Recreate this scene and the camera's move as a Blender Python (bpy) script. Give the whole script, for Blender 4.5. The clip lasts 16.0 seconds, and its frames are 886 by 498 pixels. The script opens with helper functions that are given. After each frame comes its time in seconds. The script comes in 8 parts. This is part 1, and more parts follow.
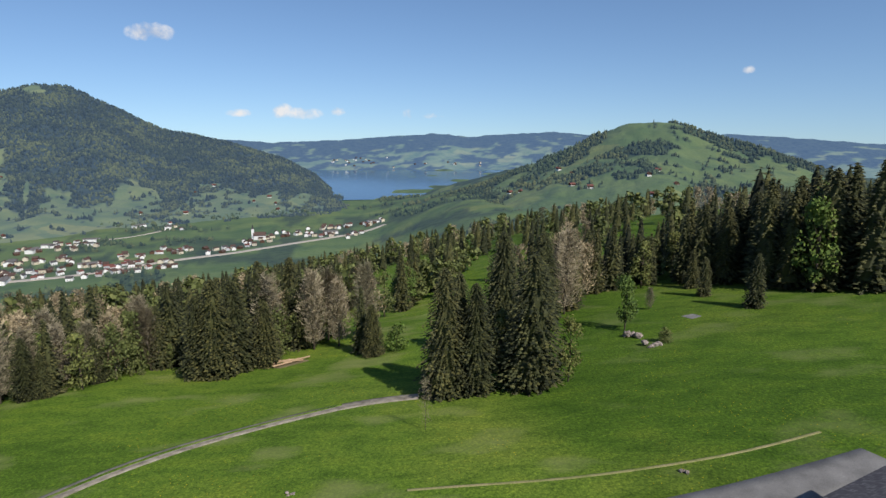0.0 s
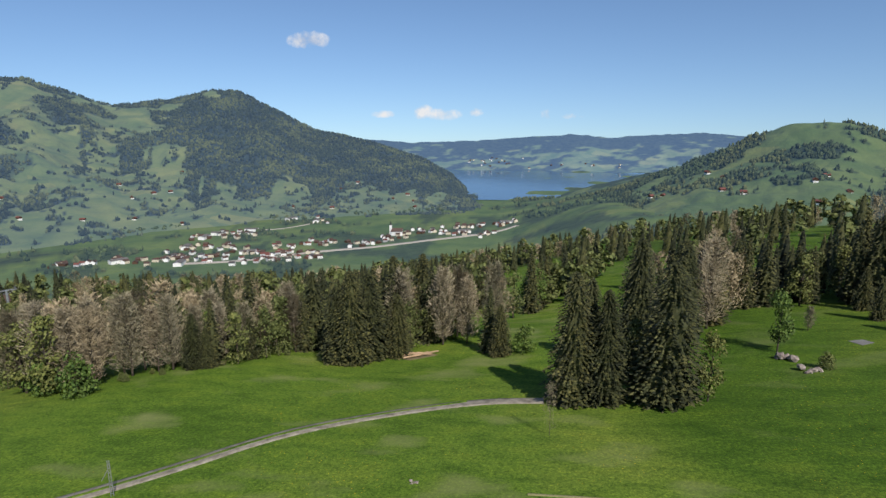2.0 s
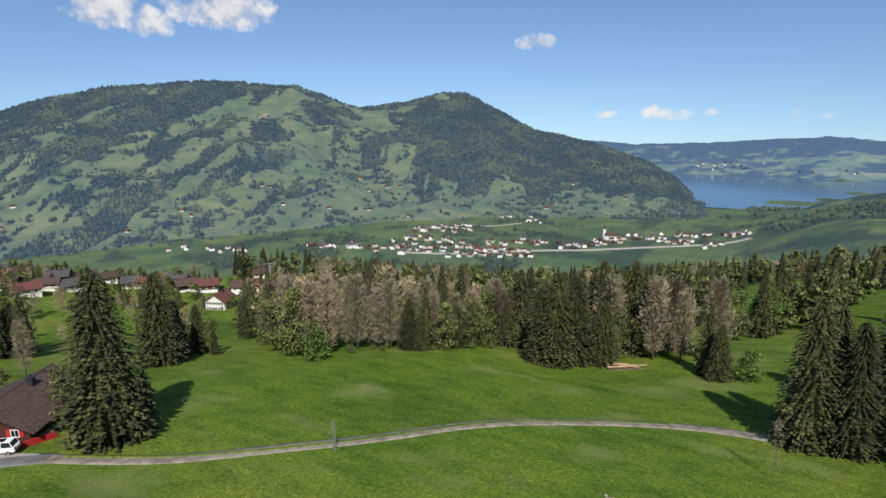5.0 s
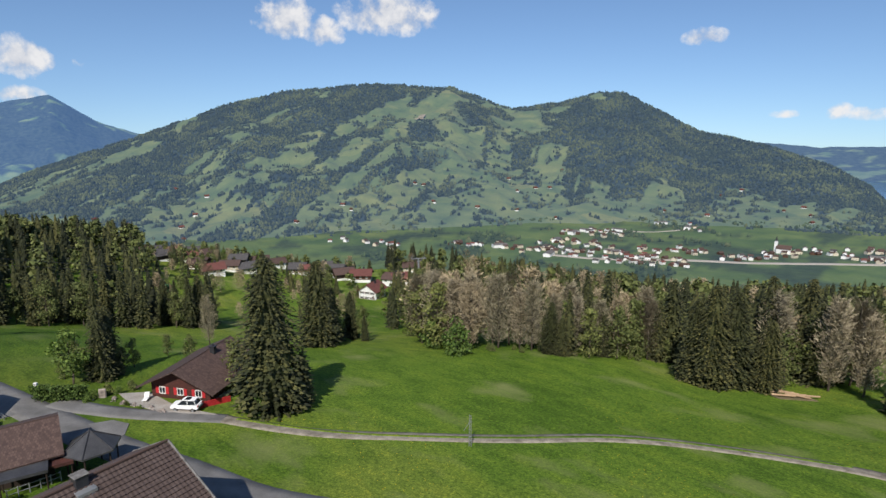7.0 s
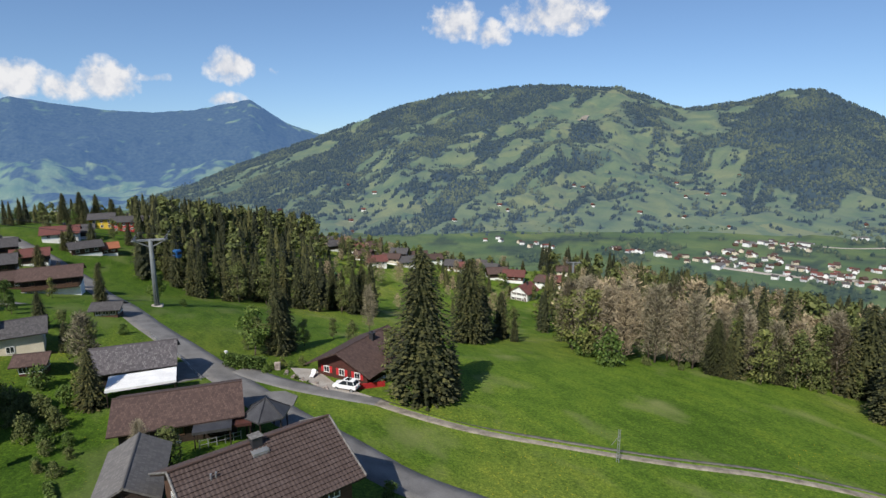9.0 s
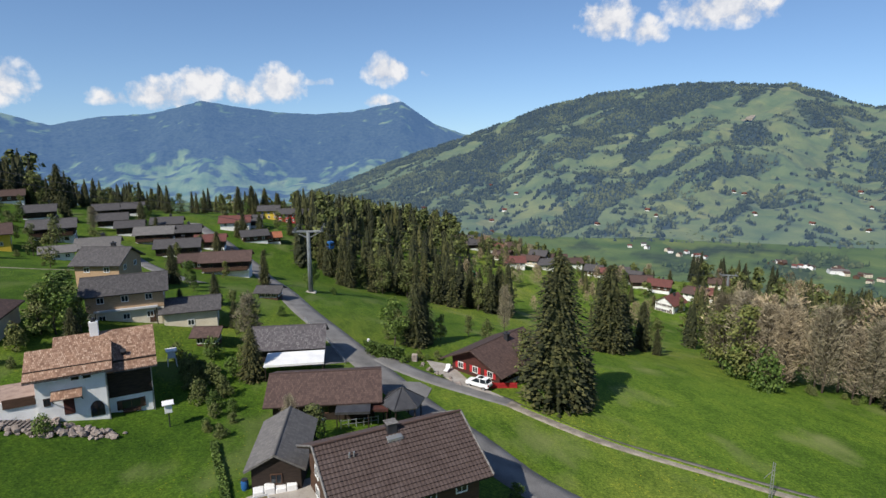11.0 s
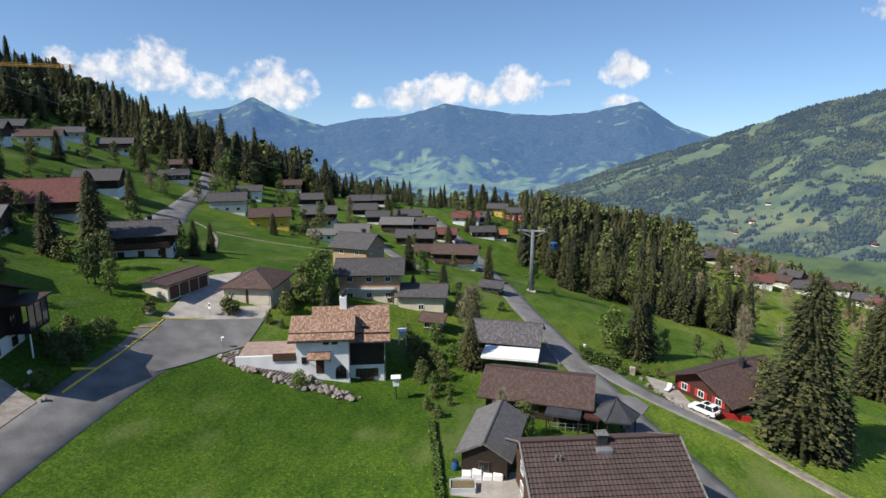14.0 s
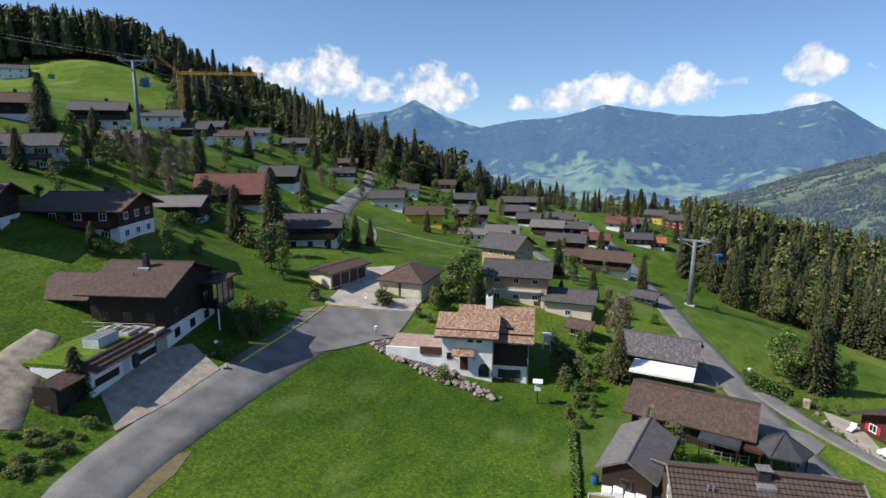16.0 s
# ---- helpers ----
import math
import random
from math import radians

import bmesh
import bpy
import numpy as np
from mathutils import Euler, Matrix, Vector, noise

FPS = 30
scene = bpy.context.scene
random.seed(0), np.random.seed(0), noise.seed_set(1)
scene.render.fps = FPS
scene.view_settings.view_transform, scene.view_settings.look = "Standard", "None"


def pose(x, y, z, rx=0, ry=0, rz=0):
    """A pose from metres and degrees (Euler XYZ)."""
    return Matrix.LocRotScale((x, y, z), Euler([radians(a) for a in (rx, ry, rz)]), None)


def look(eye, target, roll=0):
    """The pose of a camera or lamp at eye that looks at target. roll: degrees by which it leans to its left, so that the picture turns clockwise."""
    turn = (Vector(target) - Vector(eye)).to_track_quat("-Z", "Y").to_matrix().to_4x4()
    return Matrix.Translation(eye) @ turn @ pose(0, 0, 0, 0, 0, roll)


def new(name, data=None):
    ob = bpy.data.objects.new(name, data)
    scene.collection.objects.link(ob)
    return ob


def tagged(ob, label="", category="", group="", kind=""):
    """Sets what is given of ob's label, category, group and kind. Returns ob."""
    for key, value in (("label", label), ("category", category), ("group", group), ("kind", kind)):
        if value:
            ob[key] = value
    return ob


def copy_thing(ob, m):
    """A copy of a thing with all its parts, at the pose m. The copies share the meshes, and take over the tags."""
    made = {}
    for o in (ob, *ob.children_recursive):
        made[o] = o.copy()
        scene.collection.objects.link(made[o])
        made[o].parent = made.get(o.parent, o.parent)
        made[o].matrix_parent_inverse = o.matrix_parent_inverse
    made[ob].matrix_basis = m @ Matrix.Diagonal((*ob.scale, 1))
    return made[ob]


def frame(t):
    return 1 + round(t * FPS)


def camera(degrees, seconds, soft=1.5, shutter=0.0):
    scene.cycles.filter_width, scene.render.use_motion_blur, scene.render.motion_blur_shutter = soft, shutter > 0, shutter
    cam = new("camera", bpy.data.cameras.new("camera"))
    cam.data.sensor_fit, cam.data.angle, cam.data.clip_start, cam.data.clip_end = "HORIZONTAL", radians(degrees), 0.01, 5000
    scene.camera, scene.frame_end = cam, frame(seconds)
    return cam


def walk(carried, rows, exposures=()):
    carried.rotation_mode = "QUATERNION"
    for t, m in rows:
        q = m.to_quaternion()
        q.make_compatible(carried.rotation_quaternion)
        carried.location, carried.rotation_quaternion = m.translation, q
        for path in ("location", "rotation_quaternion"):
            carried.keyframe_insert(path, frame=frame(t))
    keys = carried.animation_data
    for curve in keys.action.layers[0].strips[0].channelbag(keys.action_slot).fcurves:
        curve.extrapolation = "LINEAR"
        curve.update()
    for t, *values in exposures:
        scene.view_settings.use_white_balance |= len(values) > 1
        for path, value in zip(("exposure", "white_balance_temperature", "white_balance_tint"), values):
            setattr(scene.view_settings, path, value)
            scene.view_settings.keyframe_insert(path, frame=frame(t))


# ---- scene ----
cam = camera(74.2, 16.0)

# The drone hovers on one spot and turns to its left.
EYE = (0, 0, 40)
TURNS = [
    (0.0, 77.73, -0.06, 0.00),
    (0.5, 77.73, -0.06, 3.21),
    (1.0, 77.73, -0.02, 6.42),
    (1.5, 77.77, 0.02, 9.65),
    (2.0, 77.79, 0.08, 13.08),
    (2.5, 77.80, 0.05, 16.61),
    (3.0, 77.79, 0.11, 19.96),
    (3.5, 77.80, 0.16, 23.30),
    (4.0, 77.83, 0.18, 26.78),
    (6.5, 77.93, 0.10, 44.74),
    (7.0, 77.97, 0.14, 48.38),
    (7.5, 78.00, 0.14, 52.19),
    (8.0, 78.03, 0.16, 56.04),
    (8.5, 78.08, 0.18, 59.95),
    (9.0, 78.11, 0.15, 63.71),
    (11.5, 78.24, 0.09, 81.07),
    (12.0, 78.26, 0.02, 84.73),
    (12.5, 78.29, -0.03, 88.35),
    (13.0, 78.28, -0.01, 92.06),
    (13.5, 78.30, -0.02, 95.79),
    (14.0, 78.34, 0.02, 99.58),
    (14.5, 78.38, 0.00, 103.46),
    (15.0, 78.43, -0.08, 107.18),
    (15.5, 78.46, -0.08, 110.89),
    (16.0, 78.49, -0.12, 114.40),
]
walk(cam, [(t, pose(*EYE, rx, ry, rz)) for t, rx, ry, rz in TURNS], [(0.0, 0.03), (4.0, 0.03), (9.0, 0.10), (12.5, 0.20), (16.0, 0.36)])

# ---- world and sun ----
SUN_FROM = Vector((0.44, -0.56, 0.71)).normalized()
world = bpy.data.worlds.new("sky")
scene.world = world
world.use_nodes = True
wn, wl = world.node_tree.nodes, world.node_tree.links
sky = wn.new("ShaderNodeTexSky")
sky.sky_type = "NISHITA"
sky.sun_disc = False
sky.sun_elevation = math.asin(SUN_FROM.z)
sky.sun_rotation = math.atan2(SUN_FROM.x, SUN_FROM.y)
sky.altitude = 900
sky.air_density = 1.0
sky.dust_density = 1.1
sky.ozone_density = 3.0
wcoord = wn.new("ShaderNodeTexCoord")
wadd = wn.new("ShaderNodeVectorMath")
wadd.operation = "ADD"
wadd.inputs[1].default_value = (0, 0, 0.085)
wl.new(wcoord.outputs["Generated"], wadd.inputs[0])
wl.new(wadd.outputs[0], sky.inputs["Vector"])
# fair-weather clouds: bearing, rise, half width, half height (degrees), thickness
CLOUDS = [(62.5, 8.9, 3.3, 2.5, 1.0), (59.3, 8.0, 2.3, 1.8, 0.9), (53.2, 9.5, 5.6, 2.7, 1.0), (53.7, 10.1, 3.5, 2.5, 1.0), (82.9, 4.9, 2.6, 2.3, 1.0), (83.5, 2.3, 2.1, 0.9, 0.8), (79.4, 4.7, 1.0, 0.7, 0.4), (25.3, 7.1, 2.1, 1.1, 0.9),
          (18.7, 0.7, 1.3, 0.5, 0.5), (15.0, 0.8, 1.2, 1.0, 0.6), (13.1, 0.6, 2.1, 0.8, 0.55), (10.0, 0.9, 0.9, 0.6, 0.5), (3.1, 0.6, 1.0, 0.7, 0.5), (1.0, 0.5, 1.4, 0.4, 0.4), (-26.4, 4.2, 0.8, 0.5, 0.5),
          (115.3, 3.3, 4.6, 3.2, 1.0), (106.4, 2.4, 2.3, 1.2, 0.75), (102.4, 2.6, 3.8, 2.1, 1.0), (99.2, 3.4, 3.0, 2.2, 1.0), (95.5, 2.9, 3.0, 1.8, 0.9), (92.7, 3.5, 3.0, 2.5, 1.0), (89.1, 4.0, 2.3, 0.6, 0.6),
          (131.6, 5.2, 1.7, 1.5, 0.9), (128.7, 4.5, 3.0, 2.0, 0.95), (124.6, 4.8, 3.5, 3.2, 1.0), (121.2, 3.3, 2.4, 1.7, 0.7)]
cover_sum = None
cnoise = wn.new("ShaderNodeTexNoise")
cnoise.inputs["Scale"].default_value, cnoise.inputs["Detail"].default_value, cnoise.inputs["Roughness"].default_value = 34.0, 8.0, 0.58
wl.new(wcoord.outputs["Generated"], cnoise.inputs["Vector"])


def wmath(op, a, b=None, clamp=False):
    n = wn.new("ShaderNodeMath")
    n.operation, n.use_clamp = op, clamp
    for i, v in enumerate((a, b)):
        if isinstance(v, (int, float)):
            n.inputs[i].default_value = v
        elif v is not None:
            wl.new(v, n.inputs[i])
    return n.outputs[0]


def wdot(v, c):
    n = wn.new("ShaderNodeVectorMath")
    n.operation = "DOT_PRODUCT"
    n.inputs[1].default_value = c
    wl.new(v, n.inputs[0])
    return n.outputs["Value"]


for c_az, c_el, c_w, c_h, c_thick in CLOUDS:
    ca, ce = radians(c_az), radians(c_el)
    out = Vector((-math.sin(ca) * math.cos(ce), math.cos(ca) * math.cos(ce), math.sin(ce)))
    side = Vector((math.cos(ca), math.sin(ca), 0))
    lift = side.cross(out)
    d = wcoord.outputs["Generated"]
    a = wmath("DIVIDE", wdot(d, side), radians(c_w))
    b = wmath("DIVIDE", wdot(d, lift), radians(c_h))
    low = wmath("MULTIPLY", wmath("MINIMUM", b, 0.0), 1.1)
    q = wmath("ADD", wmath("MULTIPLY", a, a), wmath("ADD", wmath("MULTIPLY", b, b), wmath("MULTIPLY", low, low)))
    q = wmath("SUBTRACT", 1.0, q)
    ahead = wmath("GREATER_THAN", wdot(d, out), 0.5)
    q = wmath("MULTIPLY", wmath("MULTIPLY", wmath("MAXIMUM", q, 0.0), ahead), c_thick)
    cover_sum = q if cover_sum is None else wmath("MAXIMUM", cover_sum, q)
cnoise2 = wn.new("ShaderNodeTexNoise")
cnoise2.inputs["Scale"].default_value, cnoise2.inputs["Detail"].default_value = 60.0, 6.0
wl.new(wcoord.outputs["Generated"], cnoise2.inputs["Vector"])
soft = wmath("ADD", wmath("MULTIPLY", cover_sum, 1.0), wmath("MULTIPLY", wmath("SUBTRACT", cnoise.outputs[0], 0.6), 2.4))
soft = wmath("ADD", soft, wmath("MULTIPLY", wmath("SUBTRACT", cnoise2.outputs[0], 0.5), 0.7))
inside = wmath("MULTIPLY", wmath("MULTIPLY", cover_sum, 6.0, True), wmath("MULTIPLY", soft, 1.5, True))
cmix = wn.new("ShaderNodeMix")
cmix.data_type = "RGBA"
wl.new(wmath("MULTIPLY", inside, 0.93), cmix.inputs[0])
azure = wn.new("ShaderNodeMix")
azure.data_type, azure.blend_type = "RGBA", "MULTIPLY"
azure.inputs[0].default_value = 1.0
azure.inputs[7].default_value = (0.91, 1.0, 1.08, 1)
wl.new(sky.outputs[0], azure.inputs[6])
wl.new(azure.outputs[2], cmix.inputs[6])
shade = wn.new("ShaderNodeValToRGB")
shade.color_ramp.elements[0].position, shade.color_ramp.elements[0].color = 0.35, (4.5, 4.8, 5.5, 1)
shade.color_ramp.elements[1].position, shade.color_ramp.elements[1].color = 0.62, (7.3, 7.2, 7.2, 1)
wl.new(cnoise.outputs[0], shade.inputs[0])
wl.new(shade.outputs[0], cmix.inputs[7])
wl.new(cmix.outputs[2], wn["Background"].inputs[0])
wn["Background"].inputs[1].default_value = 0.114
sun_data = bpy.data.lights.new("sun", "SUN")
sun_data.energy, sun_data.angle, sun_data.color = 5.0, radians(0.5), (1.0, 0.94, 0.84)
sun = new("sun", sun_data)
sun.matrix_world = look(SUN_FROM * 300, (0, 0, 0))

# ---- the lie of the land ----
def smooth(a, b, v):
    s = np.clip((v - a) / (b - a), 0, 1)
    return s * s * (3 - 2 * s)


def lattice(i, j, seed):
    h = np.sin(i * 127.1 + j * 311.7 + seed * 74.7) * 43758.5453
    return h - np.floor(h)


def vnoise(x, y, seed=0):
    i, j = np.floor(x), np.floor(y)
    u, v = x - i, y - j
    u, v = u * u * (3 - 2 * u), v * v * (3 - 2 * v)
    a, b = lattice(i, j, seed), lattice(i + 1, j, seed)
    c, d = lattice(i, j + 1, seed), lattice(i + 1, j + 1, seed)
    return (a * (1 - u) + b * u) * (1 - v) + (c * (1 - u) + d * u) * v


def fbm(x, y, seed=0, octaves=4):
    s, amp, tot = 0, 0.5, 0
    for k in range(octaves):
        s = s + amp * vnoise(x * 2 ** k, y * 2 ** k, seed + k)
        tot += amp
        amp *= 0.5
    return s / tot


# heights of the slope below the drone, (x, y, z below the drone)
MEADOW = [(1, 51, -36), (29, 52, -34.5), (3, 81, -40), (79, 129, -37), (36, 102, -38.5), (58, 129, -39), (-66, 93, -46),
          (-43, 105, -48), (56, 69, -34), (-14, 105, -45), (94, 120, -34), (-11, 175, -56), (-49, 48, -40), (-123, 81, -55),
          (-213, 141, -78), (-13, 131, -48), (-73, 30, -39.5), (-118, 71, -52), (-184, 16, -52), (-28, 112, -47.5),
          (-80, 23, -39), (-144, -2, -40), (-175, 24, -52), (-402, 136, -88), (-52, 20, -36.5), (0, 0, -33), (0, 450, -98),
          (-140, 390, -122), (-270, 322, -130), (-344, 240, -116), (102, 280, -48), (172, 245, -40), (-330, 120, -76),
          (-300, 190, -90), (-262, 205, -82)]
VILLAGE = [(-261, -24, -42), (-47, -1, -32.5), (-70, -23, -35), (-70, -36, -32.5), (-75, -12, -36), (-25, -45, -28),
           (-73, -51, -29.5), (-45, -56, -25), (-33, -63, -22), (-89, -46, -29), (-91, -74, -23), (-66, -84, -15),
           (-105, -107, -17.4), (-150, -103, -24), (-272, -171, -18), (-171, -84, -31), (-192, -68, -35), (-110, -155, 1.4),
           (-236, -335, 38), (-201, -340, 26), (-338, -249, -4), (-87, -80, -25), (-44, -20, -33), (-306, -23, -44),
           (-428, -37, -64), (-406, -109, -56), (-380, -178, -40), (-268, -297, 25), (20, -60, -24), (40, -200, 5),
           (150, 0, -32), (150, -150, -8)]
SPOTS = np.array(MEADOW + VILLAGE, float)


def plate(d2):
    return 0.5 * d2 * np.log(d2 + 1e-9)


def spline():
    n = len(SPOTS)
    p = SPOTS[:, :2] / 100
    d2 = ((p[:, None] - p[None]) ** 2).sum(2)
    a = np.zeros((n + 3, n + 3))
    a[:n, :n] = plate(d2) + np.eye(n) * 0.004
    a[:n, n], a[:n, n + 1:] = 1, p
    a[n:, :n] = a[:n, n:].T
    return np.linalg.solve(a, np.append(SPOTS[:, 2], [0, 0, 0])), p


WEIGHTS, KNOTS = spline()


def near_height(x, y):
    shape = x.shape
    q = np.stack([x.ravel(), y.ravel()], 1) / 100
    z = WEIGHTS[-3] + q @ WEIGHTS[-2:]
    for k, p in enumerate(KNOTS):
        z = z + WEIGHTS[k] * plate(((q - p) ** 2).sum(1))
    return z.reshape(shape)


def table(v, pairs):
    pairs = sorted(pairs)
    return np.interp(v, [p[0] for p in pairs], [p[1] for p in pairs])


def far_height(az, r):
    right = np.interp(r, [450, 700, 1000, 1300, 1700, 2000, 2250], [-98, -138, -172, -186, -196, -220, -282])
    front = np.interp(r, [420, 700, 1000, 1250, 2250], [-130, -212, -268, -280, -282])
    left = np.interp(r, [430, 700, 1000, 1300, 1700, 3000], [-62, -140, -230, -300, -330, -330])
    u, v = smooth(-5, 9, az), smooth(72, 92, az)
    z = right * (1 - u) + front * u
    z = z * (1 - v) + left * v
    behind = np.interp(r, [300, 600, 2000, 4700], [20, 60, 120, 100])
    w = smooth(128, 150, az) + smooth(-45, -70, az)
    return z * (1 - w) + behind * w


def land(x, y):
    """Height of the ground at x, y."""
    x, y = np.asarray(x, float), np.asarray(y, float)
    r = np.hypot(x, y)
    az = np.degrees(np.arctan2(-x, y))
    az = np.where(az < -120, az + 360, az)
    k = np.minimum(1, 480 / np.maximum(r, 1))
    w = smooth(430, 700, r)
    z = near_height(x * k, y * k) * (1 - w) + far_height(az, r) * w
    z = z + (fbm(x / 30, y / 30, 3, 3) - 0.5) * 1.0 * smooth(20, 200, r) + (fbm(x / 160, y / 160, 5, 3) - 0.5) * 22 * smooth(600, 1200, r) * (1 - smooth(0, 10, az) * 0.9)
    return EYE[2] + z


# ---- materials ----
def material(name, rough=0.8, metal=0.0):
    m = bpy.data.materials.new(name)
    m.use_nodes = True
    b = m.node_tree.nodes["Principled BSDF"]
    b.inputs["Roughness"].default_value, b.inputs["Metallic"].default_value = rough, metal
    b.inputs["Specular IOR Level"].default_value = 0.3
    return m, m.node_tree.nodes, m.node_tree.links, b


def noise_node(n, l, scale, detail=4.0, coords=None, stretch=None):
    t = n.new("ShaderNodeTexNoise")
    t.inputs["Scale"].default_value, t.inputs["Detail"].default_value = scale, detail
    if coords is not None:
        if stretch is not None:
            mp = n.new("ShaderNodeMapping")
            mp.inputs["Scale"].default_value = stretch
            l.new(coords, mp.inputs["Vector"])
            coords = mp.outputs[0]
        l.new(coords, t.inputs["Vector"])
    return t


def ramp(n, l, fac, stops):
    r = n.new("ShaderNodeValToRGB")
    e = r.color_ramp.elements
    while len(e) < len(stops):
        e.new(0.5)
    for el, (p, c) in zip(e, stops):
        el.position, el.color = p, (*c, 1)
    l.new(fac, r.inputs[0])
    return r


def mix(n, l, a, b, fac, blend="MIX"):
    m = n.new("ShaderNodeMix")
    m.data_type, m.blend_type = "RGBA", blend
    for sock, v in ((m.inputs[6], a), (m.inputs[7], b), (m.inputs[0], fac)):
        if isinstance(v, (int, float)):
            sock.default_value = v
        elif isinstance(v, tuple):
            sock.default_value = (*v, 1)
        else:
            l.new(v, sock)
    return m.outputs[2]


def bump(n, l, b, height, strength=0.4, distance=0.05):
    k = n.new("ShaderNodeBump")
    k.inputs["Strength"].default_value, k.inputs["Distance"].default_value = strength, distance
    l.new(height, k.inputs["Height"])
    l.new(k.outputs[0], b.inputs["Normal"])


def mottled(name, c1, c2, scale=3.0, rough=0.85, c3=None, grain=40.0, metal=0.0, bumps=0.3, stretch=None, vary=0.0):
    """A surface of two or three tones, mottled at two scales, with fine relief."""
    m, n, l, b = material(name, rough, metal)
    co = n.new("ShaderNodeTexCoord").outputs["Object"]
    big, fine = noise_node(n, l, scale, 5, co, stretch), noise_node(n, l, grain, 3, co, stretch)
    stops = [(0.32, c1), (0.68, c2)] if c3 is None else [(0.3, c1), (0.52, c2), (0.7, c3)]
    col = ramp(n, l, big.outputs[0], stops).outputs[0]
    f = ramp(n, l, fine.outputs[0], [(0.25, (0.7, 0.7, 0.7)), (0.75, (1.25, 1.25, 1.25))]).outputs[0]
    col = mix(n, l, col, f, 0.8, "MULTIPLY")
    if vary:
        info = n.new("ShaderNodeObjectInfo")
        v = ramp(n, l, info.outputs["Random"], [(0, (1 - vary,) * 3), (1, (1 + vary,) * 3)]).outputs[0]
        col = mix(n, l, col, v, 1.0, "MULTIPLY")
    l.new(col, b.inputs["Base Color"])
    bump(n, l, b, fine.outputs[0], bumps, 0.02)
    return m


def grass_material():
    m, n, l, b = material("grass", 0.95)
    b.inputs["Specular IOR Level"].default_value = 0.12
    co = n.new("ShaderNodeTexCoord").outputs["Object"]
    broad, mid, fine = noise_node(n, l, 0.022, 6, co), noise_node(n, l, 0.16, 7, co, (1, 2.2, 1)), noise_node(n, l, 2.2, 6, co)
    c = ramp(n, l, broad.outputs[0], [(0.3, (0.058, 0.112, 0.011)), (0.5, (0.092, 0.157, 0.018)), (0.7, (0.148, 0.192, 0.031))]).outputs[0]
    d = ramp(n, l, mid.outputs[0], [(0.28, (0.6, 0.68, 0.6)), (0.5, (1, 1, 1)), (0.78, (1.4, 1.2, 1.15))]).outputs[0]
    e = ramp(n, l, fine.outputs[0], [(0.3, (0.5, 0.55, 0.5)), (0.5, (0.95, 0.95, 0.95)), (0.72, (1.55, 1.4, 1.25))]).outputs[0]
    blade = noise_node(n, l, 5.0, 5, co)
    e = mix(n, l, e, ramp(n, l, blade.outputs[0], [(0.32, (0.4, 0.44, 0.4)), (0.5, (1, 1, 1)), (0.68, (1.6, 1.5, 1.35))]).outputs[0], 0.95, "MULTIPLY")
    c = mix(n, l, mix(n, l, c, d, 0.9, "MULTIPLY"), e, 0.75, "MULTIPLY")
    # bare, dry spots and tufts of paler grass
    bare = noise_node(n, l, 0.07, 9, co, (1, 1.8, 1))
    c = mix(n, l, c, (0.19, 0.21, 0.075), ramp(n, l, bare.outputs[0], [(0.55, (0, 0, 0)), (0.72, (0.75, 0.75, 0.75))]).outputs[0])
    # dandelions
    vor = n.new("ShaderNodeTexVoronoi")
    vor.inputs["Scale"].default_value = 1.6
    l.new(co, vor.inputs["Vector"])
    where = noise_node(n, l, 0.045, 3, co)
    dots = ramp(n, l, vor.outputs["Distance"], [(0.07, (1, 1, 1)), (0.13, (0, 0, 0))]).outputs[0]
    dots = mix(n, l, dots, ramp(n, l, where.outputs[0], [(0.5, (0, 0, 0)), (0.62, (1, 1, 1))]).outputs[0], 1.0, "MULTIPLY")
    c = mix(n, l, c, (0.55, 0.42, 0.02), dots)
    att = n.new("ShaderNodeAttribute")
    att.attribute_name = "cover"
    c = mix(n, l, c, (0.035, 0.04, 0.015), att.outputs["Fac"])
    # darker tone for meadows in weak sunlight, the dimming put into the colour
    dimmed = n.new("ShaderNodeAttribute")
    dimmed.attribute_name = "dimmed"
    c = mix(n, l, c, (0.52, 0.62, 0.50), dimmed.outputs["Fac"], "MULTIPLY")
    l.new(c, b.inputs["Base Color"])
    bump(n, l, b, fine.outputs[0], 0.6, 0.15)
    return m


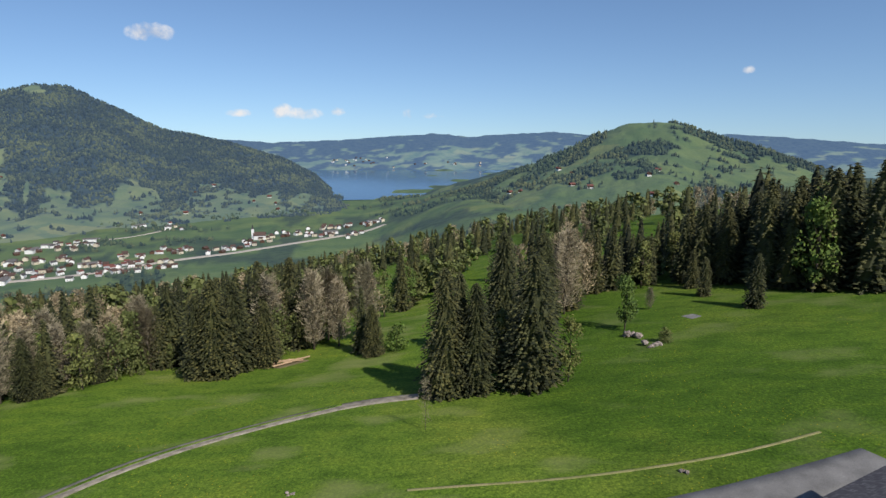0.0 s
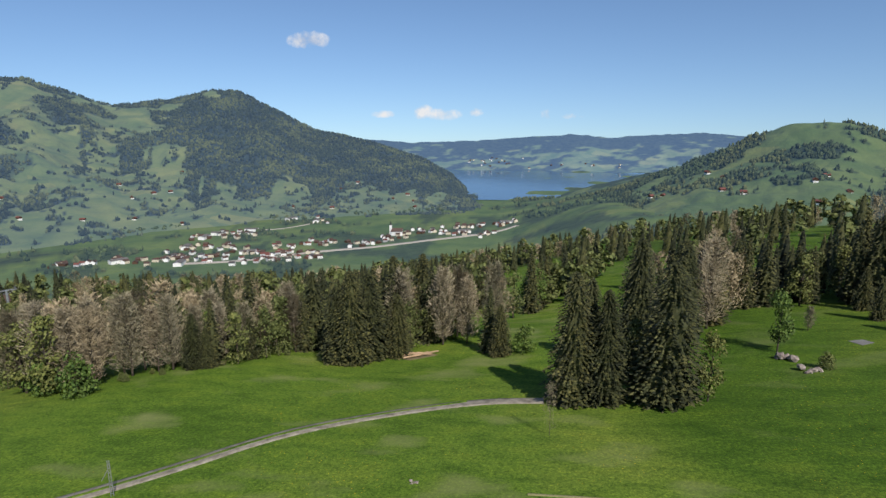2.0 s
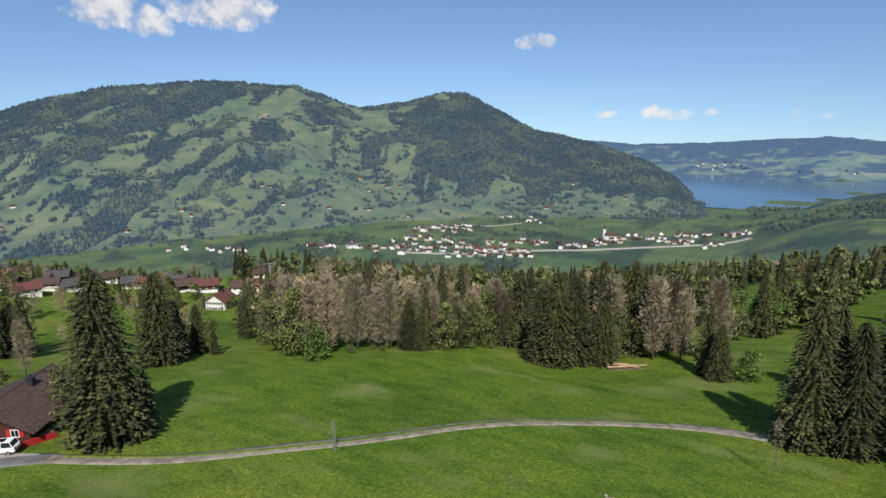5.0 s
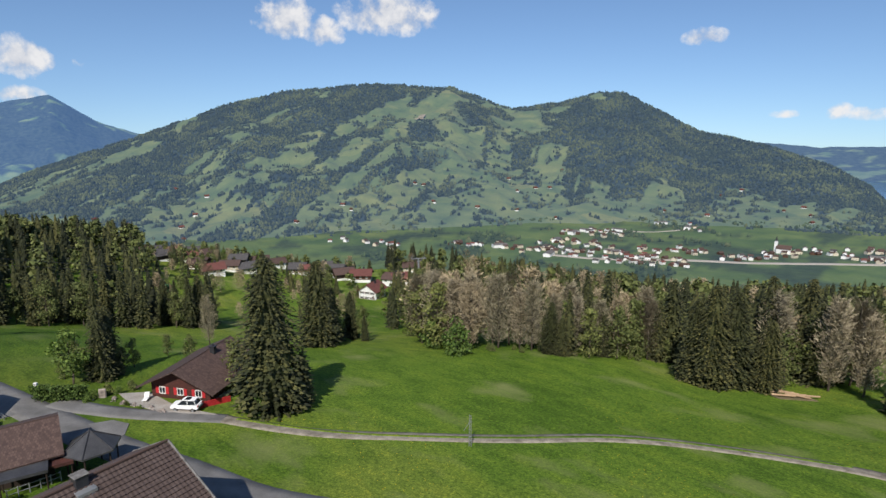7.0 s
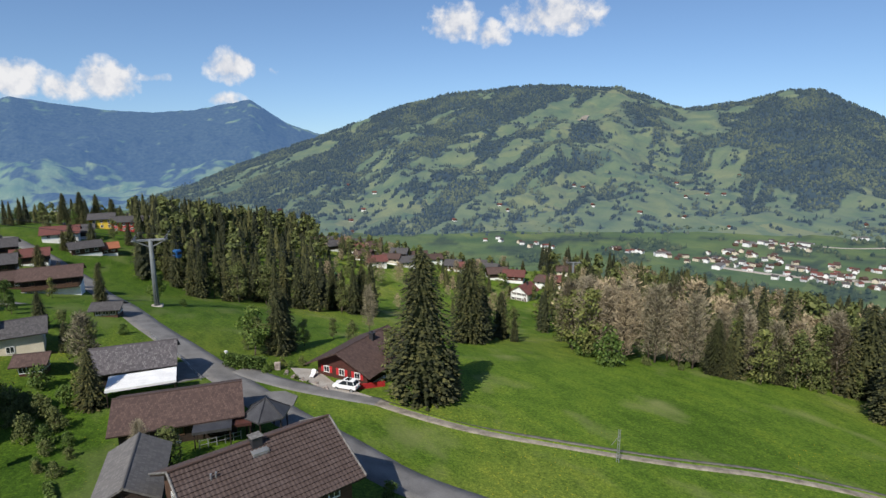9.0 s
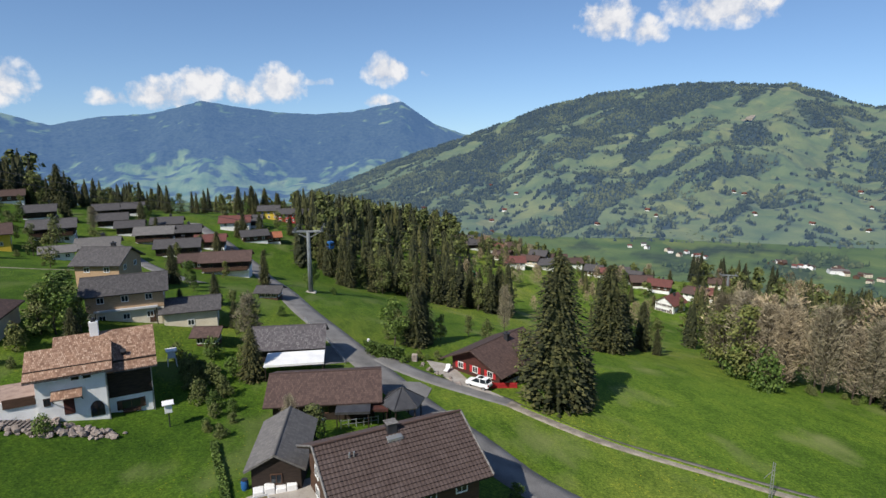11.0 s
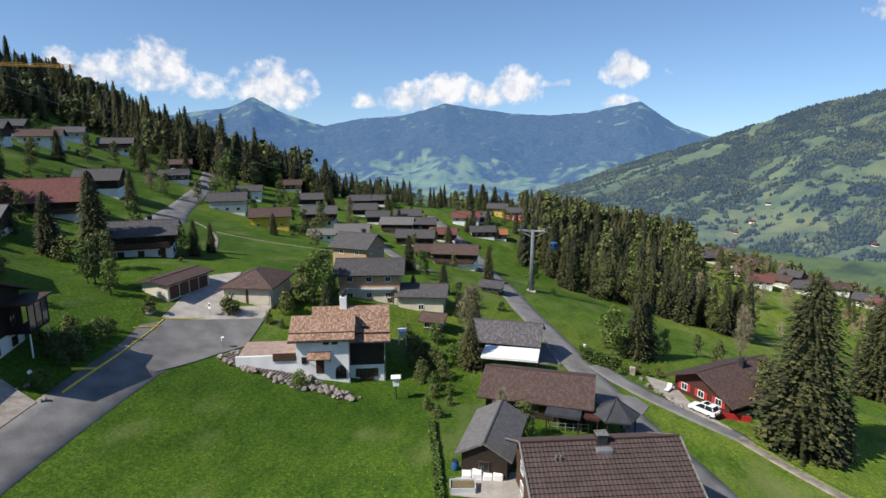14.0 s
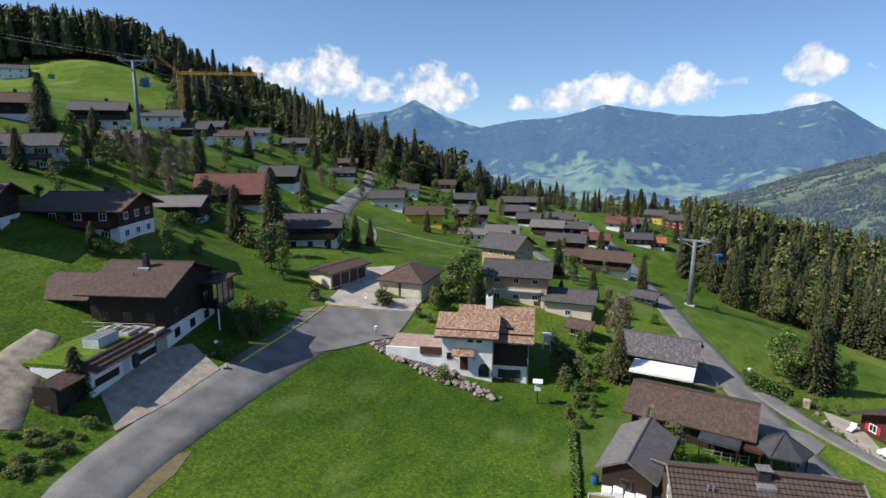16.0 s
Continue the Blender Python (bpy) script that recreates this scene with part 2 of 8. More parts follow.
def pasture_material(name, grass, wood, haze, glow):
    """Distant slopes: pasture and woodland in patches, with haze painted on as blue emission."""
    m, n, l, b = material(name, 1.0)
    co = n.new("ShaderNodeTexCoord").outputs["Object"]
    att = n.new("ShaderNodeAttribute")
    att.attribute_name = "cover"
    fine, mid = noise_node(n, l, 0.05, 8, co), noise_node(n, l, 0.012, 6, co)
    g = mix(n, l, grass, ramp(n, l, mid.outputs[0], [(0.3, (0.62, 0.72, 0.62)), (0.7, (1.4, 1.25, 1.2))]).outputs[0], 0.9, "MULTIPLY")
    w = mix(n, l, wood, ramp(n, l, fine.outputs[0], [(0.3, (0.45, 0.5, 0.5)), (0.7, (1.7, 1.6, 1.4))]).outputs[0], 0.9, "MULTIPLY")
    fields = n.new("ShaderNodeTexVoronoi")
    fields.inputs["Scale"].default_value = 0.009
    fields.inputs["Randomness"].default_value = 0.9
    warped = n.new("ShaderNodeVectorMath")
    warped.operation = "MULTIPLY_ADD"
    l.new(noise_node(n, l, 0.01, 3, co).outputs["Color"], warped.inputs[0])
    warped.inputs[1].default_value = (60, 60, 60)
    l.new(co, warped.inputs[2])
    l.new(warped.outputs[0], fields.inputs["Vector"])
    tone = ramp(n, l, fields.outputs["Color"], [(0.0, (0.72, 0.8, 0.75)), (0.45, (1, 1, 1)), (0.8, (1.25, 1.12, 1.0)), (1.0, (1.6, 1.25, 1.2))]).outputs[0]
    g = mix(n, l, g, tone, 0.85, "MULTIPLY")
    c = mix(n, l, g, w, att.outputs["Fac"])
    l.new(c, b.inputs["Base Color"])
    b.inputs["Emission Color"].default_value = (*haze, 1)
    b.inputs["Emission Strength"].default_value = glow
    bump(n, l, b, fine.outputs[0], 0.8, 6.0)
    return m


GRASS = grass_material()
# last two arguments: tint and strength of the glow standing in for haze
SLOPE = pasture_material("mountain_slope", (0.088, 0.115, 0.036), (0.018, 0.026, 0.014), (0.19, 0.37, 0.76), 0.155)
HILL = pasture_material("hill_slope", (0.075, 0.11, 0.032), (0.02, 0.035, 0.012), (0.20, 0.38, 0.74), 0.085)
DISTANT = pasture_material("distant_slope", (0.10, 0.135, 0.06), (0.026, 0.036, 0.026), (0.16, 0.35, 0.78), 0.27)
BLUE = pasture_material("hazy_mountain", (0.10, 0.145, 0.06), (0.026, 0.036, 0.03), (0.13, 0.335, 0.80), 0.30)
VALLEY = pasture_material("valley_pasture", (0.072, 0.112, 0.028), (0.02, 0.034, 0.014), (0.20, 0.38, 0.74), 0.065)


# ---- the ground and the mountains ----
def sheet(name, az, rad, height, mat, cover=None, label="", kind="structure", category="", beyond=None):
    """A sheet over a fan of bearings and distances."""
    A, Rr = np.meshgrid(np.radians(az), rad, indexing="ij")
    X, Y = -Rr * np.sin(A), Rr * np.cos(A)
    Z = height(X, Y, np.degrees(A), Rr)
    na, nr = X.shape
    verts = np.stack([X, Y, Z], 2).reshape(-1, 3)
    i = np.arange((na - 1) * (nr - 1))
    i = i // (nr - 1) * nr + i % (nr - 1)
    faces = np.stack([i, i + 1, i + nr + 1, i + nr], 1)[:, ::-1]
    me = bpy.data.meshes.new(name)
    me.from_pydata(verts.tolist(), [], faces.tolist())
    if cover is not None:
        at = me.attributes.new("cover", "FLOAT", "POINT")
        at.data.foreach_set("value", np.clip(cover(X, Y, np.degrees(A), Rr), 0, 1).astype(np.float32).ravel())
        if name == "ground":
            at = me.attributes.new("dimmed", "FLOAT", "POINT")
            at.data.foreach_set("value", dimmed_grass(X, Y).astype(np.float32).ravel())
    me.polygons.foreach_set("use_smooth", [True] * len(me.polygons))
    me.materials.append(mat)
    if beyond:
        me.materials.append(beyond[1])
        me.polygons.foreach_set("material_index", (Rr.ravel()[faces[:, 0]] > beyond[0]).astype(np.int32))
    ob = new(name, me)
    return tagged(ob, label, category or name, "", kind)


def dimmed_grass(X, Y):
    """Painted dimness of the meadows round the village and beyond the cattle path."""
    wander = (fbm(X / 25, Y / 25, 91, 3) - 0.5) * 26
    village = smooth(-8, 8, -(Y - 12 + 0.12 * X) + wander) * smooth(420, 300, np.hypot(X, Y))
    far_side = smooth(-6, 14, X - 14 + wander) * smooth(6, 26, Y)
    return np.clip(np.maximum(village, far_side), 0, 1) * (0.75 + 0.5 * (fbm(X / 14, Y / 14, 92, 3) - 0.5))


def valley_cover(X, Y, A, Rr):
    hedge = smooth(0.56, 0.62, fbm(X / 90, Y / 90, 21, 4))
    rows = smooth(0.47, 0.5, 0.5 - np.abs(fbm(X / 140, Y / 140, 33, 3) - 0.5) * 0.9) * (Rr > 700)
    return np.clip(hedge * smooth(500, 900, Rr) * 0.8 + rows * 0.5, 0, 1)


fan = np.concatenate([np.arange(-50, 162, 0.4), np.arange(162, 310.1, 4)])
radii = np.concatenate([[0.0, 3.0], np.geomspace(8, 4750, 230)])
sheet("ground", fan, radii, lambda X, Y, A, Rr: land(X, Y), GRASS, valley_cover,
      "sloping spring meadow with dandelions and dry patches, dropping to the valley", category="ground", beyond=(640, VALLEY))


def ridge(crest, foot, top, shape, ground):
    """A mountain flank that climbs from its foot to a crest of given bearings and rises."""
    def height(X, Y, A, Rr):
        c, f = table(A, crest) if isinstance(crest, list) else crest, table(A, foot) if isinstance(foot, list) else foot
        floor = table(A, ground) if isinstance(ground, list) else ground
        s = (Rr - f) / (c - f)
        zt = np.tan(np.radians(table(A, top))) * c
        shore = (A > 4) & (A < 20)
        zt = np.where(shore, np.maximum(zt, floor + 2), zt)
        up = np.clip(s, 0, 1)
        bulge = (vnoise(A / 9.0, Rr / 700, 43) - 0.5) * 0.10 * np.sin(np.pi * up)
        g = bulge + shape * up + (1 - shape) * up ** 1.9
        z = floor + (zt - floor) * g - np.clip(s - 1, 0, 9) * np.where(shore, np.maximum((zt - floor) * 0.9, 110), (zt - floor) * 0.9)
        rough = up * (1 - up) * 4
        gully = np.abs(fbm(A / 5.0, Rr / 2600, 41, 4) - 0.5) * 2
        z = z + ((fbm(X / 260, Y / 260, 12, 6) - 0.5) * 0.34 - (0.35 - gully) * 0.10 * (gully < 0.35)) * (zt - floor) * rough
        z = z + (fbm(X / 45, Y / 45, 17, 3) - 0.5) * 14 * np.clip(s * 3, 0, 1)
        return EYE[2] + np.where(s < 0, floor - 25 + s * 60, z)
    return height


MOUNTAIN_TOP = [(93, -6.9), (90.2, -5.8), (83.9, -3.8), (75.2, -0.9), (68.2, 1.7), (62.8, 3.0), (54.9, 3.7), (47.3, 3.3), (41.9, 1.4),
                (37.5, 1.9), (34, 2.8), (31.7, 2.7), (28.7, 1.2), (25.3, -0.7), (20, -1.8), (15.2, -3.4), (12.4, -4.9), (11.0, -6.1), (9.8, -7.6), (8.6, -8.9), (7, -9.5)]
HILL_TOP = [(4, -9.4), (0.2, -7.4), (-6.4, -5), (-11.6, -2.7), (-16.6, -0.2), (-20.9, 0), (-25.6, -1.5), (-31.3, -3.2), (-34.6, -4.6), (-42, -6)]
FAR_TOP = [(26, -1.1), (23.3, -1.3), (16.1, -1.9), (9.9, -1.7), (0.8, -1.1), (-2.5, -1.4), (-10.5, -0.9), (-16.7, -1.5), (-25.6, -1.0), (-32.3, -1.4), (-36.7, -1.7), (-48, -1.2)]
BLUE_TOP = [(140, 1.5), (124.7, 1.1), (119.3, 1.8), (117.1, 2.8), (114.1, 1.2), (110.9, 0.2), (107.3, 0.9), (103.3, 1.2), (99.4, 2.3), (93.4, 1.4), (89.6, 1.2),
            (86.4, 1.4), (81.4, 2.4), (78.4, 0.3), (75.5, -0.7), (70.6, -1.8), (64, -4)]

MOUNTAIN_CREST = [(7, 2300), (12, 2500), (25, 3150), (40, 3300), (95, 3300)]
MOUNTAIN_FOOT = [(7, 1850), (15, 1800), (30, 1720), (60, 1500), (95, 1500)]


def mountain_cover(X, Y, A, Rr):
    c, f = table(A, MOUNTAIN_CREST), table(A, MOUNTAIN_FOOT)
    s = np.clip((Rr - f) / (c - f), 0, 1.2)
    # ragged strips of wood along the slanting ledges
    warp = (fbm(X / 210, Y / 210, 58, 3) - 0.5) * 3.0
    u = A + 34 * s + warp
    strip = fbm(u / 2.1, A / 7.0, 51, 3) * 0.70 + fbm(X / 60, Y / 60, 57, 3) * 0.30
    gate = 0.560 - 0.115 * smooth(0.10, 0.60, s) - 0.16 * smooth(0.86, 0.97, s) * smooth(0.36, 0.5, vnoise(A / 2.3, A * 0, 59))
    ledges = smooth(gate - 0.012, gate + 0.012, strip)
    # closed forest on the round summit and its flank, with pasture fingers from below
    blot = fbm(X / 120, Y / 120, 52, 4)
    finger = fbm((A + 4 * s) / 1.5, s * 1.4, 55, 3)
    low = 0.15 + 0.32 * smooth(0.35, 0.65, finger) + 0.22 * smooth(34, 42, A) - 0.05 * smooth(20, 12, A) + 0.16 * smooth(42, 48, A)
    dome = smooth(low - 0.03, low + 0.03, s + (blot - 0.5) * 0.5) * smooth(0.36, 0.40, blot + 0.25 * smooth(38, 30, A))
    k = smooth(51, 46, A + (blot - 0.5) * 12)
    wood = ledges * (1 - k) + dome * k
    # open saddle between the two tops
    wood = wood * (1 - smooth(0.62, 0.72, s) * smooth(0.99, 0.9, s) * smooth(2.4, 1.4, np.abs(A - 40.8 + 4 * (blot - 0.5))))
    # copses and hedgerows on the lower pastures
    small = fbm(X / 34, Y / 34, 53, 3) * 0.8 + fbm(X / 150, Y / 150, 54, 2) * 0.35
    hedge = np.abs(fbm(X / 95, Y / 95, 56, 3) - 0.5) < 0.010
    lower = np.maximum(smooth(0.715, 0.73, small), hedge * 1.0 * (vnoise(X / 70, Y / 70, 60) > 0.42)) * (s > 0) * smooth(0.85, 0.7, s)
    return np.maximum(wood, lower) * smooth(9.0, 11.5, A + 4 * (blot - 0.5))


mountain_height = ridge(MOUNTAIN_CREST, MOUNTAIN_FOOT, MOUNTAIN_TOP, 0.55, -284)
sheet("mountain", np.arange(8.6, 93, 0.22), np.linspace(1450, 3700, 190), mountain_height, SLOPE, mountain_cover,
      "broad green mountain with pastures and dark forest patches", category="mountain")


def landslide():
    """Pale bare soil where the slope has slipped below the crest."""
    soil = mottled("bare_scree", (0.17, 0.155, 0.13), (0.30, 0.27, 0.235), 0.05, 1.0, None, 0.3)
    verts, faces, n = [], [], 14
    for i in range(n + 1):
        u = i / n
        mid, rad = 50.95 - 0.75 * u, 2770 + 170 * u
        wide = 0.55 * (math.sin(math.pi * (0.12 + 0.8 * u)) ** 0.7) * (0.75 + 0.5 * float(vnoise(np.array([u * 5.0]), np.array([0.3]), 3)[0]))
        for k in (-1, -0.4, 0.3, 1):
            a = radians(mid + wide * k * 0.6)
            x, y = -rad * math.sin(a), rad * math.cos(a)
            verts.append((x, y, float(mountain_height(np.array([x]), np.array([y]), np.array([math.degrees(a)]), np.array([rad]))[0]) + 9.0))
    for i in range(n):
        for k in range(3):
            faces.append((i * 4 + k, i * 4 + k + 1, i * 4 + k + 5, i * 4 + k + 4))
    me = bpy.data.meshes.new("landslide")
    me.from_pydata(verts, [], faces)
    me.materials.append(soil)
    tagged(new("landslide", me), "pale landslide scar below the mountain crest", "ground", "", "structure")


landslide()


def hill_cover(X, Y, A, Rr):
    s = np.clip((Rr - 1050) / 750, 0, 1.2)
    patch = fbm(X / 110, Y / 110, 61, 4)
    gate = 0.62 - 0.16 * smooth(-24, -30, A) * smooth(0.5, 0.8, s) - 0.14 * smooth(-10, 0, A) - 0.25 * smooth(0.85, 0.95, s) * smooth(-19.5, -21.5, A)
    # wooded rim of the flank that falls to the lake, hedges and single trees on the pastures
    rim = smooth(0.84, 0.92, s) * smooth(-16.5, -14.5, A) * smooth(0.42, 0.48, patch)
    small = fbm(X / 26, Y / 26, 62, 3) * 0.75 + fbm(X / 120, Y / 120, 63, 2) * 0.4
    hedge = (np.abs(fbm(X / 80, Y / 80, 64, 3) - 0.5) < 0.008) * (vnoise(X / 60, Y / 60, 65) > 0.6)
    return np.maximum.reduce([smooth(gate - 0.02, gate + 0.02, patch), rim, smooth(0.79, 0.80, small), hedge * 1.0])


hill_height = ridge(1800, 1050, HILL_TOP, 0.6, [(-44, -178), (-8, -186), (-2, -225), (4, -300)])
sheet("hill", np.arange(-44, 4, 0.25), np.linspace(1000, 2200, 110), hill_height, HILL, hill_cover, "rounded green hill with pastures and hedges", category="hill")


def patchy(scale, gate):
    return lambda X, Y, A, Rr: smooth(gate - 0.04, gate + 0.04, fbm(X / scale, Y / scale, 71, 5))


far_hills_height = ridge(4450, [(-48, 3300), (-12, 3350), (12, 3520), (26, 3600)], FAR_TOP, 0.8, -284)
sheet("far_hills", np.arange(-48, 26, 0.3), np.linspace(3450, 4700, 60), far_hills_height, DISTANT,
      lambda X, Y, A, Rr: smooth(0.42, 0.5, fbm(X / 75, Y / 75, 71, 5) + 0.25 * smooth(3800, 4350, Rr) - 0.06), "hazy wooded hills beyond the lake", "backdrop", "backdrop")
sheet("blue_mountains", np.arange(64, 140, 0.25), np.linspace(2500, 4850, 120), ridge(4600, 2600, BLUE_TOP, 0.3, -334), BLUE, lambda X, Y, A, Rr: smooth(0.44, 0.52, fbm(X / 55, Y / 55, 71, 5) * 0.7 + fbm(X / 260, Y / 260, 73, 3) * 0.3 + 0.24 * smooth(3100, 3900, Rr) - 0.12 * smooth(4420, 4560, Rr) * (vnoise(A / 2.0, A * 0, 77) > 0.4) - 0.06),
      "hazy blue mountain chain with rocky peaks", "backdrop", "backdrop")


def lake():
    m, n, l, b = material("lake_water", 0.12)
    b.inputs["Base Color"].default_value = (0.05, 0.11, 0.19, 1)
    co = n.new("ShaderNodeTexCoord").outputs["Object"]
    w = noise_node(n, l, 0.02, 3, co, (1, 6, 1))
    bump(n, l, b, w.outputs[0], 0.1, 0.5)
    az = np.linspace(-14, 14, 40)
    sheet("lake", az, np.linspace(2150, 3700, 30), lambda X, Y, A, Rr: np.full_like(X, EYE[2] - 279.0), m, None, "calm blue lake in the valley", category="water")


lake()


# ---- building blocks ----
def ground_z(x, y):
    return float(land(np.array([x]), np.array([y]))[0])


def mesh_of(name, bm, mat, smooth_faces=False):
    me = bpy.data.meshes.new(name)
    bm.to_mesh(me)
    bm.free()
    for m in (mat if isinstance(mat, (list, tuple)) else [mat]):
        me.materials.append(m)
    if smooth_faces:
        me.polygons.foreach_set("use_smooth", [True] * len(me.polygons))
    return me


def part(name, bm, mat, parent=None, label="", smooth_faces=False):
    me = bm if isinstance(bm, bpy.types.Mesh) else mesh_of(name, bm, mat, smooth_faces)
    ob = new(name, me)
    ob.parent = parent
    return tagged(ob, label)


def thing(name, x, y, z, yaw=0, label="", category="", group=""):
    e = new(name)
    e.empty_display_size = 0.5
    e.matrix_world = pose(x, y, z, 0, 0, yaw)
    return tagged(e, label, category, group)


def box(bm, x0, x1, y0, y1, z0, z1, bevel=0.0):
    made = bmesh.ops.create_cube(bm, size=1, matrix=Matrix.LocRotScale(((x0 + x1) / 2, (y0 + y1) / 2, (z0 + z1) / 2), None, (abs(x1 - x0), abs(y1 - y0), abs(z1 - z0))))
    if bevel:
        es = list({e for v in made["verts"] for e in v.link_edges})
        bmesh.ops.bevel(bm, geom=es, offset=bevel, segments=1, affect="EDGES")
    return bm


def block(x0, x1, y0, y1, z0, z1, bevel=0.0):
    return box(bmesh.new(), x0, x1, y0, y1, z0, z1, bevel)


def tube(bm, a, b, r0, r1=None, sides=8):
    a, b = Vector(a), Vector(b)
    m = (b - a).to_track_quat("Z", "Y").to_matrix().to_4x4()
    m.translation = (a + b) / 2
    bmesh.ops.create_cone(bm, cap_ends=True, segments=sides, radius1=r0, radius2=r0 if r1 is None else r1, depth=(b - a).length, matrix=m)
    return bm


def prism(points, depth_axis, a, b):
    """A solid from an outline of (u, z) points drawn along x or y between a and b."""
    bm = bmesh.new()
    put = (lambda u, z, w: (w, u, z)) if depth_axis == "x" else (lambda u, z, w: (u, w, z))
    f = [bm.verts.new(put(u, z, a)) for u, z in points]
    g = [bm.verts.new(put(u, z, b)) for u, z in points]
    bm.faces.new(f)
    bm.faces.new(g[::-1])
    for i in range(len(f)):
        j = (i + 1) % len(f)
        bm.faces.new((f[j], f[i], g[i], g[j]))
    bmesh.ops.recalc_face_normals(bm, faces=bm.faces)
    return bm


def ribbon(name, points, width, mat, label, raised=0.06, category="road", step=3.0, widths=None, parent=None):
    """A strip of paving laid over the ground along a line, with a shallow edge."""
    p = np.array(points, float).reshape(-1, 2)
    seg = np.hypot(*np.diff(p, axis=0).T)
    d = np.concatenate([[0], np.cumsum(seg)])
    n = max(2, int(d[-1] / step))
    u = np.linspace(0, d[-1], n)
    q = np.stack([np.interp(u, d, p[:, 0]), np.interp(u, d, p[:, 1])], 1)
    for _ in range(4):
        q[1:-1] = q[1:-1] * 0.5 + (q[:-2] + q[2:]) * 0.25
    w = np.interp(u, d, widths) if widths is not None else np.full(n, width)
    t = np.gradient(q, axis=0)
    t /= np.linalg.norm(t, axis=1)[:, None]
    nrm = np.stack([-t[:, 1], t[:, 0]], 1)
    cols = [(-0.53, -0.3), (-0.5, raised), (-0.25, raised + 0.04), (0, raised + 0.06), (0.25, raised + 0.04), (0.5, raised), (0.53, -0.3)]
    verts, faces = [], []
    for k, (o, h) in enumerate(cols):
        e = q + nrm * (w * o)[:, None]
        z = land(e[:, 0], e[:, 1]) + h
        verts += np.column_stack([e, z]).tolist()
    for k in range(len(cols) - 1):
        for i in range(n - 1):
            faces.append((k * n + i, (k + 1) * n + i, (k + 1) * n + i + 1, k * n + i + 1))
    me = bpy.data.meshes.new(name)
    me.from_pydata(verts, [], faces)
    me.polygons.foreach_set("use_smooth", [True] * len(me.polygons))
    me.materials.append(mat)
    ob = new(name, me)
    ob.parent = parent
    return tagged(ob, label, category, "", "structure")


def patch(name, outline, mat, label, raised=0.08, category="pavement", cell=2.0):
    """A paved area inside an outline, laid over the ground."""
    p = np.array(outline, float).reshape(-1, 2)
    bm = bmesh.new()
    bm.faces.new([bm.verts.new((x, y, 0)) for x, y in p])
    bmesh.ops.triangulate(bm, faces=bm.faces)
    for _ in range(3):
        long = [e for e in bm.edges if e.calc_length() > cell]
        if long:
            bmesh.ops.subdivide_edges(bm, edges=long, cuts=1)
            bmesh.ops.triangulate(bm, faces=[f for f in bm.faces if len(f.verts) > 3])
    rim = [e for e in bm.edges if e.is_boundary]
    bm.verts.ensure_lookup_table()
    zs = land(np.array([v.co.x for v in bm.verts]), np.array([v.co.y for v in bm.verts]))
    for v, z in zip(bm.verts, zs):
        v.co.z = z + raised
    ex = bmesh.ops.extrude_edge_only(bm, edges=rim)
    for v in ex["geom"]:
        if isinstance(v, bmesh.types.BMVert):
            v.co.z -= 0.5
    bmesh.ops.recalc_face_normals(bm, faces=bm.faces)
    if sum(f.normal.z for f in bm.faces) < 0:
        bmesh.ops.reverse_faces(bm, faces=bm.faces)
    return tagged(new(name, mesh_of(name, bm, mat)), label, category, "", "structure")


def polar(*pairs):
    """Plan places from bearings (degrees) and distances (metres) round the drone's spot."""
    out = []
    for a, r in zip(pairs[::2], pairs[1::2]):
        out += [-r * math.sin(radians(a)), r * math.cos(radians(a))]
    return out


# ---- trees ----
def leaf_material(name, dark, mid, light, scale=0.6):
    m, n, l, b = material(name, 0.75)
    geo, info = n.new("ShaderNodeNewGeometry"), n.new("ShaderNodeObjectInfo")
    co = n.new("ShaderNodeTexCoord").outputs["Object"]
    c = ramp(n, l, geo.outputs["Random Per Island"], [(0.0, dark), (0.55, mid), (1.0, light)]).outputs[0]
    v = ramp(n, l, info.outputs["Random"], [(0, (0.72, 0.75, 0.7)), (0.5, (1, 1, 1)), (1, (1.3, 1.2, 1.1))]).outputs[0]
    c = mix(n, l, c, v, 1.0, "MULTIPLY")
    big = noise_node(n, l, scale, 3, co)
    c = mix(n, l, c, ramp(n, l, big.outputs[0], [(0.3, (0.65, 0.65, 0.65)), (0.7, (1.25, 1.25, 1.2))]).outputs[0], 0.8, "MULTIPLY")
    l.new(c, b.inputs["Base Color"])
    return m


NEEDLES = leaf_material("spruce_needles", (0.014, 0.018, 0.008), (0.042, 0.048, 0.017), (0.098, 0.096, 0.033))
LEAVES = leaf_material("fresh_leaves", (0.035, 0.068, 0.012), (0.075, 0.122, 0.022), (0.125, 0.18, 0.04))
OLIVE = leaf_material("young_leaves", (0.05, 0.065, 0.018), (0.10, 0.12, 0.034), (0.165, 0.18, 0.06))
TWIGS = leaf_material("budding_twigs", (0.12, 0.10, 0.068), (0.23, 0.198, 0.135), (0.35, 0.305, 0.215))
BARK = mottled("bark", (0.05, 0.038, 0.028), (0.11, 0.09, 0.07), 2.0, 0.9, None, 12.0)


def pieces_mesh(name, verts, faces, mat):
    me = bpy.data.meshes.new(name)
    me.from_pydata(verts, [], faces)
    me.materials.append(mat)
    return me


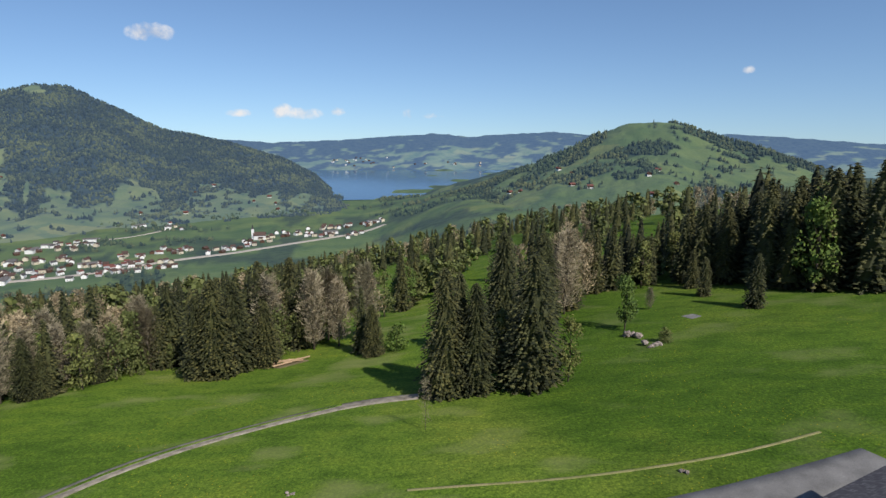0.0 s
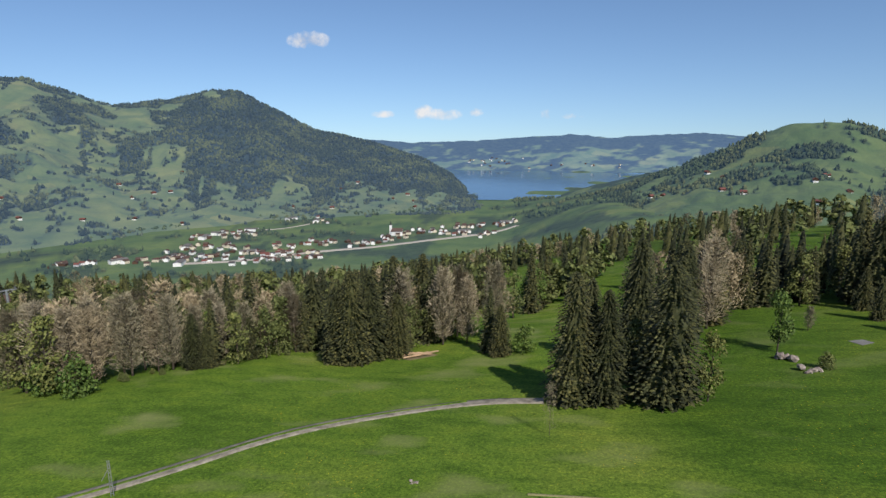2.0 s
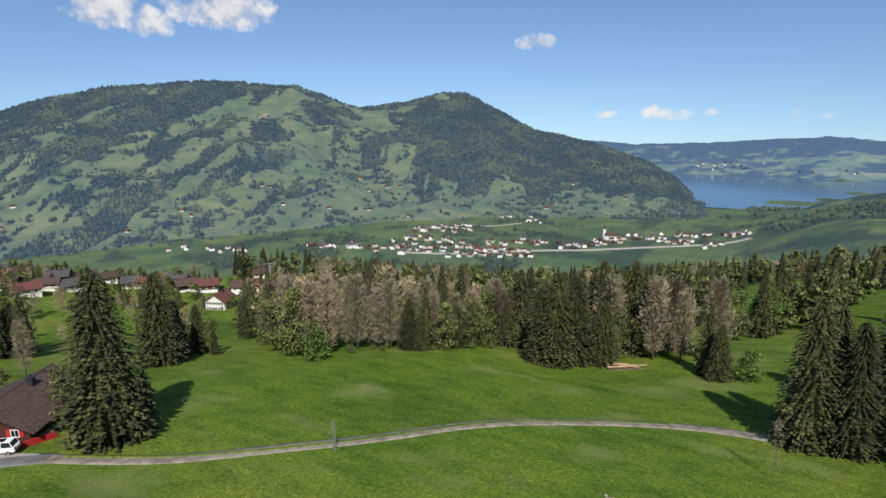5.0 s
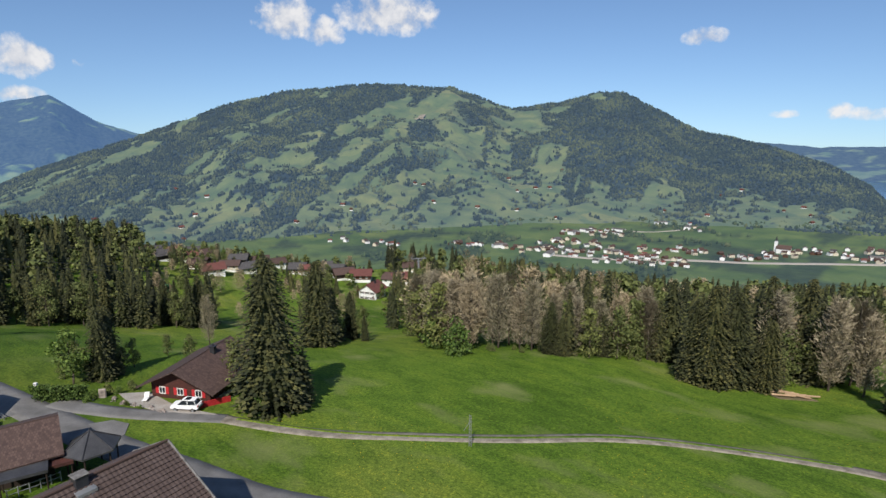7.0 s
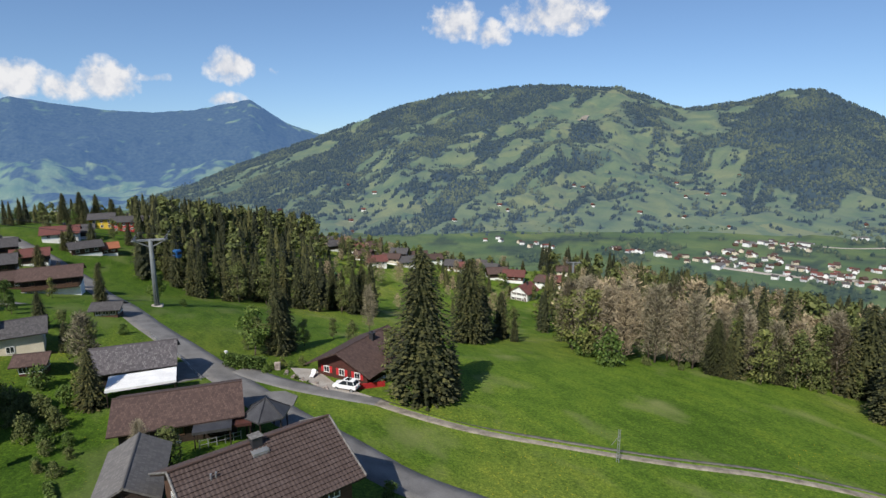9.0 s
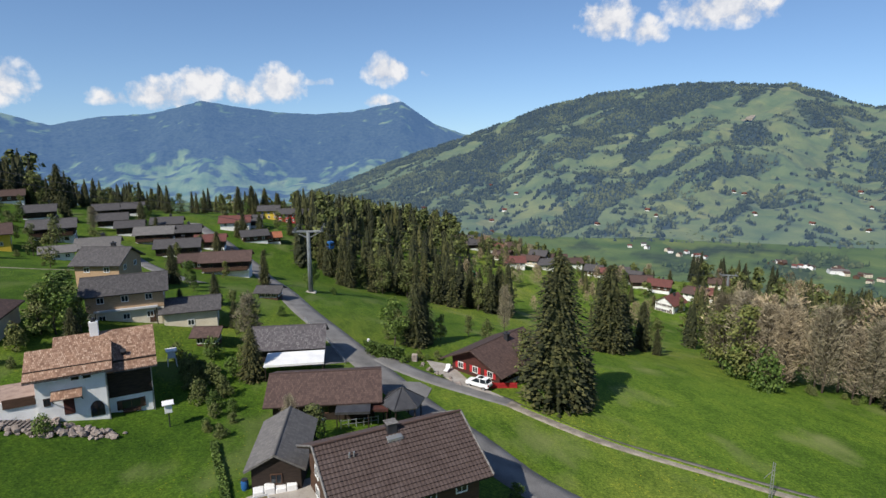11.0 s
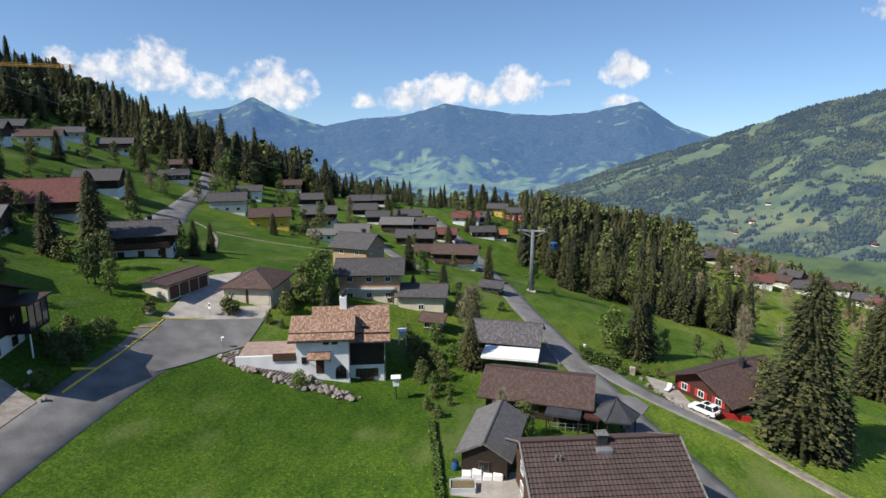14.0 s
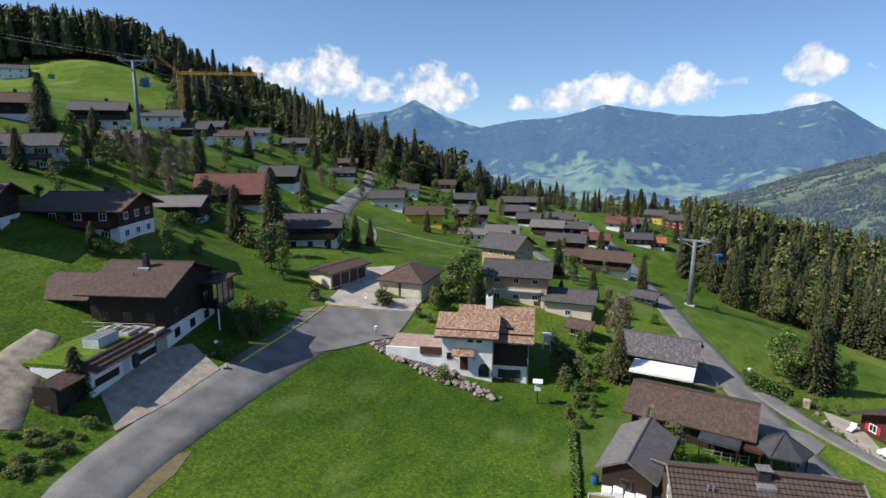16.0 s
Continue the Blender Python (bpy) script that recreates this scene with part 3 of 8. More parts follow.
def spruce_crown(rng, h, rad, boughs, clumps, fine=1.0, taper=0.62):
    """Whorls of drooping boughs, each with hanging clumps of needles."""
    v, f = [], []
    # dark inner body, ragged
    k = 9
    lev = 9
    base = len(v)
    for i in range(lev + 1):
        u = i / lev
        z = h * (0.10 + 0.88 * u)
        for j in range(k):
            a = j / k * 2 * math.pi + u * 2
            rr = rad * 0.6 * (1 - u) ** (taper + 0.05) * rng.uniform(0.7, 1.15) + 0.03
            v.append((rr * math.cos(a), rr * math.sin(a), z))
    for i in range(lev):
        for j in range(k):
            f.append((base + i * k + j, base + i * k + (j + 1) % k, base + (i + 1) * k + (j + 1) % k, base + (i + 1) * k + j))
    for b in range(boughs):
        u = (b + rng.random()) / boughs
        u = u ** 1.25
        z0 = h * (0.05 + 0.95 * u)
        a = b * 2.39996 + rng.uniform(-0.3, 0.3)
        length = rad * (min(1.0, 0.75 + 1.6 * u) * (1 - u) ** taper * rng.uniform(0.68, 1.14) + 0.03)
        ca, sa = math.cos(a), math.sin(a)
        for c in range(clumps):
            s = (c + rng.uniform(0.3, 1.0)) / clumps
            if length * s < 0.15 * rad and c < clumps - 1 and u < 0.8:
                continue
            size = h * 0.028 * fine * rng.uniform(0.7, 1.4) * (0.55 + 0.6 * (1 - u))
            d = length * s
            x, y = ca * d, sa * d
            z = z0 + 0.10 * d - 0.42 * d * s + rng.uniform(-0.2, 0.2) * size
            side = rng.uniform(0.6, 1.2) * size
            out = rng.uniform(0.9, 1.7) * size
            drop = rng.uniform(0.3, 1.1) * size
            n = len(v)
            v += [(x - ca * out * 0.6, y - sa * out * 0.6, z + 0.25 * size),
                  (x - sa * side, y + ca * side, z - drop * 0.7),
                  (x + ca * out, y + sa * out, z - drop * rng.uniform(0.2, 0.9)),
                  (x + sa * side, y - ca * side, z - drop * 0.7)]
            f += [(n, n + 1, n + 2), (n, n + 2, n + 3)]
    return v, f


def leafy_crown(rng, h, rad, blobs, leaves, size, low=0.28):
    v, f = [], []
    for b in range(blobs):
        u = rng.random()
        a = b * 2.39996
        zc = h * (low + 0.1 + (0.83 - low) * u)
        w = rad * math.sin(math.pi * min(1, 0.22 + 0.72 * u)) * 0.72
        q = w * math.sqrt(rng.random())
        cx, cy = q * math.cos(a), q * math.sin(a)
        br = rad * rng.uniform(0.28, 0.46)
        for k in range(leaves):
            t, p = rng.uniform(0, 2 * math.pi), math.acos(rng.uniform(-0.8, 1))
            rr = br * rng.uniform(0.6, 1.08)
            d = Vector((math.sin(p) * math.cos(t), math.sin(p) * math.sin(t), math.cos(p)))
            c = Vector((cx, cy, zc)) + d * rr
            nn = (d + Vector((rng.uniform(-0.8, 0.8), rng.uniform(-0.8, 0.8), rng.uniform(-0.5, 0.9)))).normalized()
            e1 = nn.orthogonal().normalized()
            e2 = nn.cross(e1)
            s = size * rng.uniform(0.6, 1.4)
            n = len(v)
            v += [tuple(c + e1 * s), tuple(c + e2 * s * 0.7), tuple(c - e1 * s * 0.9), tuple(c - e2 * s * 0.7)]
            f.append((n, n + 1, n + 2, n + 3))
    return v, f


def twig_crown(rng, h, rad, count, thick=0.0055):
    v, f = [], []
    for k in range(count):
        u = rng.random() ** 0.8
        a = rng.uniform(0, 2 * math.pi)
        lobe = 0.72 + 0.28 * math.sin(3 * a + 9 * u + rad * 7) + 0.16 * math.sin(7 * a - 5 * u)
        w = rad * lobe * math.sin(math.pi * min(1, 0.20 + 0.70 * u)) * math.sqrt(rng.random())
        p = Vector((w * math.cos(a), w * math.sin(a), h * (0.10 + 0.72 * u + 0.11 * lobe * u)))
        b = a + rng.uniform(-1.3, 1.3)
        d = Vector((math.cos(b) * rng.uniform(0.1, 1.0), math.sin(b) * rng.uniform(0.1, 1.0), rng.uniform(0.05, 0.9))).normalized()
        e = d.orthogonal().normalized() * h * thick * rng.uniform(0.5, 1.5)
        L = h * rng.uniform(0.03, 0.065)
        n = len(v)
        v += [tuple(p - e), tuple(p + e), tuple(p + d * L)]
        f.append((n, n + 1, n + 2))
    return v, f


def trunk_mesh(rng, h, r, limbs, top=0.9, spread=0.0):
    bm = bmesh.new()
    p, z = Vector((0, 0, -0.6)), 0
    for i in range(4):
        q = Vector((rng.uniform(-0.02, 0.02) * h, rng.uniform(-0.02, 0.02) * h, h * top * (i + 1) / 4))
        tube(bm, p, q, r * (1 - i / 4.3), r * (1 - (i + 1) / 4.3), 7)
        p = q
    for i in range(limbs):
        a, u = i * 2.4, rng.uniform(0.3, 0.75)
        s = Vector((0, 0, h * u))
        e = s + Vector((math.cos(a) * spread * rng.uniform(0.5, 1), math.sin(a) * spread * rng.uniform(0.5, 1), h * rng.uniform(0.1, 0.22)))
        tube(bm, s, e, r * 0.4, r * 0.12, 5)
    return mesh_of("trunk", bm, BARK, True)


TREES = {}


def grow(kind, seed):
    """The meshes of a tree, 10 m tall."""
    rng = random.Random(seed)
    h = 10.0
    if kind == "spruce":
        c = spruce_crown(rng, h, rng.uniform(2.2, 2.7), 460, 8, 0.66, 0.46)
        return trunk_mesh(rng, h, 0.2, 0), pieces_mesh("crown", *c, NEEDLES)
    if kind == "big_spruce":
        c = spruce_crown(rng, h, rng.uniform(2.2, 2.6), 900, 10, 0.46, 0.46)
        return trunk_mesh(rng, h, 0.2, 0), pieces_mesh("crown", *c, NEEDLES)
    if kind == "sapling":
        c = twig_crown(rng, h, 2.0, 520, 0.0028)
        return trunk_mesh(rng, h, 0.07, 12, 0.85, 1.6), pieces_mesh("crown", *c, TWIGS)
    if kind == "slim_spruce":
        c = spruce_crown(rng, h, rng.uniform(1.6, 2.0), 240, 5, 0.8)
        return trunk_mesh(rng, h, 0.16, 0), pieces_mesh("crown", *c, NEEDLES)
    if kind == "beech":
        c = leafy_crown(rng, h, rng.uniform(2.8, 3.6), 24, 64, 0.21, 0.08)
        return trunk_mesh(rng, h, 0.16, 6, 0.8, 2.0), pieces_mesh("crown", *c, LEAVES)
    if kind == "olive":
        c = leafy_crown(rng, h, rng.uniform(2.4, 3.2), 24, 60, 0.19, 0.02)
        return trunk_mesh(rng, h, 0.16, 6, 0.8, 1.8), pieces_mesh("crown", *c, OLIVE)
    if kind == "bare":
        c = twig_crown(rng, h, rng.uniform(1.7, 2.9), 3300, 0.0036)
        return trunk_mesh(rng, h, 0.13, 14, 0.9, 2.0), pieces_mesh("crown", *c, TWIGS)
    c = leafy_crown(rng, h, 5.5, 18, 60, 0.42, -0.05)
    return trunk_mesh(rng, h, 0.2, 5, 0.6, 2.5), pieces_mesh("crown", *c, LEAVES if kind == "bush" else OLIVE)


TREE_WORDS = {"big_spruce": ("dense dark green spruce with drooping boughs", "spruce"), "sapling": ("thin leafless young tree", "tree"), "spruce": ("dense dark green spruce with drooping boughs", "spruce"), "slim_spruce": ("slender dark spruce at the wood's edge", "spruce"),
              "beech": ("broadleaf tree in fresh green spring leaf", "tree"), "olive": ("broadleaf tree with thin olive young leaves", "tree"),
              "bare": ("grey-brown budding tree, still almost leafless", "tree"), "bush": ("round leafy green garden bush", "bush"),
              "shrub": ("dull olive shrub with dense twigs", "shrub")}
forest_rng = random.Random(7)


def tree(kind, x, y, h, wide=1.0, group="", label=""):
    """One tree of its kind, h metres tall, standing at x, y."""
    if kind not in TREES:
        TREES[kind] = [grow(kind, 11 + 7 * i) for i in range(5)]
    tr, cr = forest_rng.choice(TREES[kind])
    words, cat = TREE_WORDS[kind]
    e = thing({"slim_spruce": "spruce", "big_spruce": "spruce", "sapling": "bare_tree", "olive": "tree", "beech": "tree", "bare": "bare_tree"}.get(kind, kind), x, y, ground_z(x, y) - 0.1, forest_rng.uniform(0, 360), label or words, cat, group)
    k = h / 10
    e.scale = (k * wide, k * wide, k)
    part("trunk", tr, None, e)
    part("crown", cr, None, e)
    return e


JOINED = {"spruce": [], "beech": [], "bare": []}


def wood_of(name, kind, mat, label):
    """The trees that stand too deep in a wood to be told apart, joined in one object."""
    spots = np.array(JOINED[kind])
    rng = random.Random(17)
    npr = np.random.RandomState(17)
    V, Fc, base = [], [], 0
    shapes = []
    for k in range(5):
        if kind == "spruce":
            v, f = spruce_crown(rng, 10.0, rng.uniform(1.7, 2.3), 62, 3)
        elif kind == "beech":
            v, f = leafy_crown(rng, 10.0, rng.uniform(2.6, 3.2), 11, 17, 0.5, 0.1)
        else:
            v, f = twig_crown(rng, 10.0, 2.8, 1000, 0.008)
        tri = []
        for q in f:
            tri += [q] if len(q) == 3 else [(q[0], q[1], q[2]), (q[0], q[2], q[3])]
        shapes.append((np.array(v), np.array(tri)))
    for i, (x, y, h) in enumerate(spots):
        v, f = shapes[i % 5]
        a = npr.uniform(0, 6.28)
        k = h / 10
        c, s = math.cos(a) * k * npr.uniform(0.9, 1.2), math.sin(a) * k
        V.append(np.stack([v[:, 0] * c - v[:, 1] * s + x, v[:, 0] * s + v[:, 1] * c + y, v[:, 2] * k + spots_z(x, y)], 1))
        Fc.append(f + base)
        base += len(v)
    me = bpy.data.meshes.new(name)
    me.from_pydata(np.concatenate(V).tolist(), [], np.concatenate(Fc).tolist())
    me.materials.append(mat)
    return tagged(new(name, me), label, "forest", "", "stuff")


def spots_z(x, y):
    return ground_z(x, y) - 0.2


def join_tree(kind, x, y, h):
    key = {"slim_spruce": "spruce", "big_spruce": "spruce", "sapling": "bare_tree", "olive": "beech", "bush": "beech", "shrub": "beech"}.get(kind, kind)
    JOINED[key].append((x, y, h))


def grove(line, behind, spacing, kinds, tall, group, rows=3, jitter=0.45, single=2):
    """Trees along a wood's edge and in rows behind it; behind is the way into the wood."""
    p = np.array(line, float).reshape(-1, 2)
    seg = np.hypot(*np.diff(p, axis=0).T)
    d = np.concatenate([[0], np.cumsum(seg)])
    b = np.array(behind, float)
    for row in range(rows):
        u = np.arange((row % 2) * spacing / 2, d[-1], spacing)
        for w in u:
            x = np.interp(w, d, p[:, 0]) + b[0] * row + forest_rng.uniform(-1, 1) * spacing * jitter
            y = np.interp(w, d, p[:, 1]) + b[1] * row + forest_rng.uniform(-1, 1) * spacing * jitter
            kind = forest_rng.choice(kinds)
            h = forest_rng.uniform(*tall) * (0.62 if kind in ("bush", "shrub") else 1) * (0.8 if kind in ("beech", "olive") else 1)
            if kind in ("bush", "shrub"):
                h *= 0.4
            if row < single:
                tree(kind, x, y, h, group=group)
            else:
                join_tree(kind, x, y, h)


def far_woods(name, spots, tall, dark, light, label, haze=0.0, round_share=0.35):
    """Many small conifers and round trees far off, joined in one object."""
    m = leaf_material(name + "_foliage", dark, tuple((a + b) / 2 for a, b in zip(dark, light)), light, 0.012)
    pb = m.node_tree.nodes["Principled BSDF"]
    fn, fl = m.node_tree.nodes, m.node_tree.links
    stands = noise_node(fn, fl, 0.0075, 5, fn.new("ShaderNodeTexCoord").outputs["Object"])
    lone = fn.new("ShaderNodeNewGeometry").outputs["Random Per Island"]
    blend = fn.new("ShaderNodeMath")
    blend.operation = "MULTIPLY_ADD"
    fl.new(lone, blend.inputs[0])
    blend.inputs[1].default_value = 0.22
    fl.new(stands.outputs[0], blend.inputs[2])
    share = ramp(fn, fl, blend.outputs[0], [(0.60, (0, 0, 0)), (0.76, (1, 1, 1))]).outputs[0]
    fl.new(mix(fn, fl, pb.inputs["Base Color"].links[0].from_socket, (0.075, 0.086, 0.028), share), pb.inputs["Base Color"])
    # haze put into the foliage as a faint blue glow
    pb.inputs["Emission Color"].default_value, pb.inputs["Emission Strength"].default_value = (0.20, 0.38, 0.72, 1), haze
    rng = np.random.RandomState(5)
    n = len(spots)
    z = spots[:, 2]
    h = rng.uniform(*tall, n)
    rnd = rng.random(n) < round_share
    r = np.where(rnd, h * 0.36, h * 0.2) * rng.uniform(0.8, 1.25, n)
    k = 6
    V, Fc = [], []
    prof = [(0.0, 0.55, 0.9), (0.3, 1.0, 1.0), (0.62, 0.5, 0.95), (1.0, 0.0, 0.0)]
    ang = np.arange(k) / k * 2 * np.pi
    rings = []
    for u, wc, wr in prof[:3]:
        w = np.where(rnd, wr, wc)[:, None] * r[:, None] * rng.uniform(0.7, 1.25, (n, k))
        hh = np.where(rnd, 0.75, 1.0)[:, None] * h[:, None]
        rings.append(np.stack([spots[:, 0:1] + w * np.cos(ang), spots[:, 1:2] + w * np.sin(ang), z[:, None] + hh * (u + rng.uniform(-0.06, 0.06, (n, k)))], 2))
    top = np.stack([spots[:, 0], spots[:, 1], z + np.where(rnd, 0.8, 1.0) * h], 1)[:, None]
    verts = np.concatenate(rings + [top], 1).reshape(-1, 3)
    s = 3 * k + 1
    cells = []
    for j in range(k):
        j2 = (j + 1) % k
        for q in range(2):
            cells += [(q * k + j, q * k + j2, (q + 1) * k + j2), (q * k + j, (q + 1) * k + j2, (q + 1) * k + j)]
        cells.append((2 * k + j, 2 * k + j2, 3 * k))
    faces = (np.arange(n)[:, None, None] * s + np.array(cells)[None]).reshape(-1, 3)
    me = bpy.data.meshes.new(name)
    me.from_pydata(verts.tolist(), [], faces.tolist())
    me.materials.append(m)
    return tagged(new(name, me), label, "forest", "", "stuff")


def scatter(n, az, rad, cover, height, seed, gate=0.5):
    """Places where woodland grows, inside a fan of bearings and distances."""
    rng = np.random.RandomState(seed)
    A = rng.uniform(*az, n)
    Rr = np.sqrt(rng.uniform(rad[0] ** 2, rad[1] ** 2, n))
    X, Y = -Rr * np.sin(np.radians(A)), Rr * np.cos(np.radians(A))
    keep = cover(X, Y, A, Rr) > gate
    X, Y, A, Rr = X[keep], Y[keep], A[keep], Rr[keep]
    return np.stack([X, Y, height(X, Y, A, Rr) - 0.5], 1)


# ---- roads, yards and paths ----
def asphalt(name, base, crack=True):
    m, n, l, b = material(name, 0.9)
    co = n.new("ShaderNodeTexCoord").outputs["Object"]
    big, fine = noise_node(n, l, 0.35, 6, co), noise_node(n, l, 9.0, 4, co)
    c = ramp(n, l, big.outputs[0], [(0.3, tuple(v * 0.75 for v in base)), (0.7, tuple(v * 1.3 for v in base))]).outputs[0]
    c = mix(n, l, c, ramp(n, l, fine.outputs[0], [(0.3, (0.75, 0.75, 0.75)), (0.7, (1.2, 1.2, 1.2))]).outputs[0], 0.8, "MULTIPLY")
    l.new(c, b.inputs["Base Color"])
    bump(n, l, b, fine.outputs[0], 0.3, 0.02)
    return m


ASPHALT = asphalt("asphalt", (0.155, 0.15, 0.146))
OLD_ASPHALT = asphalt("worn_asphalt", (0.16, 0.155, 0.15))
CONCRETE = mottled("concrete", (0.30, 0.27, 0.24), (0.42, 0.39, 0.35), 0.5, 0.9, None, 6.0)
GRAVEL = mottled("gravel", (0.13, 0.115, 0.09), (0.24, 0.21, 0.17), 0.8, 1.0, (0.30, 0.27, 0.22), 7.0, 0, 0.8)
DIRT = mottled("trodden_soil", (0.12, 0.10, 0.05), (0.20, 0.16, 0.09), 0.6, 1.0, None, 5.0)
DRY = mottled("dry_trodden_grass", (0.15, 0.16, 0.055), (0.25, 0.22, 0.11), 0.5, 1.0, None, 5.0)
PAVERS = mottled("pavers", (0.24, 0.17, 0.14), (0.36, 0.27, 0.23), 1.2, 0.9, None, 8.0)
DRIVE_PAVERS = mottled("drive_pavers", (0.26, 0.22, 0.18), (0.40, 0.345, 0.29), 1.2, 0.9, None, 8.0)
YELLOW_PAINT = mottled("road_paint", (0.6, 0.45, 0.03), (0.7, 0.53, 0.06), 3.0, 0.7)
WHITE_PAINT = mottled("pale_stone", (0.5, 0.5, 0.48), (0.62, 0.61, 0.58), 2.0, 0.8)

ribbon("road_main", [-253.7, -48.8, -239.5, -41.2, -220.9, -31.3, -190.9, -19.0, -145.0, -9.6, -121.6, -3.5, -102.7, 3.6, -86.2, 8.8, -72.2, 12.7, -58.5, 18.4, -51.9, 19.3, -46, 24, -33, 33, -14, 40, 8, 43, 28.7, 48.2, 36.7, 50.9, 45.4, 54.0], 5.2, ASPHALT, "grey asphalt lane winding down past the chalets")
ribbon("road_upper", [-8, -26, -24.1, -43.3, -30.4, -44.3, -37.9, -45.6, -48.2, -47.2, -60.3, -49.5, -70.8, -50.9], 6.2, ASPHALT, "grey asphalt road leading to a parking place", widths=[5.6, 5.6, 5.6, 5.8, 6.2, 7, 8])
patch("parking_place", [-62.4, -53.1, -71.2, -55.9, -76.5, -54.4, -84.8, -43.5, -74.9, -41.9, -70.7, -43.9, -61.3, -46.6], ASPHALT, "asphalt turning place with yellow bay lines", 0.14)
patch("garage_yard", [-75.6, -55.4, -92.8, -59.1, -100.2, -55.8, -86.8, -50.7, -85.3, -48.8, -88.9, -44.5, -84.4, -43.3, -76.8, -53.5], CONCRETE, "pale concrete yard before the garages", 0.16)
ribbon("road_far", [-134.5, -95.4, -159.5, -107.5, -193.4, -121.0, -234.3, -141.8, -316.4, -193.3, -350.8, -225.6], 7, ASPHALT, "asphalt road climbing through the village", widths=[9, 6, 6, 6, 6, 7])
ribbon("lane_village", [-205.8, -67.5, -199.2, -60.7, -176.4, -49.4, -152.2, -35.5, -142.4, -27.3], 4, OLD_ASPHALT, "narrow lane between the wooden chalets")
ribbon("track_paved", [-93.7, 9.7, -88.2, 12.8, -82.0, 17.4, -77.5, 23.0, -74.3, 26.2], 4.2, OLD_ASPHALT, "worn asphalt drive to the chalet", 0.07, widths=[4.5, 3.6, 3.6, 3.4, 3])
patch("lay_by", [-82.5, 11.8, -82.1, 14.5, -79.5, 15.8, -76.2, 14.5, -73.4, 11.7, -76.9, 10.9], OLD_ASPHALT, "worn asphalt lay-by beside the lane", 0.09)
ribbon("farm_track", [-74.6, 25.9, -69.7, 28.7, -60.6, 35.3, -56.4, 41.6, -49.7, 48.7, -41.9, 58.6, -43.3, 58.0, -36.2, 66.9, -26.2, 74.4, -15.1, 80.8, -8.1, 82.7, -3.7, 82.4], 2.6, GRAVEL, "gravel farm track with two ruts", 0.05, "track")
ribbon("track_verge", [-73.1, 27.5, -61.2, 35.6, -49.8, 48.9, -42.0, 58.8, -43.4, 58.1, -36.3, 67.1, -26.3, 74.6, -15.2, 81.1], 0.6, GRASS, "grass strip between the ruts of the track", 0.13, "verge")
ribbon("footpath", [-148.4, -96.4, -145.0, -89.0, -134.0, -80.3, -115.6, -70.1], 0.8, GRAVEL, "curved garden path with steps", 0.05, "path")
ribbon("hill_path", [-141.8, -85.3, -142.2, -73.7, -146.5, -63.6, -150.3, -55.0], 0.35, GRAVEL, "thin concrete kerb across the meadow", 0.1, "path")
ribbon("gravel_drive", [-25.3, -54.9, -31.3, -61.1, -34.2, -63.0, -37.4, -64.0], 3.5, GRAVEL, "stony gravel drive beside the dark chalet", 0.05, "drive", widths=[6, 5, 3.5, 2.5])
ribbon("cattle_path", [-3.6, 53.0, 3.8, 53.1, 12.4, 53.1, 20.3, 54.4, 31.1, 56.3, 42.7, 60.4], 0.45, DRY, "trodden cattle path in the grass", 0.02, "path")
patch("chalet_yard", [-92.9, 17.6, -91.2, 21.4, -81.9, 22.6, -76.3, 26.0, -75.8, 24.1, -79.4, 21.0, -87.4, 17.8], CONCRETE, "paved forecourt of the red chalet", 0.1)
patch("driveway", [-32.7, -47.9, -35.1, -53.0, -43.7, -56.1, -48.7, -55.4, -47.6, -50.0, -39.0, -48.3], DRIVE_PAVERS, "brick-paved driveway in the shade of a garage", 0.12)
patch("shed_yard", [-47.2, -7.3, -50.4, -7.3, -52.9, -1.2, -48.9, -0.3, -46.8, -1.2], CONCRETE, "small concrete yard beside the wooden shed", 0.1)
patch("barn_yard", [-89.4, -1.5, -98.0, -1.0, -99.6, 2.6, -91.6, 5.1], OLD_ASPHALT, "asphalt apron beside the dark barn", 0.1)
for k, line in enumerate(([-50.4, -49.7, -62.6, -52.2, -75.4, -54.9], [-75.4, -54.9, -79.4, -50.8], [-69.7, -55.8, -73.3, -54.0], [-57.3, -51.0, -55.1, -52.6])):
    ribbon("bay_line", line, 0.16, YELLOW_PAINT, "yellow painted bay line on the asphalt", 0.21, "road marking", step=1.5)


# ---- houses ----
def boards(name, c1, c2, vary=0.15):
    return mottled(name, c1, c2, 1.2, 0.8, None, 14.0, 0, 0.4, (1, 1, 6), vary)


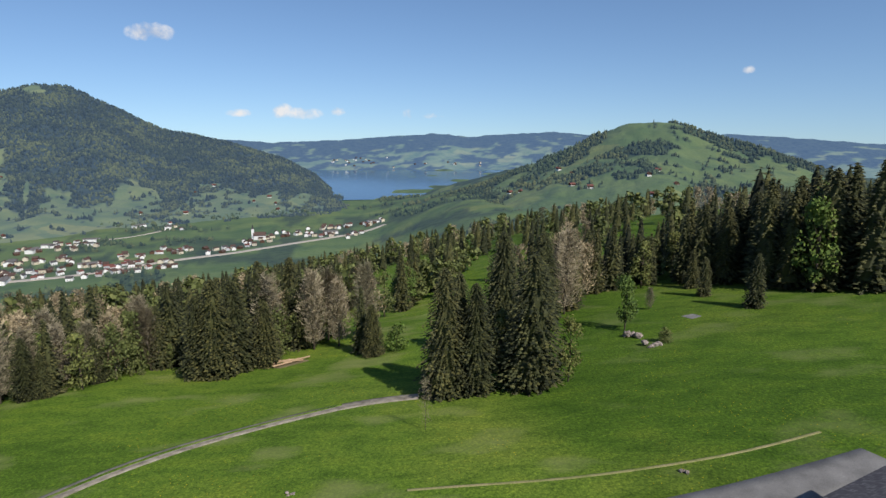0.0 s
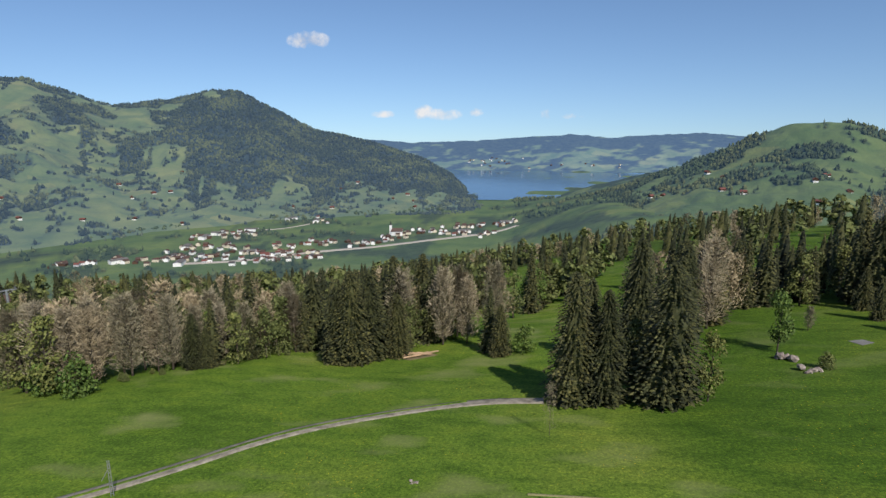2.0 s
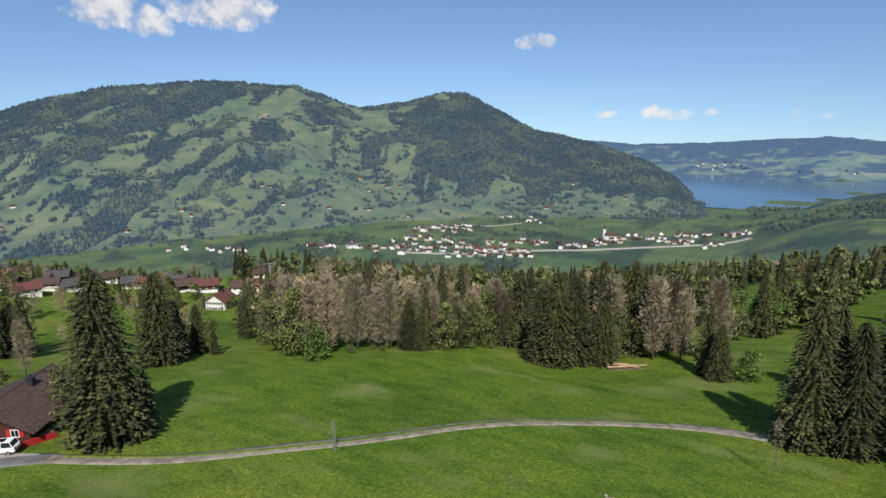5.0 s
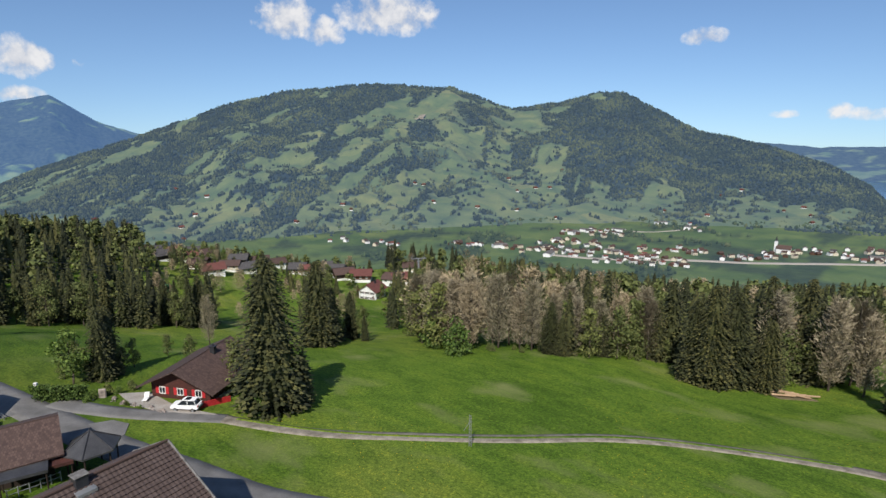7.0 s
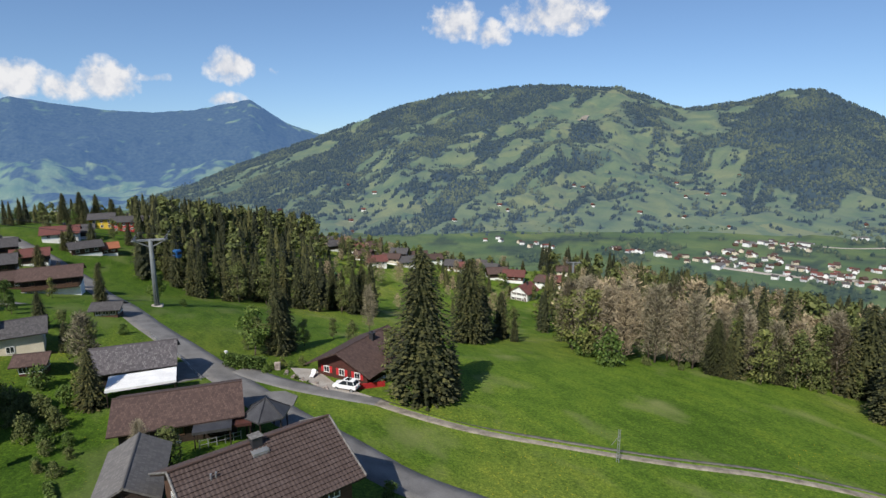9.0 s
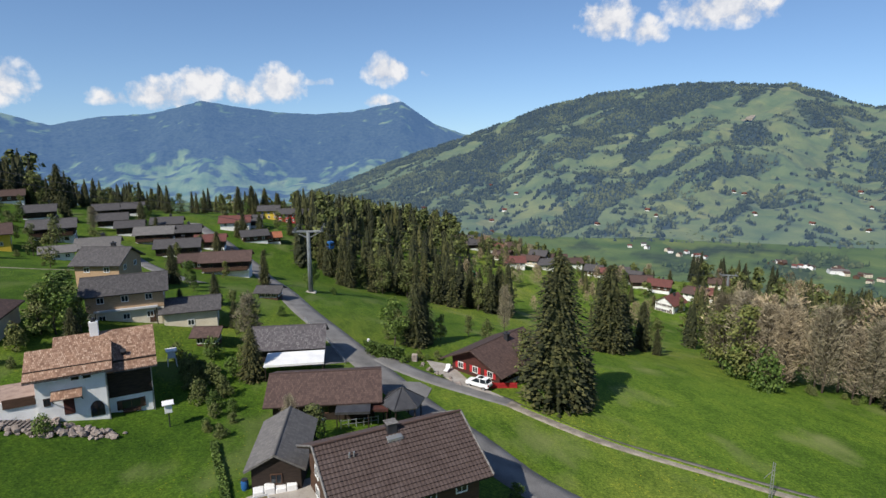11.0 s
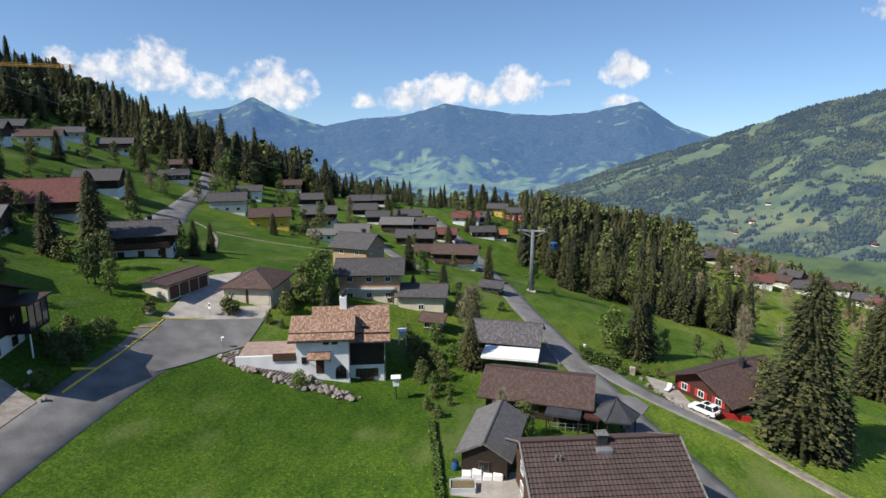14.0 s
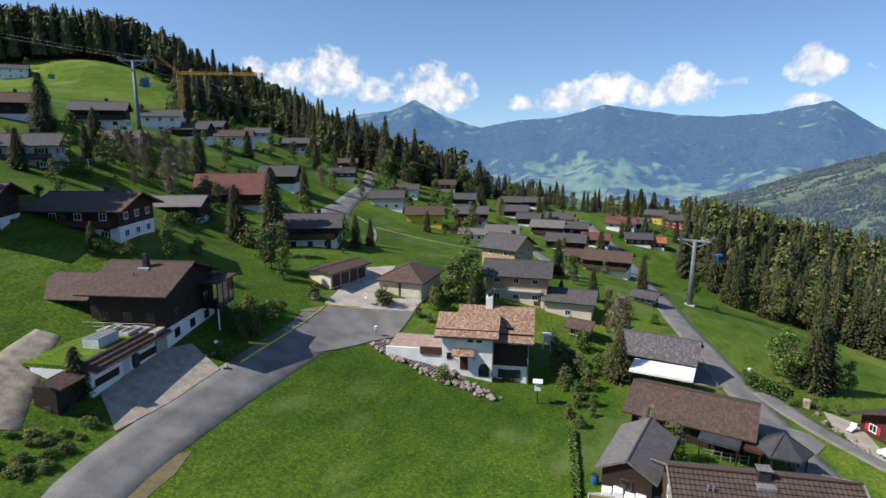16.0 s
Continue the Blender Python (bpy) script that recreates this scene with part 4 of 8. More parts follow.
def tiles(name, c1, c2, c3, course=0.34, vary=0.12, across=0.25):
    """Roofing in courses: each cell has a tone of its own, with a shadow line in the relief."""
    m, n, l, b = material(name, 0.75)
    uv = n.new("ShaderNodeUVMap").outputs[0]
    br = n.new("ShaderNodeTexBrick")
    br.inputs["Scale"].default_value = 1.0
    br.inputs["Brick Width"].default_value, br.inputs["Row Height"].default_value = across, course
    br.inputs["Mortar Size"].default_value, br.inputs["Mortar Smooth"].default_value = 0.03, 0.3
    br.inputs["Color1"].default_value, br.inputs["Color2"].default_value = (0, 0, 0, 1), (1, 1, 1, 1)
    br.inputs["Mortar"].default_value = (0.15, 0.15, 0.15, 1)
    l.new(uv, br.inputs["Vector"])
    big = noise_node(n, l, 0.5, 5, uv)
    c = ramp(n, l, br.outputs["Color"], [(0.0, c1), (0.5, c2), (1.0, c3)]).outputs[0]
    c = mix(n, l, c, ramp(n, l, big.outputs[0], [(0.3, (0.86, 0.86, 0.88)), (0.7, (1.12, 1.11, 1.1))]).outputs[0], 0.9, "MULTIPLY")
    info = n.new("ShaderNodeObjectInfo")
    c = mix(n, l, c, ramp(n, l, info.outputs["Random"], [(0, (1 - vary,) * 3), (1, (1 + vary,) * 3)]).outputs[0], 1.0, "MULTIPLY")
    l.new(c, b.inputs["Base Color"])
    bump(n, l, b, br.outputs["Fac"], -0.6, 0.03)
    return m


ROOF_BROWN = tiles("brown_roof_tiles", (0.056, 0.036, 0.031), (0.078, 0.05, 0.042), (0.108, 0.07, 0.058))
ROOF_GREY = tiles("grey_roof_tiles", (0.05, 0.047, 0.048), (0.072, 0.068, 0.069), (0.10, 0.095, 0.095))
ROOF_PALE = tiles("pale_grey_shingles", (0.105, 0.10, 0.097), (0.13, 0.123, 0.118), (0.16, 0.152, 0.145))
ROOF_RED = tiles("red_roof_tiles", (0.11, 0.042, 0.036), (0.14, 0.054, 0.045), (0.17, 0.07, 0.058))
ROOF_ORANGE = tiles("orange_roof_tiles", (0.22, 0.08, 0.04), (0.27, 0.10, 0.05), (0.32, 0.13, 0.07))
ROOF_MIXED = tiles("mottled_clay_tiles", (0.15, 0.085, 0.055), (0.28, 0.17, 0.115), (0.42, 0.30, 0.22), 0.34, 0.05, 0.22)
ROOF_SLATE = tiles("weathered_slate", (0.06, 0.053, 0.057), (0.085, 0.078, 0.082), (0.15, 0.142, 0.142))
WOOD_DARK = boards("dark_boards", (0.018, 0.012, 0.010), (0.04, 0.027, 0.02))
WOOD_BROWN = boards("brown_boards", (0.06, 0.033, 0.022), (0.10, 0.055, 0.035))
WOOD_RED = boards("red_brown_boards", (0.045, 0.017, 0.014), (0.075, 0.027, 0.021))
WOOD_TAN = boards("tan_boards", (0.33, 0.22, 0.13), (0.43, 0.30, 0.19))
WHITE = mottled("white_plaster", (0.66, 0.66, 0.66), (0.80, 0.80, 0.79), 0.6, 0.9, None, 20.0)
CREAM = mottled("cream_plaster", (0.52, 0.46, 0.36), (0.62, 0.56, 0.45), 0.6, 0.9, None, 20.0)
GREYWALL = mottled("grey_plaster", (0.42, 0.43, 0.45), (0.54, 0.55, 0.57), 0.6, 0.9, None, 20.0)
YELLOW = mottled("yellow_plaster", (0.55, 0.38, 0.04), (0.66, 0.47, 0.07), 0.6, 0.9, None, 20.0)
RED = mottled("red_paint", (0.38, 0.02, 0.025), (0.50, 0.035, 0.04), 0.8, 0.7, None, 20.0)
METAL = mottled("galvanised_steel", (0.26, 0.27, 0.28), (0.38, 0.39, 0.40), 0.8, 0.5, None, 20.0, 0.6)
DARK_METAL = mottled("dark_metal", (0.03, 0.03, 0.035), (0.06, 0.06, 0.065), 1.0, 0.5, None, 20.0, 0.4)


def glass_material():
    m, n, l, b = material("window_glass", 0.08)
    b.inputs["Base Color"].default_value = (0.02, 0.025, 0.03, 1)
    b.inputs["Specular IOR Level"].default_value = 0.6
    return m


GLASS = glass_material()
CACHE = {}


def window_meshes(w, h, frame_mat):
    key = (w, h, frame_mat.name)
    if key not in CACHE:
        f = bmesh.new()
        xs, zs = [-w / 2, -w / 2 + 0.09, -0.03, 0.03, w / 2 - 0.09, w / 2], [-0.04, 0.09, h - 0.09, h]
        g = [[f.verts.new((xx, 0.03, zz)) for zz in zs] for xx in xs]
        for i in range(5):
            for j in range(3):
                if (i, j) not in ((1, 1), (3, 1)):
                    f.faces.new((g[i][j], g[i + 1][j], g[i + 1][j + 1], g[i][j + 1]))
        ex = bmesh.ops.extrude_face_region(f, geom=list(f.faces))
        for q in ex["geom"]:
            if isinstance(q, bmesh.types.BMVert):
                q.co.y = -0.10
        bmesh.ops.recalc_face_normals(f, faces=f.faces)
        CACHE[key] = (mesh_of("window", f, frame_mat), mesh_of("pane", block(-w / 2 + 0.05, w / 2 - 0.05, -0.06, -0.03, 0.05, h - 0.05), GLASS))
    return CACHE[key]


def add_window(e, x, y, z, yaw, w=1.2, h=1.1, frame_mat=None, shutters=None):
    """A window on a wall of a house; its own way out is -y turned by yaw."""
    fr, pn = window_meshes(w, h, frame_mat or WHITE)
    o = new("window", fr)
    o.parent = e
    o.matrix_local = pose(x, y, z, 0, 0, yaw)
    p = new("pane", pn)
    p.parent = o
    if shutters:
        key = ("sh", w, h, shutters.name)
        if key not in CACHE:
            b = bmesh.new()
            box(b, 0.02, 0.52, -0.09, -0.03, -0.02, h + 0.02)
            box(b, 0.07, 0.47, -0.11, -0.03, h * 0.45, h * 0.55)
            CACHE[key] = mesh_of("shutter", b, shutters)
        for dx in (-w / 2 - 0.56, w / 2 + 0.02):
            s = new("shutter", CACHE[key])
            s.parent = o
            s.location.x = dx
    return o


def roof_slab(u0, u1, va, za, vb, zb, thick, swap, mat):
    """One pitch of a roof, from its eave (va, za) to the ridge (vb, zb), with tiles laid by length."""
    bm = bmesh.new()
    uvl = bm.loops.layers.uv.new("UVMap")
    d = Vector((vb - va, zb - za)).normalized()
    up = Vector((-d.y, d.x)) if d.x > 0 else Vector((d.y, -d.x))
    length = math.hypot(vb - va, zb - za)
    out = [(va, za), (vb, zb), (vb + up.x * thick, zb + up.y * thick), (va + up.x * thick, za + up.y * thick)]
    pt = (lambda u, v, z: (v, u, z)) if swap else (lambda u, v, z: (u, v, z))
    a = [bm.verts.new(pt(u0, v, z)) for v, z in out]
    b = [bm.verts.new(pt(u1, v, z)) for v, z in out]
    fs = [bm.faces.new(a), bm.faces.new(b[::-1])]
    for i in range(4):
        j = (i + 1) % 4
        fs.append(bm.faces.new((a[i], b[i], b[j], a[j])))
    for f in fs:
        for lp in f.loops:
            c = lp.vert.co
            u = c.y if swap else c.x
            v = c.x if swap else c.y
            lp[uvl].uv = (u, math.hypot(v - va, c.z - za))
    bmesh.ops.recalc_face_normals(bm, faces=bm.faces)
    return mesh_of("roof_pitch", bm, mat)


def house(x, y, yaw, L, D, base_h, wall_h, pitch=22, over=0.9, wall=None, base=None, roof=None, label="", name="chalet", ridge="x", front=3, side=2,
          chimney=True, balcony=False, shutters=None, z=None, group="", win=None, door=True, over_gable=None, far=False, sink=0.5):
    """A house whose front wall's middle stands at x, y; ridge along its front (x) or running back from it (y)."""
    wall, base, roof = wall or WOOD_DARK, base or WHITE, roof or ROOF_BROWN
    if z is None:
        # the house stands as low as its lowest outer corner, cut into the slope behind
        ca, sa = math.cos(radians(yaw)), math.sin(radians(yaw))
        low = min(ground_z(x + ca * u - sa * v, y + sa * u + ca * v) for u in (-L / 2, 0, L / 2) for v in (0, D * 0.8))
        z = max(low + 0.2, ground_z(x, y) - sink)
    e = thing(name, x, y, z, yaw, label, "house", group)
    x0, x1 = -L / 2, L / 2
    swap = ridge == "y"
    (u0, u1), (v0, v1) = (((0, D), (x0, x1)) if swap else ((x0, x1), (0, D)))
    vm = (v0 + v1) / 2
    ze = base_h + wall_h
    zr = ze + (v1 - v0) / 2 * math.tan(radians(pitch))
    if base_h > 0:
        part("base_wall", block(x0, x1, 0, D, -3.5, base_h), base, e)
        inset = -0.04
    else:
        inset = 0.0
    lo = base_h if base_h > 0 else -3.5
    part("upper_wall", prism([(v0 + inset, lo), (v1 - inset, lo), (v1 - inset, ze), (vm, zr), (v0 + inset, ze)], "y" if swap else "x", u0 + inset, u1 - inset), wall, e)
    og = over if over_gable is None else over_gable
    t = math.tan(radians(pitch))
    for va in (v0 - over, v1 + over):
        part("roof_pitch", roof_slab(u0 - og, u1 + og, va, ze - over * t + 0.02, vm, zr + 0.02, 0.2, swap, roof), None, e)
    rb = bmesh.new()
    if swap:
        tube(rb, (vm, u0 - og, zr + 0.2), (vm, u1 + og, zr + 0.2), 0.13, None, 6)
    else:
        tube(rb, (u0 - og, vm, zr + 0.2), (u1 + og, vm, zr + 0.2), 0.13, None, 6)
    part("ridge_cap", rb, roof, e)
    if chimney:
        cx, cy = (vm + 0.9, u0 + (u1 - u0) * 0.6) if swap else (u0 + (u1 - u0) * 0.62, vm + 0.7)
        c = block(cx - 0.4, cx + 0.4, cy - 0.35, cy + 0.35, zr - 1.2, zr + 0.85, 0.02)
        box(c, cx - 0.5, cx + 0.5, cy - 0.45, cy + 0.45, zr + 0.85, zr + 0.98)
        tube(c, (cx, cy, zr + 0.98), (cx, cy, zr + 1.3), 0.16)
        part("chimney", c, DARK_METAL, e)
    # windows on the front and both sides
    sash = WOOD_BROWN if wall is WOOD_DARK else WHITE
    floors = []
    if base_h > 1.8:
        floors.append((base_h - 1.65, 0.0))
    if wall_h > 1.8:
        floors.append((base_h + max(0.7, wall_h - 1.75) if wall_h < 3.4 else base_h + 0.9, 0.04 if base_h > 0 else 0))
    if wall_h > 4.4:
        floors.append((base_h + wall_h - 1.7, 0.04 if base_h > 0 else 0))
    for fz, o in floors:
        if far:
            for k in range(2):
                for wx, wy, wa in ((x0 + L * (0.3 + 0.4 * k), 0, 0), (x1, D * (0.3 + 0.4 * k), 90)):
                    q = new("window", window_meshes(1.5, 1.3, WHITE)[1])
                    q.parent = e
                    q.matrix_local = pose(wx, wy, fz, 0, 0, wa)
            break
        for k in range(front):
            wx = x0 + L * (k + 0.6) / (front + 0.2)
            add_window(e, wx, -o, fz, 0, 1.1, 1.05, win or sash, shutters)
        for k in range(side):
            wy = D * (k + 0.6) / (side + 0.2)
            add_window(e, x1 + o, wy, fz, 90, 1.1, 1.05, win or sash, shutters)
            add_window(e, x0 - o, wy, fz, -90, 1.1, 1.05, win or sash, shutters)
    if door and base_h > 1.8:
        b = block(x0 + L * 0.80, x0 + L * 0.80 + 0.95, -0.07, 0.05, 0, 2.0)
        box(b, x0 + L * 0.80 + 0.12, x0 + L * 0.80 + 0.83, -0.09, 0.0, 1.1, 1.85)
        part("door", b, WOOD_BROWN, e)
    if balcony:
        b = block(x0 + 0.3, x1 - 0.3, -1.3, 0, base_h - 0.1, base_h + 0.06)
        part("balcony_floor", b, WOOD_DARK, e)
        b = bmesh.new()
        n = int((L - 0.6) / 0.16)
        for k in range(n):
            xx = x0 + 0.3 + (L - 0.6) * k / n
            box(b, xx, xx + 0.12, -1.3, -1.26, base_h + 0.1, base_h + 0.95)
        box(b, x0 + 0.3, x1 - 0.3, -1.34, -1.22, base_h + 0.95, base_h + 1.03)
        part("balcony_rail", b, WOOD_BROWN, e)
    return e


VILLAGE_GROUP = "houses of the hillside village"
# the tiled house below the drone
near = house(-42.3, 6.9, 104, 12.2, 10.4, 0, 4.6, 27, 0.9, WOOD_BROWN, WHITE, ROOF_BROWN, "brown pantiled house below the meadow road", "tiled_house", front=4, z=6.6, chimney=False, door=False)
for o in list(near.children):
    if o.name.startswith("roof_pitch"):
        bpy.data.objects.remove(o)


def pantiles(e, u0, u1, va, za, vb, zb, course=0.44, wave=0.36):
    """A pitch of pantiles: every course laps the one below and rolls sideways."""
    L = math.hypot(vb - va, zb - za)
    rows = int(L / course)
    cols = int((u1 - u0) / wave * 4)
    dv, dz = (vb - va) / L, (zb - za) / L
    nx, nz = (-dz, dv) if dv > 0 else (dz, -dv)
    us = np.linspace(u0, u1, cols + 1)
    roll = 0.05 * np.abs(np.sin(us / wave * math.pi))
    verts, faces = [], []
    for r in range(rows):
        for s, lift in ((r * L / rows - 0.03, 0.15), ((r + 1) * L / rows, 0.04)):
            for u, w in zip(us, roll):
                h = lift + w
                verts.append((u, va + dv * s + nx * h, za + dz * s + nz * h))
        b = len(verts) - 2 * (cols + 1)
        for c in range(cols):
            faces.append((b + c, b + c + 1, b + cols + 2 + c, b + cols + 1 + c))
    # front lips of the courses
    for r in range(rows):
        b = r * 2 * (cols + 1)
        n = len(verts)
        for c, u in enumerate(us):
            q = verts[b + c]
            verts.append((q[0], q[1] - nx * 0.12, q[2] - nz * 0.12))
        for c in range(cols):
            faces.append((n + c, n + c + 1, b + c + 1, b + c))
    me = bpy.data.meshes.new("pantiles")
    me.from_pydata(verts, [], faces)
    me.materials.append(PANTILE)
    o = part("pantile_cover", me, None, e)
    return tagged(o, "dark brown interlocking pantile courses", "", "", "stuff")


STONE_GREY = mottled("weathered_mortar", (0.10, 0.095, 0.09), (0.22, 0.21, 0.2), 2.0, 0.9)
PANTILE = mottled("dark_pantile", (0.062, 0.043, 0.038), (0.076, 0.054, 0.048), 0.9, 0.7, (0.09, 0.066, 0.06), 9.0)
for va in (-0.9, 11.3):
    zt = 4.6 + 5.2 * math.tan(radians(27))
    pantiles(near, -7.0, 7.0, va, 4.6 - 0.9 * math.tan(radians(27)), 5.2, zt)
    part("roof_deck", roof_slab(-7.0, 7.0, va, 4.6 - 0.9 * math.tan(radians(27)) - 0.1, 5.2, zt - 0.1, 0.1, False, WOOD_DARK), None, near)
for u in (-7.03, 7.03):
    for va in (-0.9, 11.3):
        verge = bmesh.new()
        tube(verge, (u, va, 4.3), (u, 5.2, 7.42), 0.1, None, 6)
        part("verge_flashing", verge, STONE_GREY, near, "pale weathered verge flashing")
c = block(-0.45, 0.45, 4.65, 5.45, 6.2, 8.0, 0.03)
part("chimney", c, DARK_METAL, near)
part("chimney_cap", block(-0.55, 0.55, 4.55, 5.55, 8.0, 8.07, 0.02), STONE_GREY, near, "pale chimney slab")
part("chimney_flashing", block(-0.7, 0.7, 3.9, 4.62, 6.55, 7.05, 0.02), METAL, near)
for xx in (-4.3, -3.9):
    v = bmesh.new()
    tube(v, (xx, 3.6, 6.2), (xx, 3.5, 7.0), 0.09)
    part("vent_pipe", v, METAL, near, "short metal vent pipe")

house(-85.2, 24.1, 36, 9.6, 12.0, 0.5, 2.5, 25, 1.5, WOOD_RED, WHITE, ROOF_BROWN, "dark red timber chalet with a brown roof and red shutters", "red_chalet", "y", 3, 3, shutters=RED)
house(-69.1, -0.0, -276, 12.5, 9.0, 0, 3.2, 20, 1.0, WOOD_DARK, WHITE, ROOF_BROWN, "low dark timber house with a broad brown roof", front=3, side=2, chimney=False)
house(*polar(-41.5, 49), -62, 8.0, 8.0, 0, 5.0, 27, 0.8, WOOD_DARK, WHITE, ROOF_SLATE, "dark house with a slate roof beside the lane", "slate_house", "y", 2, 2, False)
house(-50.9, -4.6, -277, 4.5, 8.5, 0, 3.0, 29, 0.5, WOOD_DARK, WHITE, ROOF_PALE, "small dark timber shed with a pale grey roof", "shed", "y", 1, 1, False)
house(-90.3, -5.3, -275, 10.5, 7.5, 0, 3.4, 28, 0.8, WOOD_DARK, WHITE, ROOF_SLATE, "black timber barn with a weathered slate roof", "barn", front=0, side=1, chimney=False)
house(-103.5, -31.7, -259, 11.5, 8.0, 2.6, 3.2, 24, 1.0, WOOD_TAN, CREAM, ROOF_GREY, "tan boarded house with a dark grey roof", "tan_house", front=3, side=2, chimney=False)
house(-104.1, -21.8, -264, 8.5, 7.0, 0, 3.6, 20, 0.8, CREAM, CREAM, ROOF_GREY, "cream annex with a dark grey roof", "annex", front=1, side=1, chimney=False)
house(-123.7, -42.3, -281, 8.5, 9.0, 0, 5.6, 27, 0.8, WOOD_TAN, CREAM, ROOF_GREY, "tan house wing with a dark grey roof", "house_wing", front=2, side=2, chimney=True)
garages = house(-85.4, -57.0, -188, 9.6, 5.0, 0, 2.6, 9, 0.7, CREAM, CREAM, ROOF_BROWN, "long low garage row with a brown roof", "garage_row", front=0, side=0, chimney=False)
house(-97.7, -74.6, -241, 11.0, 9.5, 2.2, 2.6, 20, 1.2, WOOD_DARK, WHITE, ROOF_GREY, "dark chalet with a flat-pitched grey roof", front=3, side=2, balcony=True)
house(-109.0, -107.1, -236, 15.5, 11.0, 1.8, 3.0, 36, 1.0, WOOD_DARK, WHITE, ROOF_RED, "dark chalet with a steep dull red roof", front=3, side=3, balcony=True, sink=2.0)
house(-142.2, -120.2, -244, 10.5, 9.0, 1.5, 2.6, 28, 0.9, WOOD_DARK, WHITE, ROOF_GREY, "dark chalet with a grey tiled roof", group=VILLAGE_GROUP)
house(-86.0, -100.2, -241, 10.5, 8.0, 1.0, 2.6, 20, 0.9, WOOD_DARK, WHITE, ROOF_PALE, "dark chalet with a rusty grey roof", sink=2.0)
house(-55.0, -83.3, -248, 12.0, 9.5, 2.2, 2.7, 20, 1.3, WOOD_RED, WHITE, ROOF_BROWN, "red-brown chalet over a white ground floor", front=3, side=3, balcony=True, sink=2.2)
black = house(-44.2, -60.15, 109.3, 9.0, 11.6, 2.5, 4.4, 19.7, 1.2, WOOD_DARK, WHITE, ROOF_BROWN, "large black-brown chalet on a white ground floor", "dark_chalet", front=3, side=3, chimney=False, z=14.8, over_gable=1.0, door=False)
house(-40.7, -86.5, -233, 8.0, 9.0, 2.2, 2.8, 20, 1.4, WOOD_DARK, WHITE, ROOF_BROWN, "dark chalet on a white ground floor above the bank", sink=2.0)
house(-69.3, -120.0, -224, 12.0, 9.0, 2.2, 2.7, 22, 1.0, GREYWALL, GREYWALL, ROOF_GREY, "grey plastered house with dull red shutters", "grey_house", front=3, side=2, shutters=WOOD_RED, balcony=True, sink=1.5)

